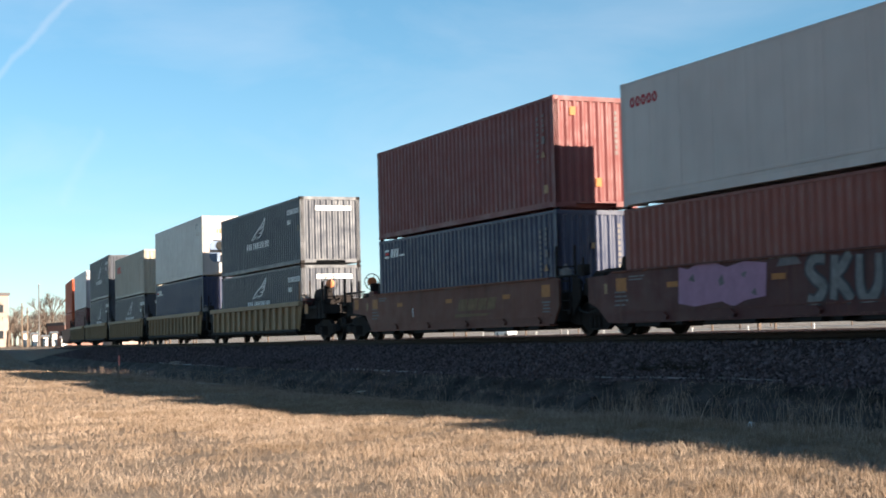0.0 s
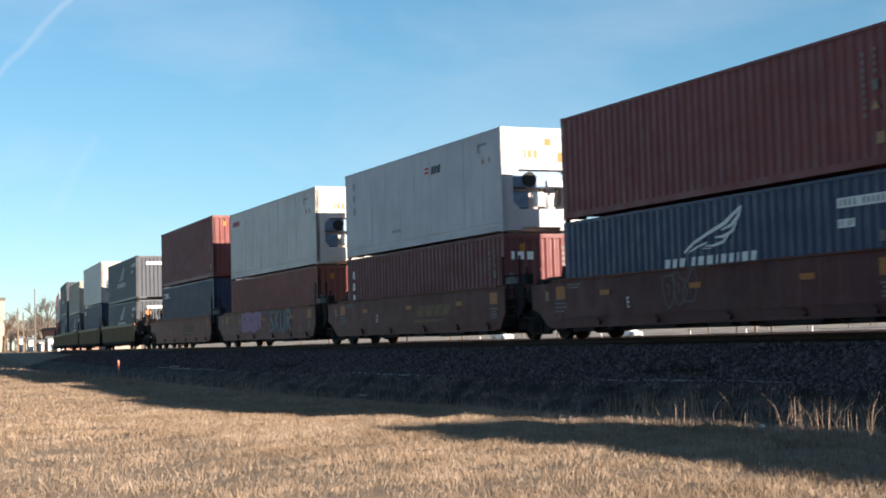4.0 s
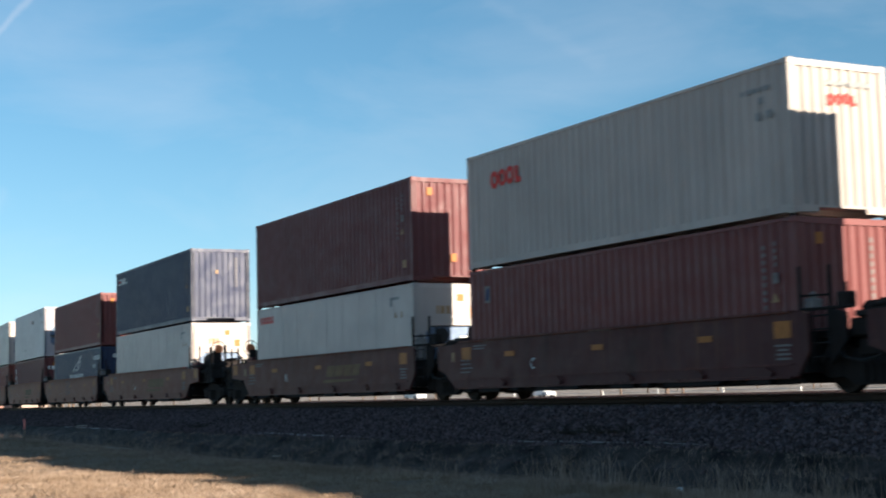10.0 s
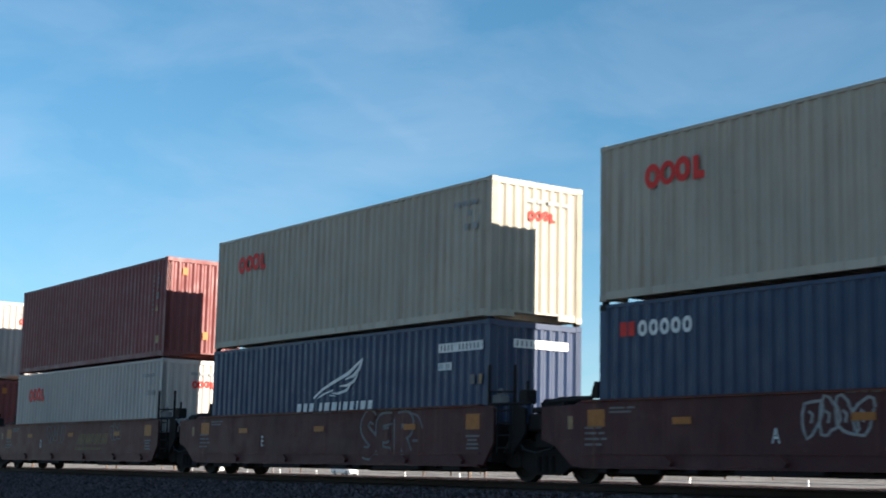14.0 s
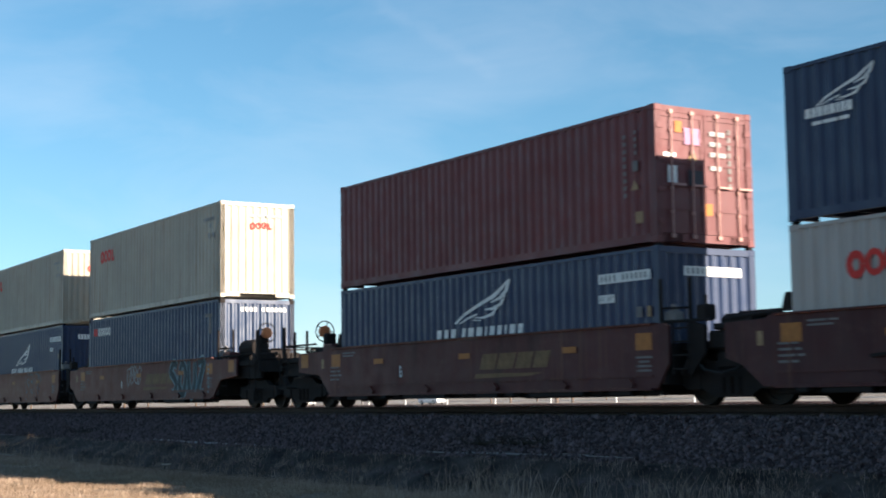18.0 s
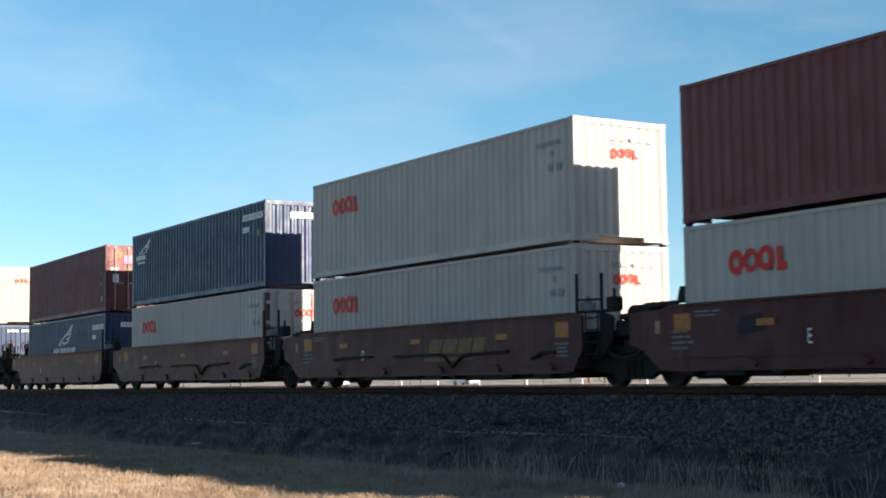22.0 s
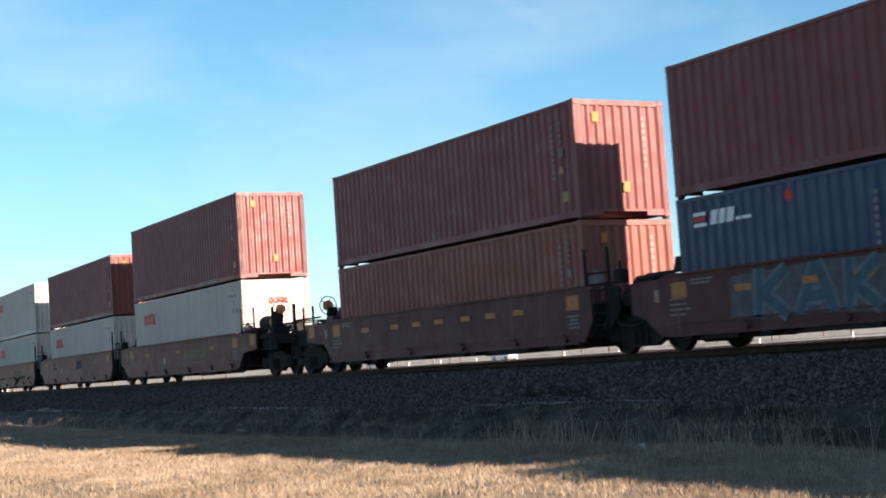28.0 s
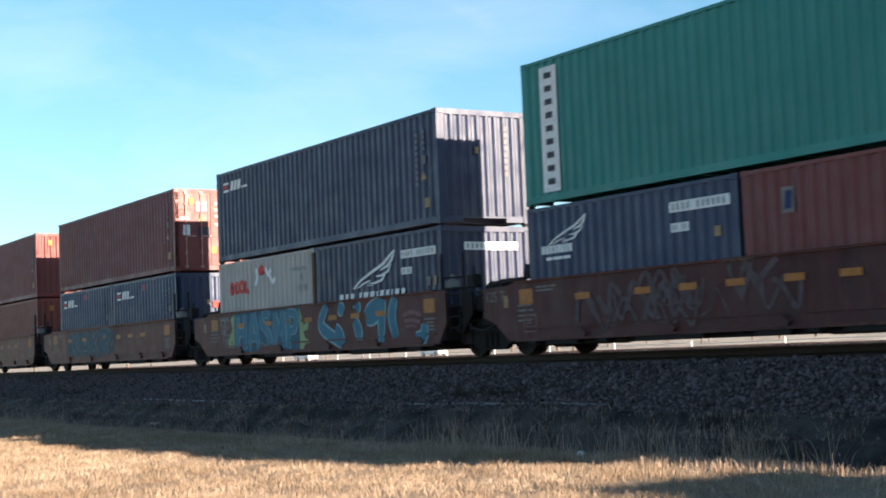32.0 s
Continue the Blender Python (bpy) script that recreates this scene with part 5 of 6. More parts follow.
PROFILE = [(-400, -0.45), (-12, -0.45), (-4.2, -0.55), (-3.2, -0.5), (-1.95, -0.20), (1.95, -0.21), (3.8, -0.73), (4.15, -0.84), (4.55, -0.9), (4.72, -1.08), (5.2, -1.16),
           (5.4, -1.38), (5.85, -1.43), (6.5, -1.34), (7.4, -1.29), (9.5, -1.3), (14, -1.33), (30, -1.38), (400, -1.45)]
PX, PZ = np.array([p[0] for p in PROFILE]), np.array([p[1] for p in PROFILE])
_g = np.random.RandomState(5)
WAVES = [(_g.uniform(0.05, 0.5), _g.uniform(0, 6.28), _g.uniform(0, 6.28), _g.uniform(0.5, 1)) for _ in range(24)]
YSX = np.arange(-900.0, 500.0, 1.0)
YSY = np.array([track_y(x) for x in YSX])


FINE = [(_g.uniform(2.2, 7.0), _g.uniform(0, 6.28), _g.uniform(0, 6.28)) for _ in range(22)]


def lumps(x, y):
    z = 0.0
    for k, a, ph in FINE:
        z = z + 0.018 / k * np.sin(k * (x * math.cos(a) + y * math.sin(a)) + ph)
    for k, a, ph, amp in WAVES:
        z = z + amp * 0.03 / (0.3 + k) * np.sin(k * 2.2 * (x * math.cos(a) + y * math.sin(a)) + ph) / 6
    return z


def ground_z(x, y):
    x, y = np.asarray(x, float), np.asarray(y, float)
    d = np.interp(x, YSX, YSY) - y
    z = np.interp(d, PX, PZ)
    rough = np.clip((np.abs(d) - 2.5) / 3, 0, 1)
    rise = np.clip((-d - 115) / 200, 0, 1) * 3.4
    mound = np.exp(-((x + 68) / 12) ** 2 - ((d - 10.0) / 3.0) ** 2) * 0.14
    dip = np.exp(-((x + 36) / 12) ** 2 - ((d - 9.5) / 4.5) ** 2) * 0.11
    flat = np.clip((-x - 78) / 90, 0, 1)
    flat = np.where(d > 1.95, flat * flat * (3 - 2 * flat), 0.0)
    berm = np.clip(0.035 - z, 0, None) * np.exp(-((d + 3.1) / 0.55) ** 4) * np.clip((x + 105) / 40, 0, 1)
    return (z + lumps(x, y) * rough + mound - dip + berm) * (1 - flat) + (np.clip((-x - 170) / 300, 0, 1) * 0.5 - 0.24 + 0.4 * lumps(x, y)) * flat + rise


def make_ground():
    near = np.unique(np.concatenate([np.arange(-100, 30, 0.5), np.arange(-260, -100, 2.0), np.arange(30, 120, 3), -260 - np.geomspace(3, 1800, 26), 120 + np.geomspace(3, 1500, 20)]))
    dist = np.unique(np.concatenate([np.arange(-5, 12, 0.22), np.arange(12, 26, 0.7), 26 + np.geomspace(1, 1500, 22), -5 - np.geomspace(0.5, 1900, 34)]))
    X, Dd = np.meshgrid(near, dist, indexing="ij")
    Y = np.interp(X, YSX, YSY) - Dd
    Z = ground_z(X, Y)
    nx, nd = X.shape
    v = np.stack([X, Y, Z], -1).reshape(-1, 3)
    idx = np.arange(nx * nd).reshape(nx, nd)
    f = np.stack([idx[:-1, :-1], idx[:-1, 1:], idx[1:, 1:], idx[1:, :-1]], -1).reshape(-1, 4)
    me = mesh_of("ground", v, f, (LAWN, MUD, BALLAST, LOT), True)
    dm = (Dd[:-1, :-1] + Dd[1:, 1:]).reshape(-1) / 2
    xm = (X[:-1, :-1] + X[1:, 1:]).reshape(-1) / 2
    wob = 0.35 * np.sin(xm * 0.9) + 0.25 * np.sin(xm * 2.3 + 1)
    mi = np.where(np.abs(dm) < np.where(xm < -105, 2.3, 4.15) + 0.3 * wob, 2, np.where((dm > 0) & (dm < 5.85 + 0.35 * wob) & (xm > -112), 1, np.where(dm < 0, 3, 0)))
    me.polygons.foreach_set("material_index", mi.astype(np.int32))
    me.polygons.foreach_set("use_smooth", np.ones(len(mi), bool))
    return tagged(new("ground", me), "dry winter lawn, muddy ditch and ballast bank", "ground", kind="structure")


make_ground()


def rail_mesh(offset, part_of):
    prof = {"foot": [(-0.07, -0.16), (0.07, -0.16), (0.07, -0.145), (0.012, -0.12), (0.012, -0.045), (0.034, -0.03), (0.034, -0.004), (-0.034, -0.004), (-0.034, -0.03), (-0.012, -0.045), (-0.012, -0.12), (-0.07, -0.145)],
            "head": [(-0.034, -0.003), (0.034, -0.003), (0.03, 0.0), (-0.03, 0.0)]}[part_of]
    xs = list(np.arange(-360, BEND_X, 3.0)) + list(np.arange(BEND_X, 320, 20.0))
    v, f, k = [], [], len(prof)
    for x in xs:
        y, a = track_pose(x)
        for o, z in prof:
            q = offset + o
            v.append((x + q * math.sin(a), y + q * math.cos(a), z))
    for i in range(len(xs) - 1):
        f += [(i * k + j, i * k + (j + 1) % k, (i + 1) * k + (j + 1) % k, (i + 1) * k + j) for j in range(k)]
    return mesh_of("rail", v, f, (RAIL_STEEL if part_of == "foot" else RAIL_HEAD,))


for off in (-0.755, 0.755):
    r = tagged(new("rail", rail_mesh(off, "foot")), "rusty steel rail with a polished running head", "rail", "rails of the track", "structure")
    h = new("rail_head", rail_mesh(off, "head"))
    h.parent = r


def scatter(n, x0, x1, d0, d1, seed, bias=1.0):
    """Random places by distance from the track's middle; bias > 1 crowds them towards x1."""
    g = np.random.RandomState(seed)
    x = x1 - (x1 - x0) * g.rand(n) ** bias
    d = d0 + (d1 - d0) * g.rand(n)
    y = np.interp(x, YSX, YSY) - d
    return x, y, d, g


def fast_mesh(name, v, tri, mat):
    """A big triangle mesh from arrays."""
    me = bpy.data.meshes.new(name)
    me.vertices.add(len(v))
    me.vertices.foreach_set("co", np.ascontiguousarray(v, np.float32).ravel())
    me.loops.add(tri.size)
    me.loops.foreach_set("vertex_index", np.ascontiguousarray(tri, np.int32).ravel())
    me.polygons.add(len(tri))
    me.polygons.foreach_set("loop_start", np.arange(0, tri.size, 3, dtype=np.int32))
    me.materials.append(mat)
    me.update(calc_edges=True)
    return me


def stones(n, x0, x1, d0, d1, size, seed, bias=1.0, sink=0.3):
    """Loose crushed stones: bent octahedra."""
    x, y, d, g = scatter(n, x0, x1, d0, d1, seed, bias)
    base = np.array([(1, 0, 0), (-1, 0, 0), (0, 1, 0), (0, -1, 0), (0, 0, 1), (0, 0, -1)], float)
    s = size * g.uniform(0.5, 1.35, (n, 1, 3))
    v = base[None] * s + g.normal(0, 0.22, (n, 6, 3)) * size
    a = g.uniform(0, 6.28, n)
    c, sn = np.cos(a)[:, None], np.sin(a)[:, None]
    vx, vy = v[..., 0] * c - v[..., 1] * sn, v[..., 0] * sn + v[..., 1] * c
    v = np.stack([vx + x[:, None], vy + y[:, None], v[..., 2] + (ground_z(x, y) + size * sink)[:, None]], -1).reshape(-1, 3)
    t = np.array([(0, 2, 4), (2, 1, 4), (1, 3, 4), (3, 0, 4), (2, 0, 5), (1, 2, 5), (3, 1, 5), (0, 3, 5)])
    tri = (np.arange(n)[:, None, None] * 6 + t[None]).reshape(-1, 3)
    return v, tri


def blades(n, x0, x1, d0, d1, h, w, seed, bias=1.0, lean=0.5, clump=0.0, keep=None):
    """Upright bent grass blades, two triangles each."""
    x, y, d, g = scatter(n, x0, x1, d0, d1, seed, bias)
    if clump:
        f = np.sin(x * 1.9 + 2 * np.sin(y * 1.3)) * np.sin(y * 2.3 + 1.7 * np.sin(x * 0.8)) + 0.6 * np.sin(x * 5.1 + y * 3.7)
        m = g.rand(n) < np.clip(0.75 + clump * f, 0.04, 1)
        x, y, d = x[m], y[m], d[m]
        n = len(x)
    z = ground_z(x, y)
    hh = h * g.uniform(0.45, 1.35, n)
    a = g.uniform(0, 6.28, n)
    ww = w * g.uniform(0.6, 1.4, n)
    la, ll = g.uniform(0, 6.28, n), hh * lean * g.rand(n)
    dx, dy = np.cos(a) * ww, np.sin(a) * ww
    p0 = np.stack([x - dx, y - dy, z - 0.01], -1)
    p1 = np.stack([x + dx, y + dy, z - 0.01], -1)
    mx, my = x + np.cos(la) * ll * 0.35, y + np.sin(la) * ll * 0.35
    p2 = np.stack([mx - dx * 0.7, my - dy * 0.7, z + hh * 0.6], -1)
    p3 = np.stack([mx + dx * 0.7, my + dy * 0.7, z + hh * 0.6], -1)
    p4 = np.stack([x + np.cos(la) * ll, y + np.sin(la) * ll, z + hh], -1)
    v = np.stack([p0, p1, p2, p3, p4], 1).reshape(-1, 3)
    t = np.array([(0, 1, 3), (0, 3, 2), (2, 3, 4)])
    tri = (np.arange(n)[:, None, None] * 5 + t[None]).reshape(-1, 3)
    return v, tri


def stuff(name, pieces, mat, label, category):
    vs, ts, n = [], [], 0
    for v, t in pieces:
        vs.append(v)
        ts.append(t + n)
        n += len(v)
    return tagged(new(name, fast_mesh(name, np.concatenate(vs), np.concatenate(ts), mat)), label, category, kind="stuff")


stuff("ballast_stones", [stones(26000, -60, 4, 1.55, 4.3, 0.036, 11, 1.3), stones(9000, -110, -30, 1.6, 4.2, 0.05, 12), stones(1500, -50, 0, 4.2, 5.5, 0.028, 13), stones(1600, -34, 3, 1.7, 4.2, 0.06, 15, 1.2), stones(7000, -50, 4, -1.3, 1.5, 0.035, 14)],
      STONES, "loose grey crushed stone along the track", "ballast")
stuff("lawn_grass", [blades(270000, -32, 1, 6.5, 13.5, 0.062, 0.0026, 21, 1.0, 2.6, 0.45), blades(45000, -32, 1, 6.5, 13.5, 0.085, 0.0024, 25, 1.0, 1.2, 1.3), blades(75000, -22, -3, 13.4, 19, 0.06, 0.0024, 24, 1.0, 2.4, 0.45), blades(170000, -75, -22, 6.5, 21, 0.075, 0.005, 22, 1.2, 2.4, 0.4), blades(30000, -75, -22, 6.5, 21, 0.1, 0.004, 26, 1.2, 1.1, 1.2), blades(40000, -150, -60, 6.6, 40, 0.12, 0.018, 23, 1.0, 0.9, 0.3)],
      BLADES, "short dry straw-coloured winter grass", "grass")
stuff("ditch_grass", [blades(2300, -44, 2, 5.75, 6.9, 0.36, 0.0034, 31, 1.0, 0.9, 2.6), blades(26000, -44, 2, 5.3, 6.6, 0.09, 0.003, 36, 1.0, 1.6, 1.2), blades(9000, -50, 2, 4.3, 5.3, 0.07, 0.0028, 37, 1.0, 1.8, 2.0), blades(2200, -90, -40, 5.8, 7.0, 0.36, 0.006, 32, 1.0, 0.6, 1.6), blades(60000, -60, 2, 5.9, 7.6, 0.12, 0.0035, 33, 1.0, 1.0, 0.5), blades(12000, -60, 2, 4.5, 5.95, 0.14, 0.002, 35, 1.0, 1.2, 1.8), blades(700, -22, -13.0, 5.5, 6.4, 0.5, 0.004, 34, 1.0, 0.9, 2.2)],
      REEDS, "tall pale dry grass along the ditch", "grass")


def blob_patch(cx, d, lx, ly, seed, n=26):
    """An uneven flat outline along the ditch."""
    r = random.Random(seed)
    ph = [r.uniform(0, 6.28) for _ in range(3)]
    pts = []
    for i in range(n):
        a = 2 * math.pi * i / n
        q = 1 + 0.16 * math.sin(2 * a + ph[0]) + 0.12 * math.sin(3 * a + ph[1]) + 0.1 * math.sin(5 * a + ph[2])
        x = cx + lx * q * math.cos(a)
        pts.append((x, track_y(x) - d + ly * q * math.sin(a)))
    return pts


for i, (cx, d, lx, ly) in enumerate(((-16, 5.6, 5.0, 0.34), (-27, 5.6, 4.5, 0.36), (-39, 5.6, 6.5, 0.4), (-55, 5.65, 6.0, 0.4), (-8, 5.6, 2.6, 0.3))):
    pts = blob_patch(cx, d, lx, ly, 40 + i)
    z = -1.375
    p = tagged(new("puddle", mesh_of("puddle", [(x, y, z) for x, y in pts], [range(len(pts))], (PUDDLE,))), "dark shallow water standing in the ditch", "puddle", "puddles in the ditch", "structure")


def lying_stick(x, d, length, turn):
    y = track_y(x) - d
    s = Shape().pipe([(i * length / 6, 0.03 * math.sin(i * 1.7), 0.02 * math.sin(i * 2.3)) for i in range(7)], 0.022, 0.008)
    ob = tagged(new("dry_branch", s.mesh("dry_branch", REED_WOOD)), "pale dry branch lying across the ditch grass", "branch")
    ob.matrix_world = pose(x, y, float(ground_z(x, y)) + 0.1, 0, 0, turn)


REED_WOOD = plain("bleached_wood", (0.34, 0.30, 0.26), 0.8)
lying_stick(-35.3, 5.4, 2.2, 24)
lying_stick(-61.5, 4.3, 3.4, 20)
lying_stick(-46, 6.9, 2.0, 12)


def survey_stake():
    x, y = -52.0, 10.9
    z = float(ground_z(x, y))
    st = tagged(new("survey_stake"), "thin pink-topped wooden survey stake in the grass", "stake")
    st.location = (x, y, z)
    part("shaft", Shape().box(-0.025, 0.025, -0.02, 0.02, -0.1, 0.62), WOOD_POLE, st)
    part("painted_top", Shape().prism([(-0.027, 0.6), (0.027, 0.6), (0.027, 0.92), (0, 0.95), (-0.027, 0.92)], -0.022, 0.022), STAKE_PINK, st, "pink painted top")


survey_stake()


def litter(x, y):
    ob = tagged(new("paper_scrap", Shape().prism([(-0.06, 0), (0.05, 0.0), (0.07, 0.05), (0.0, 0.08), (-0.05, 0.05)], -0.03, 0.03).mesh("paper_scrap", M_WHITE)), "crumpled white paper scrap in the grass", "litter")
    ob.location = (x, y, float(ground_z(x, y)) + 0.02)


litter(-16.5, 12.4)

def debris(x, d, w, seed):
    """A dark tangle of dead weed stems caught on the ballast slope."""
    r = random.Random(seed)
    s = Shape()
    for i in range(26):
        a = r.uniform(0, 6.28)
        p = Vector((r.uniform(-w, w), r.uniform(-0.15, 0.15), 0))
        q = p + Vector((math.cos(a) * r.uniform(0.1, 0.4), math.sin(a) * 0.2, r.uniform(0.02, 0.2)))
        s.pipe([p, (p + q) / 2 + Vector((0, 0, 0.05)), q], 0.012, 0.005, 4)
    s.lathe([(-w, 0.01), (-w * 0.6, 0.035), (0, 0.05), (w * 0.5, 0.03), (w, 0.01)], "x", 8, (0, 0, 0.02))
    ob = tagged(new("weed_tangle", s.mesh("weed_tangle", DEAD_WEED)), "dark tangle of dead weeds on the ballast slope", "weeds", kind="stuff")
    y = track_y(x) - d
    ob.matrix_world = pose(x, y, float(ground_z(x, y)) + 0.01, 0, 0, 12)


DEAD_WEED = plain("dead_weed_stems", (0.035, 0.028, 0.022), 0.9, 0, 6, 0.3)
debris(-23.7, 3.6, 0.55, 1)
debris(-22.6, 3.55, 0.5, 2)
debris(-46, 3.8, 0.5, 3)
debris(-11.5, 3.3, 0.35, 4)
# thin flat pale patches laid just above the ground
for i, (cx, d, lx, ly) in enumerate(((-22.5, 4.05, 3.2, 0.05), (-36, 4.1, 4.0, 0.06), (-58, 4.2, 5.0, 0.12), (-150, 8.5, 7.0, 0.6))):
    pts = blob_patch(cx, d, lx, ly, 80 + i)
    tagged(new("pale_strip", mesh_of("pale_strip", [(x, y, float(ground_z(x, y)) + 0.02) for x, y in pts], [range(len(pts))], (PALE_STRIP,))), "thin pale strip at the foot of the bank", "ice", "ice strips by the ditch", "structure")

# ================= far side and distance =================
def fence():
    f = tagged(new("yard_fence"), "low white post and rail fence beyond the track", "fence")
    post = Shape().bevelled(-0.05, 0.05, -0.05, 0.05, -0.2, 0.66, 0.015).mesh("post")
    rail = Shape().box(0, 10.4, -0.02, 0.02, 0.44, 0.485).mesh("fence_rail")
    for i in range(18):
        x = -170.5 + i * 10.4
        y = 66 + 14 * max(0, (-x - 60) / 90)
        z = float(ground_z(x, y))
        part("post", post, M_WHITE, f, m=pose(x, y, z))
        x2 = x + 10.4
        y2 = 66 + 14 * max(0, (-x2 - 60) / 90)
        part("fence_rail", rail, GALV, f, m=pose(x, y, z, 0, 0, math.degrees(math.atan2(y2 - y, x2 - x))))


fence()


def parked_car(x, y, turn, mat, label):
    c = tagged(new("parked_car"), label, "car", "cars parked beyond the track")
    c.matrix_world = pose(x, y, float(ground_z(x, y)), 0, 0, turn)
    prof = [(-2.2, 0.3), (2.2, 0.3), (2.25, 0.6), (2.1, 0.82), (1.2, 0.95), (0.55, 1.4), (-1.1, 1.45), (-1.8, 1.0), (-2.2, 0.9), (-2.28, 0.6)]
    b = part("body", Shape().prism(prof, -0.85, 0.85), mat, c)
    for y0 in (-0.856, 0.856):
        part("side_window", Shape().poly([(-1.55, 1.0), (1.0, 1.0), (0.5, 1.33), (-1.05, 1.37)]), GLASS_DARK, b, m=pose(0, y0, 0))
    for wx in (-1.4, 1.4):
        for wy in (-0.8, 0.8):
            w = part("wheel", Shape().lathe([(-0.1, 0.3), (-0.08, 0.33), (0.08, 0.33), (0.1, 0.3)], "y", 16), BLACK, c, "", pose(wx, wy, 0.33))
            part("rim", Shape().lathe([(-0.106, 0.2), (0.106, 0.2)], "y", 12), GALV, w)


parked_car(-190, 118, 8, CAR_WHITE, "white saloon car parked beyond the track")
parked_car(-88, 146, 4, CAR_WHITE, "white car parked beyond the fence")
parked_car(-205, 104, 0, CAR_WHITE, "pale car parked in the gravel lot")


def building(name, x, y, w, d, h, turn, wall, label, rows=2, cols=4, roof=0.5):
    b = tagged(new(name), label, "building")
    b.matrix_world = pose(x, y, float(ground_z(x, y)) - 0.1, 0, 0, turn)
    part("wall", Shape().box(-w / 2, w / 2, -d / 2, d / 2, 0, h), wall, b)
    part("roof", Shape().box(-w / 2 - 0.2, w / 2 + 0.2, -d / 2 - 0.2, d / 2 + 0.2, h + 0.003, h + roof), ROOF_DARK, b)
    for side, span, off in ((0, w, d / 2), (1, d, w / 2)):
        for i in range(cols):
            for j in range(rows):
                u = -span / 2 + span * (i + 0.5) / cols
                z = h * (j + 0.35) / rows
                win = part("window", Shape().box(-0.5, 0.5, -0.05, 0.05, 0, 1.3), GLASS_DARK, b, m=pose(u, -off, z) if side == 0 else pose(off, u, z, 0, 0, 90))
                part("window_sill", Shape().box(-0.58, 0.58, -0.08, 0.03, -0.1, -0.002), M_PALE, win)
                part("lintel", Shape().box(-0.58, 0.58, -0.06, 0.03, 1.302, 1.38), M_PALE, win)


building("brick_building", -263, 29.6, 10, 9, 9.0, 20, WALL_PALE, "pale two-storey building with dark windows at the edge of town", 2, 3)
building("shed", -252, 46, 9, 8, 3.6, 10, WALL_BRICK, "low brick shed among bare trees", 1, 3)
building("shed", -230, 49, 6, 5, 2.8, 5, WALL_PALE, "small pale shed beside the line", 1, 2)
def relay_cabinet(x, y, w, h):
    c = tagged(new("relay_cabinet"), "small white trackside equipment cabinet", "cabinet", "white cabinets by the line")
    c.location = (x, y, float(ground_z(x, y)))
    part("body", Shape().bevelled(-w / 2, w / 2, -0.4, 0.4, 0, h, 0.03), WALL_PALE, c)
    part("roof", Shape().prism([(-w / 2 - 0.1, h + 0.002), (w / 2 + 0.1, h + 0.002), (0, h + 0.3)], -0.6, 0.6), GALV, c)
    part("door", Shape().box(w / 2 + 0.002, w / 2 + 0.03, -0.35, 0.35, 0.15, h - 0.2), GALV, c)


for x, y, w, h in ((-236, 36.2, 1.4, 1.9), (-232, 37.2, 0.9, 1.5), (-228, 37.9, 1.1, 2.0), (-240, 35.4, 1.0, 2.2), (-226, 39.0, 0.8, 1.3)):
    relay_cabinet(x, y, w, h)


building("warehouse", -40, 190, 60, 14, 3.2, 0, WALL_PALE, "long low pale warehouse beyond the yard", 1, 12)


def bare_tree_meshes(seed, h):
    """Trunk with limbs, and a crown of many fine twigs."""
    r = random.Random(seed)
    trunk, twig = Shape(), Shape()

    def grow(p, d, length, rad, depth):
        q = p + d * length
        (trunk if depth < 3 else twig).tube(p, q, rad, 6 if depth < 2 else 3, rad * 0.68, caps=False)
        if depth >= 6:
            return
        for i in range(3 if depth < 2 else r.choice((2, 3, 3))):
            e = (d + Vector((r.uniform(-1, 1), r.uniform(-1, 1), r.uniform(-0.25, 0.7))) * (0.62 if depth else 0.5)).normalized()
            grow(p + d * length * r.uniform(0.6, 1.0), e, length * r.uniform(0.62, 0.82), rad * 0.66, depth + 1)
    grow(Vector((0, 0, 0)), Vector((r.uniform(-0.06, 0.06), r.uniform(-0.06, 0.06), 1)).normalized(), h * 0.27, h * 0.02, 0)
    return trunk.mesh("trunk"), twig.mesh("crown")


TREE_SETS = [bare_tree_meshes(60 + i, 10) for i in range(5)]


def bare_tree(x, y, h, i):
    t = tagged(new("bare_tree"), "leafless winter tree with fine brown twigs", "tree", "bare trees behind the railway")
    k = h / 10
    z = float(ground_z(x, y))
    t.matrix_world = pose(x, y, z - 0.1, 0, 0, (i * 73) % 360) @ Matrix.Diagonal((k, k, k, 1))
    for nm, me, mt in (("trunk", TREE_SETS[i % 5][0], TREE_BARK), ("crown", TREE_SETS[i % 5][1], TWIGS)):
        part(nm, me, mt, t)


for x, y, h, i in ((-174.5, 130, 15.2, 3), (-181, 135, 13.8, 1), (-168, 128, 11.5, 2)):
    bare_tree(x, y, h, i)
rt = random.Random(9)
for i in range(34):
    a = radians(79.0 + 5.2 * (i + rt.random()) / 34)
    R = rt.uniform(285, 360)
    bare_tree(-R * math.sin(a), R * math.cos(a), rt.uniform(5.5, 10), i)
for i in range(44):
    a = radians(75 + 11.5 * (i + rt.random()) / 44)
    R = rt.uniform(255, 380)
    bare_tree(-R * math.sin(a), R * math.cos(a), rt.uniform(7, 12.5), i)
for i in range(46):
    a = radians(76.5 + 8.6 * (i + rt.random()) / 46)
    R = rt.uniform(262, 330)
    bare_tree(-R * math.sin(a), R * math.cos(a), rt.uniform(5.5, 9.5), i)
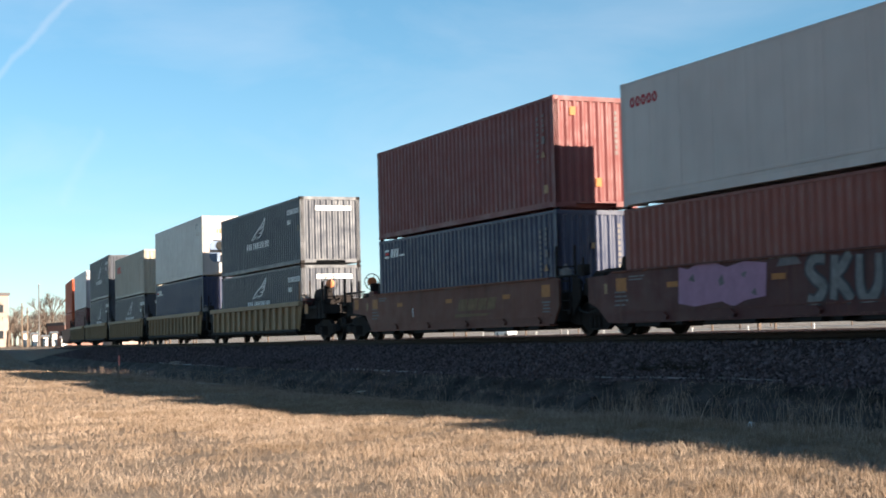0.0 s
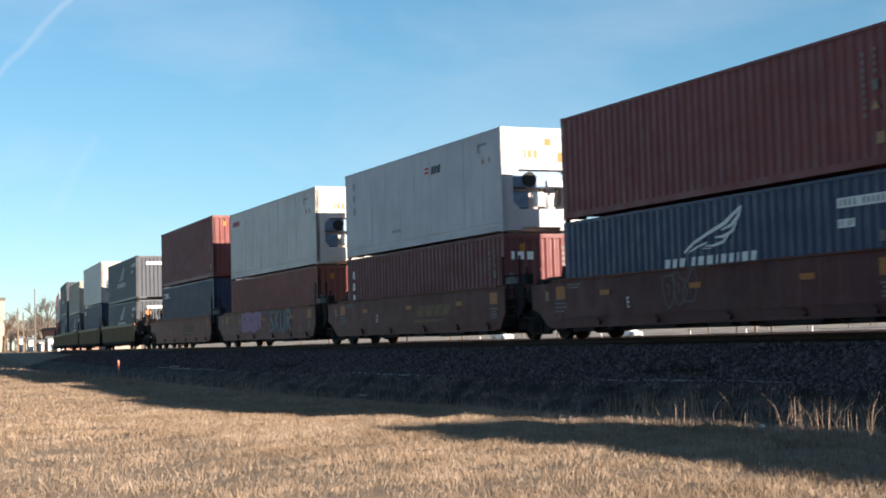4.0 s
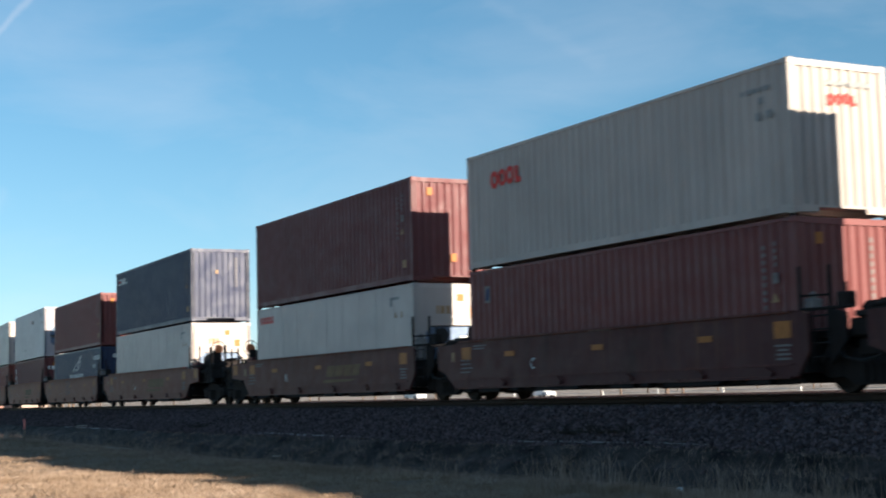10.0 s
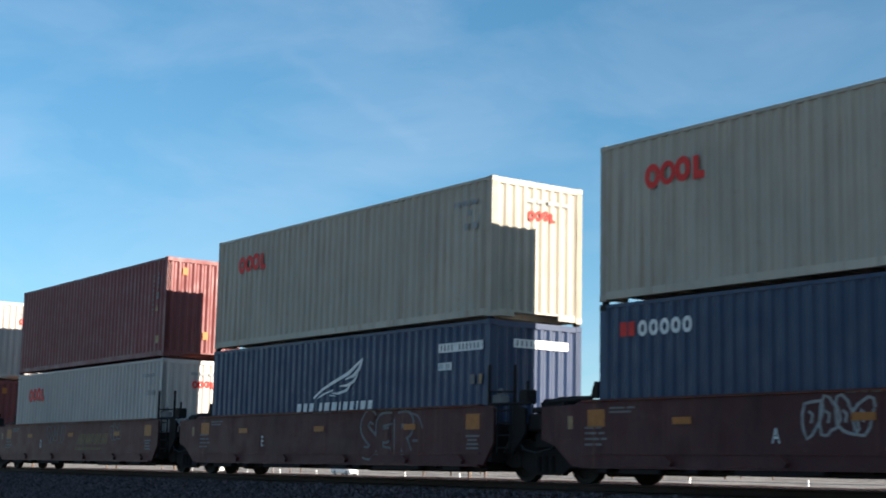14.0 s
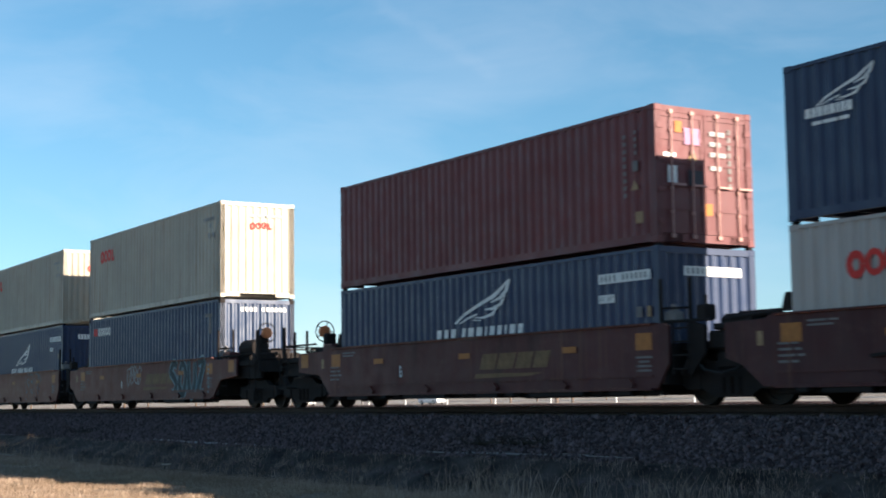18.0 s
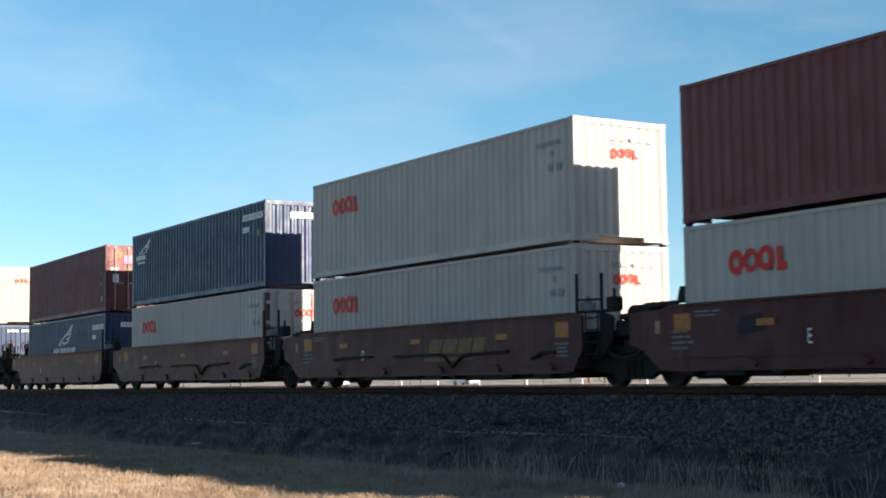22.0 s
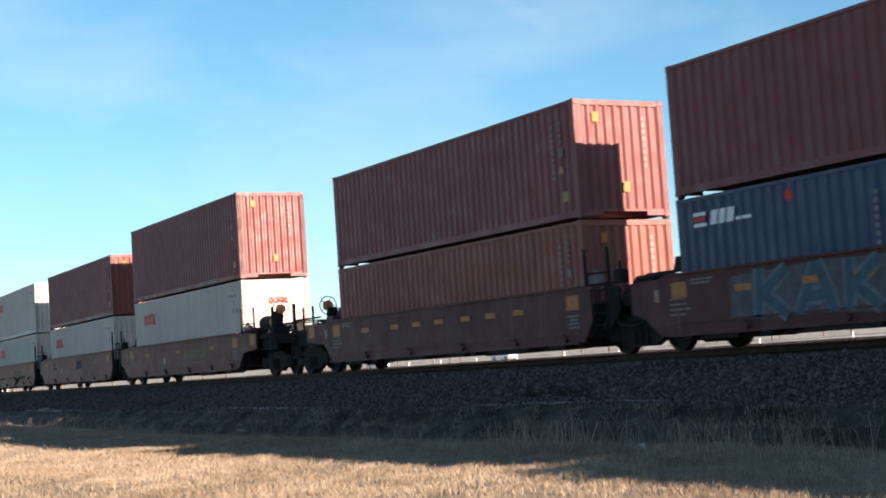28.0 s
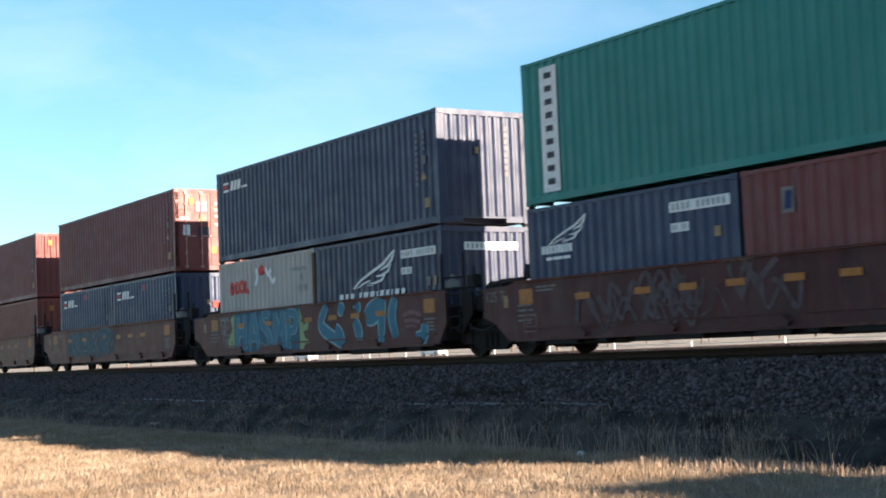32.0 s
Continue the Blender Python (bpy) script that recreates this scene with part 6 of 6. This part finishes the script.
for i in range(40):
    a = radians(28 + 46 * (i + rt.random()) / 40)
    R = rt.uniform(230, 330)
    bare_tree(-R * math.sin(a), R * math.cos(a), rt.uniform(6, 11), i)


def pole(x, y, h, r, mat, arm, label):
    p = tagged(new("utility_pole"), label, "pole", "poles beyond the track")
    p.location = (x, y, float(ground_z(x, y)))
    part("shaft", Shape().tube((0, 0, -0.3), (0, 0, h), r, 10, r * 0.65), mat, p)
    if arm:
        part("cross_arm", Shape().box(-1.1, 1.1, -0.06, 0.06, h - 0.8, h - 0.66), mat, p)
        for x0 in (-0.95, -0.4, 0.4, 0.95):
            part("insulator", Shape().lathe([(0, 0.03), (0.05, 0.05), (0.14, 0.03)], "z", 8, (x0, 0, h - 0.66)), GALV, p)
    elif arm is not None:
        part("lamp_head", Shape().bevelled(-0.35, 0.35, -0.14, 0.14, h, h + 0.14, 0.03), GALV, p)


STEEL_GREY = plain("weathered_grey_steel", (0.16, 0.15, 0.145), 0.6, 0.2)
pole(-246, 38.5, 10.2, 0.13, STEEL_GREY, False, "tall grey floodlight mast beyond the trees")
pole(-131.1, 72.9, 17.6, 0.1, STEEL_GREY, None, "slim grey mast behind the train")
pole(-238, 34.6, 7.0, 0.14, WOOD_POLE, True, "wooden utility pole with a cross arm")
pole(-225, 33.5, 6.0, 0.13, WOOD_POLE, True, "wooden utility pole with a cross arm")

# ================= the train =================
FRONTS = {-7: -142.55, -6: -127.23, -5: -111.90, -4: -96.38, -3: -80.49, -2: -64.47, -1: -44.00, 0: -28.54, 1: -13.12, 2: 2.43, 3: 17.92, 4: 37.66, 5: 53.04, 6: 68.48, 7: 83.91, 8: 99.39, 9: 119.09, 10: 134.53, 11: 149.93, 12: 165.46, 13: 180.88, 14: 200.63, 15: 216.03, 16: 231.58, 17: 247.05, 18: 262.50, 19: 282.20}
FLOOR, GAP = 0.345, 0.055
HI, LO = 2.896, 2.591
L20 = 6.058
RIDERS = []         # (thing, unit, height, shift along)


def load(k, thing, z, shift=0.0):
    RIDERS.append((thing, k, z, shift))


def stack(k, lower, upper, upper_h):
    """Lower container or pair of short ones in the well, and one on top. lower: (thing, height) or two of them."""
    if isinstance(lower, list):
        for (t, h), x in zip(lower, (-3.066, 3.066)):
            load(k, t, FLOOR, x)
        top = lower[0][1]
    else:
        load(k, lower[0], FLOOR)
        top = lower[1]
    load(k, upper, FLOOR + top + GAP)


def m_scribble(t, L, H):
    """A sticker-like smudge of red between white sprayed marks."""
    for i, (pts, w, mat) in enumerate((([(-0.55, H - 0.75), (-0.42, H - 0.5), (-0.5, H - 0.3)], 0.14, M_WHITE), ([(-0.3, H - 0.42), (-0.12, H - 0.3), (-0.02, H - 0.45)], 0.2, M_RED),
                                       ([(0.1, H - 0.32), (0.3, H - 0.5), (0.45, H - 0.36)], 0.14, M_WHITE), ([(0.36, H - 0.5), (0.55, H - 0.72), (0.72, H - 0.62)], 0.12, M_WHITE))):
        part("graffiti", Shape().stroke(rounded(pts), w), mat, t, "sprayed smudge", pose(0, -W / 2 + 0.004 - 0.003 * i, 0))


def m_end_blocks(t, L, H):
    """Three white blocks near the edge of the rear wall."""
    on_end(t, bars(Shape(), -0.98, H - 0.72, [0.1, 0.2, 0.2], 0.22, 0.09), M_WHITE, L)


def m_end_row(t, L, H):
    on_end(t, bars(Shape(), -0.55, H - 0.36, [0.09, 0.09, 0.09, 0.09, -0.08, 0.09, 0.09, 0.09, 0.09, 0.09, 0.09], 0.12, 0.05), M_WHITE, L)


def red(H=LO, mat=RED, rear="panel", L=12.19, extra=(), tone="red-brown"):
    return container(mat, "%s corrugated steel shipping container%s" % (tone, " with its doors to the rear" if rear == "door" else " with small pale markings"), L, H, rear, False, (m_column, *extra) + ((m_doorplates,) if rear == "door" else ()))


def grey(H=LO, rear="panel", L=12.19, mat=GREY, k=1.04, extra=()):
    return container(mat, "light grey corrugated shipping container with a red blocky marking", L, H, rear, False, (m_red_blobs(1.22 if L > 7 else 0.75, 0.76, k), *extra))


def navy_flag(H=LO, L=12.19, mat=NAVY_C, k=1.0):
    return container(mat, "dark navy corrugated shipping container with a small red and white flag", L, H, "panel", False, (m_flag(0.5, 0.52, k), m_column_plain) + ((m_red_disc,) if L < 7 else ()))


def m_red_disc(t, L, H):
    on_side(t, ring_of(Shape(), 0.1, H - 0.3, 0.05, 0.06, 0.1, 8), M_RED, "round_mark", "small red round mark")
    on_end(t, ring_of(Shape(), 0.1, H - 1.0, 0.055, 0.06, 0.11, 10), M_RED, L, "round_mark", "red round mark")


def navy_wing(H=LO, L=12.19, mat=NAVY_B, frac=0.37, z=1.46, k=1.0):
    return container(mat, "dark blue corrugated shipping container with a white wing marking", L, H, "panel", False, (m_wing(frac, z, k),))


def navy_small_wing(H=LO, L=12.19, mat=NAVY_B):
    return container(mat, "dark blue corrugated shipping container with a small white wing marking", L, H, "panel", False, (m_wing_small,))


def reefer(H, mat, label, marks, rear="machine"):
    return container(mat, label, 12.19, H, rear, True, (*marks, m_reefer_end))


def build_train():
    sills = {}

    def car(k, kind, letter="", fe=False, re_=False, label="", art=()):
        c, s = well_car(kind, letter, fe, re_, label, art)
        sills[k] = s
        load(k, c, 0.0)
    # the leading units, far off
    car(-7, "brown", "", False, True, "dark brown container well car", ())
    stack(-7, (container(ORANGE, "orange corrugated shipping container"), LO), container(ORANGE, "orange corrugated shipping container", H=HI), HI)
    for k in (-6, -5, -4, -3, -2):
        car(k, "yellow", "", k == -6, k == -2, "faded yellow ribbed container well car")
    stack(-6, (red(LO, RED_B), LO), reefer(HI, WHITE_B, "smooth white refrigerated container", ()), HI)
    stack(-5, (navy_wing(HI, mat=NAVY), HI), navy_wing(HI, mat=NAVY), HI)
    stack(-4, (navy_wing(LO, mat=NAVY), LO), grey(LO, mat=GREY_TAN), LO)
    stack(-3, (navy_flag(HI), HI), reefer(HI, WHITE, "smooth white refrigerated container with machinery at its end", ()), HI)
    stack(-2, (navy_wing(LO, mat=NAVY, frac=0.36), LO), navy_wing(LO, mat=NAVY, frac=0.36, z=1.3), LO)
    # first brown set
    car(-1, "pale", "B", True, False, "", "gold")
    stack(-1, (navy_flag(HI), HI), red(HI), HI)
    car(0, "brown", "C", label="brown well car with pink and silver graffiti")
    stack(0, (red(LO, RUST_RED), LO), reefer(HI, WHITE, "smooth pale grey refrigerated container with a dark red marking", (m_rings(0.4, 0.5, 0.95, M_DARKRED),)), HI)
    car(1, "brown", "D", art="gold")
    stack(1, (red(LO, RED_B, extra=(m_vertical(0.55, 0.7, 3, 0.3, M_WHITE, 0.1), m_end_blocks)), LO),
          reefer(HI, WHITE_B, "smooth blue-white refrigerated container with black markings", (m_vertical(0.75, 0.62, 3, 0.3, M_GREYTXT, 0.12), m_row(7.4, 0.8, [0.2, 0.18, 0.22], 0.24, M_BLACK, 0.06), m_row(6.95, 0.62, [0.3], 0.06, M_RED), m_row(6.95, 0.74, [0.3], 0.06, M_RED), m_row(4.2, 2.35, [0.3, 0.4], 0.1, M_GREYTXT))), HI)
    car(2, "brown", "E", art=())
    stack(2, (navy_wing(LO), LO), red(LO), LO)
    car(3, "brown", "A", False, True, "", "gold")
    stack(3, (reefer(HI, WHITE, "smooth white refrigerated container with a faint upright marking", (m_vertical(0.6, 0.75, 6, 0.16, M_GREYTXT, 0.1),)), HI), navy_flag(HI), HI)
    # second brown set
    car(4, "brown", "B", True, False, "", "gold")
    stack(4, (reefer(HI, WHITE, "smooth white refrigerated container with a dark red marking", (m_rings(0.35, 0.42, 1.0, M_RED),)), HI), red(HI, RED_B), HI)
    car(5, "brown", "C")
    stack(5, (red(HI, RED, extra=(m_plate(0.75, 0.42, 0.28, 0.42, M_PALE, M_NAVY),)), HI), grey(HI), HI)
    car(6, "brown", "D", art="gold", label="brown well car with faint silver graffiti")
    stack(6, (grey(HI), HI), red(HI), HI)
    car(7, "brown", "E", label="brown well car with pale outlined graffiti")
    stack(7, (navy_wing(HI), HI), grey(HI, mat=GREY_TAN), HI)
    car(8, "brown", "A", False, True, "brown well car with silver graffiti", "gold")
    stack(8, (container(COBALT, "blue corrugated shipping container with a white and red marking", 12.19, HI, "panel", False,
                        (m_row(0.55, 0.62, [0.18, 0.16], 0.26, M_RED), m_rings(1.0, 0.5, 1.1, M_WHITE), m_end_row, m_plate(11.0, 0.4, 0.55, 0.1, M_PALE), m_plate(11.3, 0.4, 0.16, 0.6, M_PALE))), HI), grey(HI, mat=GREY_TAN), HI)
    # third brown set
    car(9, "brown", "B", True, False, "", "gold")
    stack(9, (navy_wing(LO), LO), red(LO, RED_B, "door"), LO)
    car(10, "brown", "C")
    stack(10, (grey(LO, "door"), LO), navy_small_wing(LO), LO)
    car(11, "brown", "D", art="gold")
    stack(11, (grey(LO), LO), grey(LO), LO)
    car(12, "brown", "E", label="brown well car with faded grey graffiti")
    stack(12, (grey(LO), LO), red(LO), LO)
    car(13, "brown", "A", False, True, "", "gold")
    stack(13, (grey(HI), HI), red(HI), HI)
    # fourth set
    car(14, "brown", "", True, False, "brown well car with a row of yellow reflectors", "many")
    stack(14, (red(LO, RUST_RED), LO), red(LO), LO)
    car(15, "brown", "", label="brown well car with blue graffiti and yellow reflectors", art="many")
    stack(15, [(navy_flag(LO, L20, NAVY_B), LO), (navy_flag(LO, L20, NAVY_B), LO)], red(LO, RED, "door"), LO)
    car(16, "brown", "", label="brown well car covered in blue graffiti", art="many")
    stack(16, [(grey(LO, "panel", L20, k=0.9, extra=(m_scribble,)), LO), (navy_wing(LO, L20, NAVY_C, 0.2, 1.39, 0.95), LO)], navy_flag(LO), LO)
    car(17, "brown", "", label="brown well car with yellow reflectors and faint graffiti", art="many")
    g = container(GREEN, "bright green corrugated shipping container with a white upright panel", 12.19, HI, "panel", False, (m_plate(0.62, 0.18, 0.56, 2.5, M_WHITE), m_column))
    s = Shape()
    for i in range(9):
        z = HI - 0.45 - i * 0.265
        s.rect(-6.095 + 0.78, z + 0.03, -6.095 + 1.02, z + 0.15)
    part("panel_bars", s, M_BLACK, g, "dark bars on a white panel", pose(0, -W / 2 + 0.001, 0))
    stack(17, [(navy_small_wing(LO, L20, NAVY_B), LO), (red(LO, RED, "panel", L20, (m_plate(0.9, 0.37, 0.28, 0.42, M_PALE, M_NAVY),)), LO)], g, HI)
    # units out of view, added behind so the train's shadow runs on
    car(18, "brown", "", False, True, "brown container well car", "many")
    stack(18, (red(LO, RUST_RED), LO), navy_flag(LO), LO)
    car(19, "brown", "B", True, False, "", "gold")
    stack(19, (grey(LO), LO), red(LO), LO)

    for k in (10, 11):
        ledges(sills[k])
    # graffiti
    graffiti(sills[0], Shape().poly([(-3.5, 0.66), (-3.45, 1.45), (-3.1, 1.38), (-2.7, 1.5), (-2.1, 1.47), (-1.7, 1.36), (-1.1, 1.45), (-0.35, 1.38), (-0.42, 0.72), (-1.1, 0.66), (-1.5, 0.54), (-1.9, 0.66), (-2.9, 0.58)]), M_PINK, "dusty pink sprayed block")
    graffiti(sills[0], Shape().poly([(-3.1, 1.15), (-2.9, 1.28), (-2.85, 1.1)]).poly([(-2.0, 1.1), (-1.85, 1.22), (-1.8, 1.02), (-1.95, 0.98)]).poly([(-1.2, 1.2), (-1.1, 1.1), (-1.0, 1.25)]).poly([(-0.9, 0.8), (-0.75, 0.9), (-0.7, 0.74)]), M_FADED, "grey flecks in the pink", 0.044)
    sprayed(sills[0], "SKUR", 0.8, 0.56, 0.74, 0.84, 0.19, M_BLACK, M_SILVER_DULL, "silver sprayed letters with dark edges", 0.1, 0.06)
    graffiti(sills[0], Shape().poly([(-0.05, 1.28), (0.1, 1.46), (0.6, 1.44), (0.7, 1.3)]), M_FADED, "faded grey patch")
    graffiti(sills[6], loops(-1.9, 1.14, 0.6, 0.028, 3, 5), M_SILVER_DULL, "thin silver scribble")
    graffiti(sills[6], loops(3.35, 1.14, 0.5, 0.028, 4, 3), M_SILVER_DULL, "thin silver scribble")
    sprayed(sills[7], "SER", 1.9, 0.5, 0.66, 0.82, 0.24, M_SILVER_DULL, CAR_BROWN, "pale outlined bubble letters", 0.11)
    graffiti(sills[7], Shape().stroke([(3.85, 0.8), (4.05, 0.8)], 0.06).stroke(rounded([(3.75, 1.38), (4.05, 1.3), (4.22, 1.05)]), 0.05), M_FADED, "pale sprayed flicks")
    graffiti(sills[8], loops(-0.95, 1.1, 0.62, 0.05, 6, 4), M_SILVER, "silver bubble shapes")
    sprayed(sills[8], "SOUZ", 2.85, 0.42, 0.72, 1.0, 0.2, M_TEAL_GREY, M_DARK_TEAL, "pale blue outlined bubble letters", 0.13)
    for k in range(7):
        z = 0.5 + 0.13 * k
        graffiti(sills[8], ring_of(Shape(), 5.86 + 0.04 * (k % 2), z, 0.03, 0.03, 0.05, 8), M_TEAL_GREY, "pale blue dot")
    sprayed(sills[12], "USU", 1.5, 0.42, 0.8, 0.95, 0.16, M_FADED, CAR_BROWN, "faded grey scribbled letters", 0.08)
    graffiti(sills[12], Shape().poly([(-4.4, 0.9), (-4.3, 1.2), (-3.8, 1.25), (-3.7, 0.95)]).poly([(0.2, 0.8), (0.3, 1.2), (1.2, 1.25), (1.3, 0.9)]), M_NAVY_SMEAR, "dark blue smeared patch", 0.038)
    r = random.Random(17)
    for k in range(26):
        x, z = r.uniform(-4.4, 1.2), r.uniform(0.55, 1.2)
        pts = [(x + 0.22 * q + r.uniform(-0.1, 0.1), z + 0.3 * math.sin(q * 2.1 + k)) for q in range(4)]
        graffiti(sills[17], Shape().stroke(rounded([(a, min(max(b, 0.42), 1.42)) for a, b in pts]), r.uniform(0.03, 0.13)), M_SMUDGE, "faded grey scribble", 0.038 + 0.0004 * k)
    graffiti(sills[2], loops(-1.0, 1.05, 0.8, 0.04, 12, 3), M_FADED, "faint grey scribble")
    # blue pieces on the fourth set
    graffiti(sills[15], Shape().poly([(-4.4, 0.55), (-4.35, 1.3), (-2.0, 1.4), (0.3, 1.36), (1.15, 1.3), (0.9, 0.6), (-0.4, 0.44), (-2.6, 0.5)]), M_BLUE_HAZE, "faded blue-grey sprayed field")
    sprayed(sills[15], "KAKR", -3.75, 0.5, 1.1, 0.86, 0.18, M_BLUE_PALE, M_TEAL_FADED, "faded blue sprayed letters", 0.12, 0.06, 0.044)
    graffiti(sills[15], loops(0.45, 1.12, 0.6, 0.05, 10, 2), M_BLUE_PALE, "pale scribble", 0.056)
    # lime flaps, blue block, letters
    graffiti(sills[16], Shape().poly([(-5.0, 0.36), (-4.46, 0.36), (-4.44, 1.42), (-4.72, 1.3), (-4.6, 1.0), (-4.9, 0.7)]).poly([(-0.42, 0.36), (0.2, 0.36), (0.12, 0.55), (-0.12, 0.66), (-0.2, 0.8), (0.05, 0.85), (0.12, 1.05), (-0.2, 0.98), (-0.3, 1.25), (-0.42, 1.42)]), M_LIME, "pale lime sprayed flap")
    graffiti(sills[16], ring_of(ring_of(ring_of(Shape(), -0.28, 1.08, 0.02, 0.02, 0.05, 8), -0.05, 0.46, 0.02, 0.02, 0.05, 8), -4.62, 0.62, 0.02, 0.02, 0.05, 8), M_DARK_TEAL, "dark dot", 0.046)
    graffiti(sills[16], Shape().poly([(-4.48, 0.36), (-4.46, 1.43), (-2.6, 1.45), (-0.36, 1.43), (-0.46, 0.36)]), M_TEAL_DARK, "dark blue sprayed block")
    sprayed(sills[16], "HASMP", -4.32, 0.4, 0.79, 0.98, 0.2, M_TEAL_PALE, M_TEAL, "blue block letters with pale edges", 0.05, 0.0, 0.045)
    graffiti(sills[16], loops(-5.25, 1.12, 0.45, 0.035, 33, 2), M_SILVER, "small silver scribble")
    graffiti(sills[16], loops(-5.1, 0.7, 0.4, 0.03, 34, 2), M_SILVER, "small silver scribble")
    # big rounded strokes: outline below, filling above
    big = ([(1.12, 1.4), (0.78, 1.0), (0.98, 0.78), (1.45, 0.6), (1.86, 0.42)], [(1.9, 0.42), (1.78, 0.66), (1.56, 0.84)], [(1.72, 1.34), (1.98, 1.2)], [(2.66, 1.36), (2.64, 1.22)], [(2.55, 0.98), (2.72, 0.72), (2.72, 0.46)],
           [(3.85, 1.36), (3.4, 1.24), (3.1, 1.06)], [(3.12, 0.96), (3.45, 1.0), (3.8, 1.12)], [(3.95, 1.4), (3.85, 1.0), (3.8, 0.42)], [(4.5, 1.42), (4.32, 1.0), (4.48, 0.5)], [(5.75, 0.78), (5.68, 0.5), (5.35, 0.48)])
    for w, m, dep in ((0.36, M_TEAL_PALE, 0.04), (0.27, M_TEAL, 0.047)):
        s = Shape()
        for pts in big:
            q = rounded(pts) if len(pts) > 2 else rounded([pts[0], ((pts[0][0] + pts[1][0]) / 2 + 0.03, (pts[0][1] + pts[1][1]) / 2), pts[1]])
            s.stroke(q, [w * (0.62 + 0.42 * math.sin(math.pi * (k + 0.5) / len(q))) for k in range(len(q))])
        graffiti(sills[16], s, m, "bold blue sprayed strokes with pale edges", dep)
    graffiti(sills[16], Shape().stroke(rounded([(4.8, 1.0), (5.2, 1.06), (5.6, 0.98)]), 0.1).stroke(rounded([(4.85, 0.86), (5.2, 0.88), (5.55, 0.82)]), 0.09).stroke(rounded([(4.9, 0.74), (5.2, 0.76), (5.4, 0.72)]), 0.07), M_PINK_FADED, "faded sprayed patch")
    graffiti(sills[17], Shape().rect(-5.97, 0.46, -5.93, 0.82).rect(-5.55, 0.46, -5.51, 0.82).rect(-5.93, 0.46, -5.55, 0.49).rect(-5.93, 0.79, -5.55, 0.82).rect(-5.87, 0.7, -5.62, 0.74).rect(-5.84, 0.62, -5.66, 0.66).rect(-5.87, 0.54, -5.6, 0.58), M_PINK_FADED, "faded pink stencilled frame")
    for x in (3.9, 5.2):
        graffiti(sills[17], Shape().rect(x - 0.14, 0.78, x + 0.14, 0.9), M_FADED, "faded patch")
    part("stencil", unit_text("125 T", 0.3), M_PALE, sills[17], "pale stencilled lettering", pose(-7.3, -0.037, 1.12, 90, 0, 0))


build_train()


# sleepers: separate near the camera, shared mesh
def sleepers():
    me = Shape().bevelled(-0.115, 0.115, -1.3, 1.3, -0.33, -0.155, 0.012).mesh("sleeper", TIMBER)
    bed = tagged(new("track_sleepers"), "weathered timber sleepers under the rails", "sleepers", kind="structure")
    x = -118.0
    while x < 14:
        y, a = track_pose(x)
        part("sleeper", me, TIMBER, bed, m=pose(x, y, 0, 0, 0, -math.degrees(a)))
        x += 0.54


sleepers()


# ================= movement =================
def run_at(t):
    return float(np.interp(t, [r[0] for r in ROWS], [r[7] for r in ROWS]))


def unit_pose(k, s, z, shift):
    """A unit rides with its two ends on the track's line."""
    c = FRONTS[k] + 6.095 - s
    xa, xb = c - 7.0, c + 7.0
    ya, yb = track_y(xa), track_y(xb)
    turn = math.atan2(yb - ya, xb - xa)
    m = Matrix.Translation((c, (ya + yb) / 2, 0)) @ Matrix.Rotation(turn, 4, "Z")
    return m @ Matrix.Translation((shift, 0, z))


def motions():
    for thing, k, z, shift in RIDERS:
        walk(thing, [(r[0], unit_pose(k, r[7], z, shift)) for r in ROWS])
    # wheelsets: one turning action shared by all
    first = ROLLING[0]
    n = 460
    walk(first, [(32.0 * i / n, pose(0, 0, 0, 0, -math.degrees(run_at(32.0 * i / n) / 0.42) % 360, 0)) for i in range(n + 1)])
    for w in ROLLING[1:]:
        w.rotation_mode = "QUATERNION"
        w.animation_data_create()
        w.animation_data.action = first.animation_data.action
        w.animation_data.action_slot = first.animation_data.action_slot


motions()
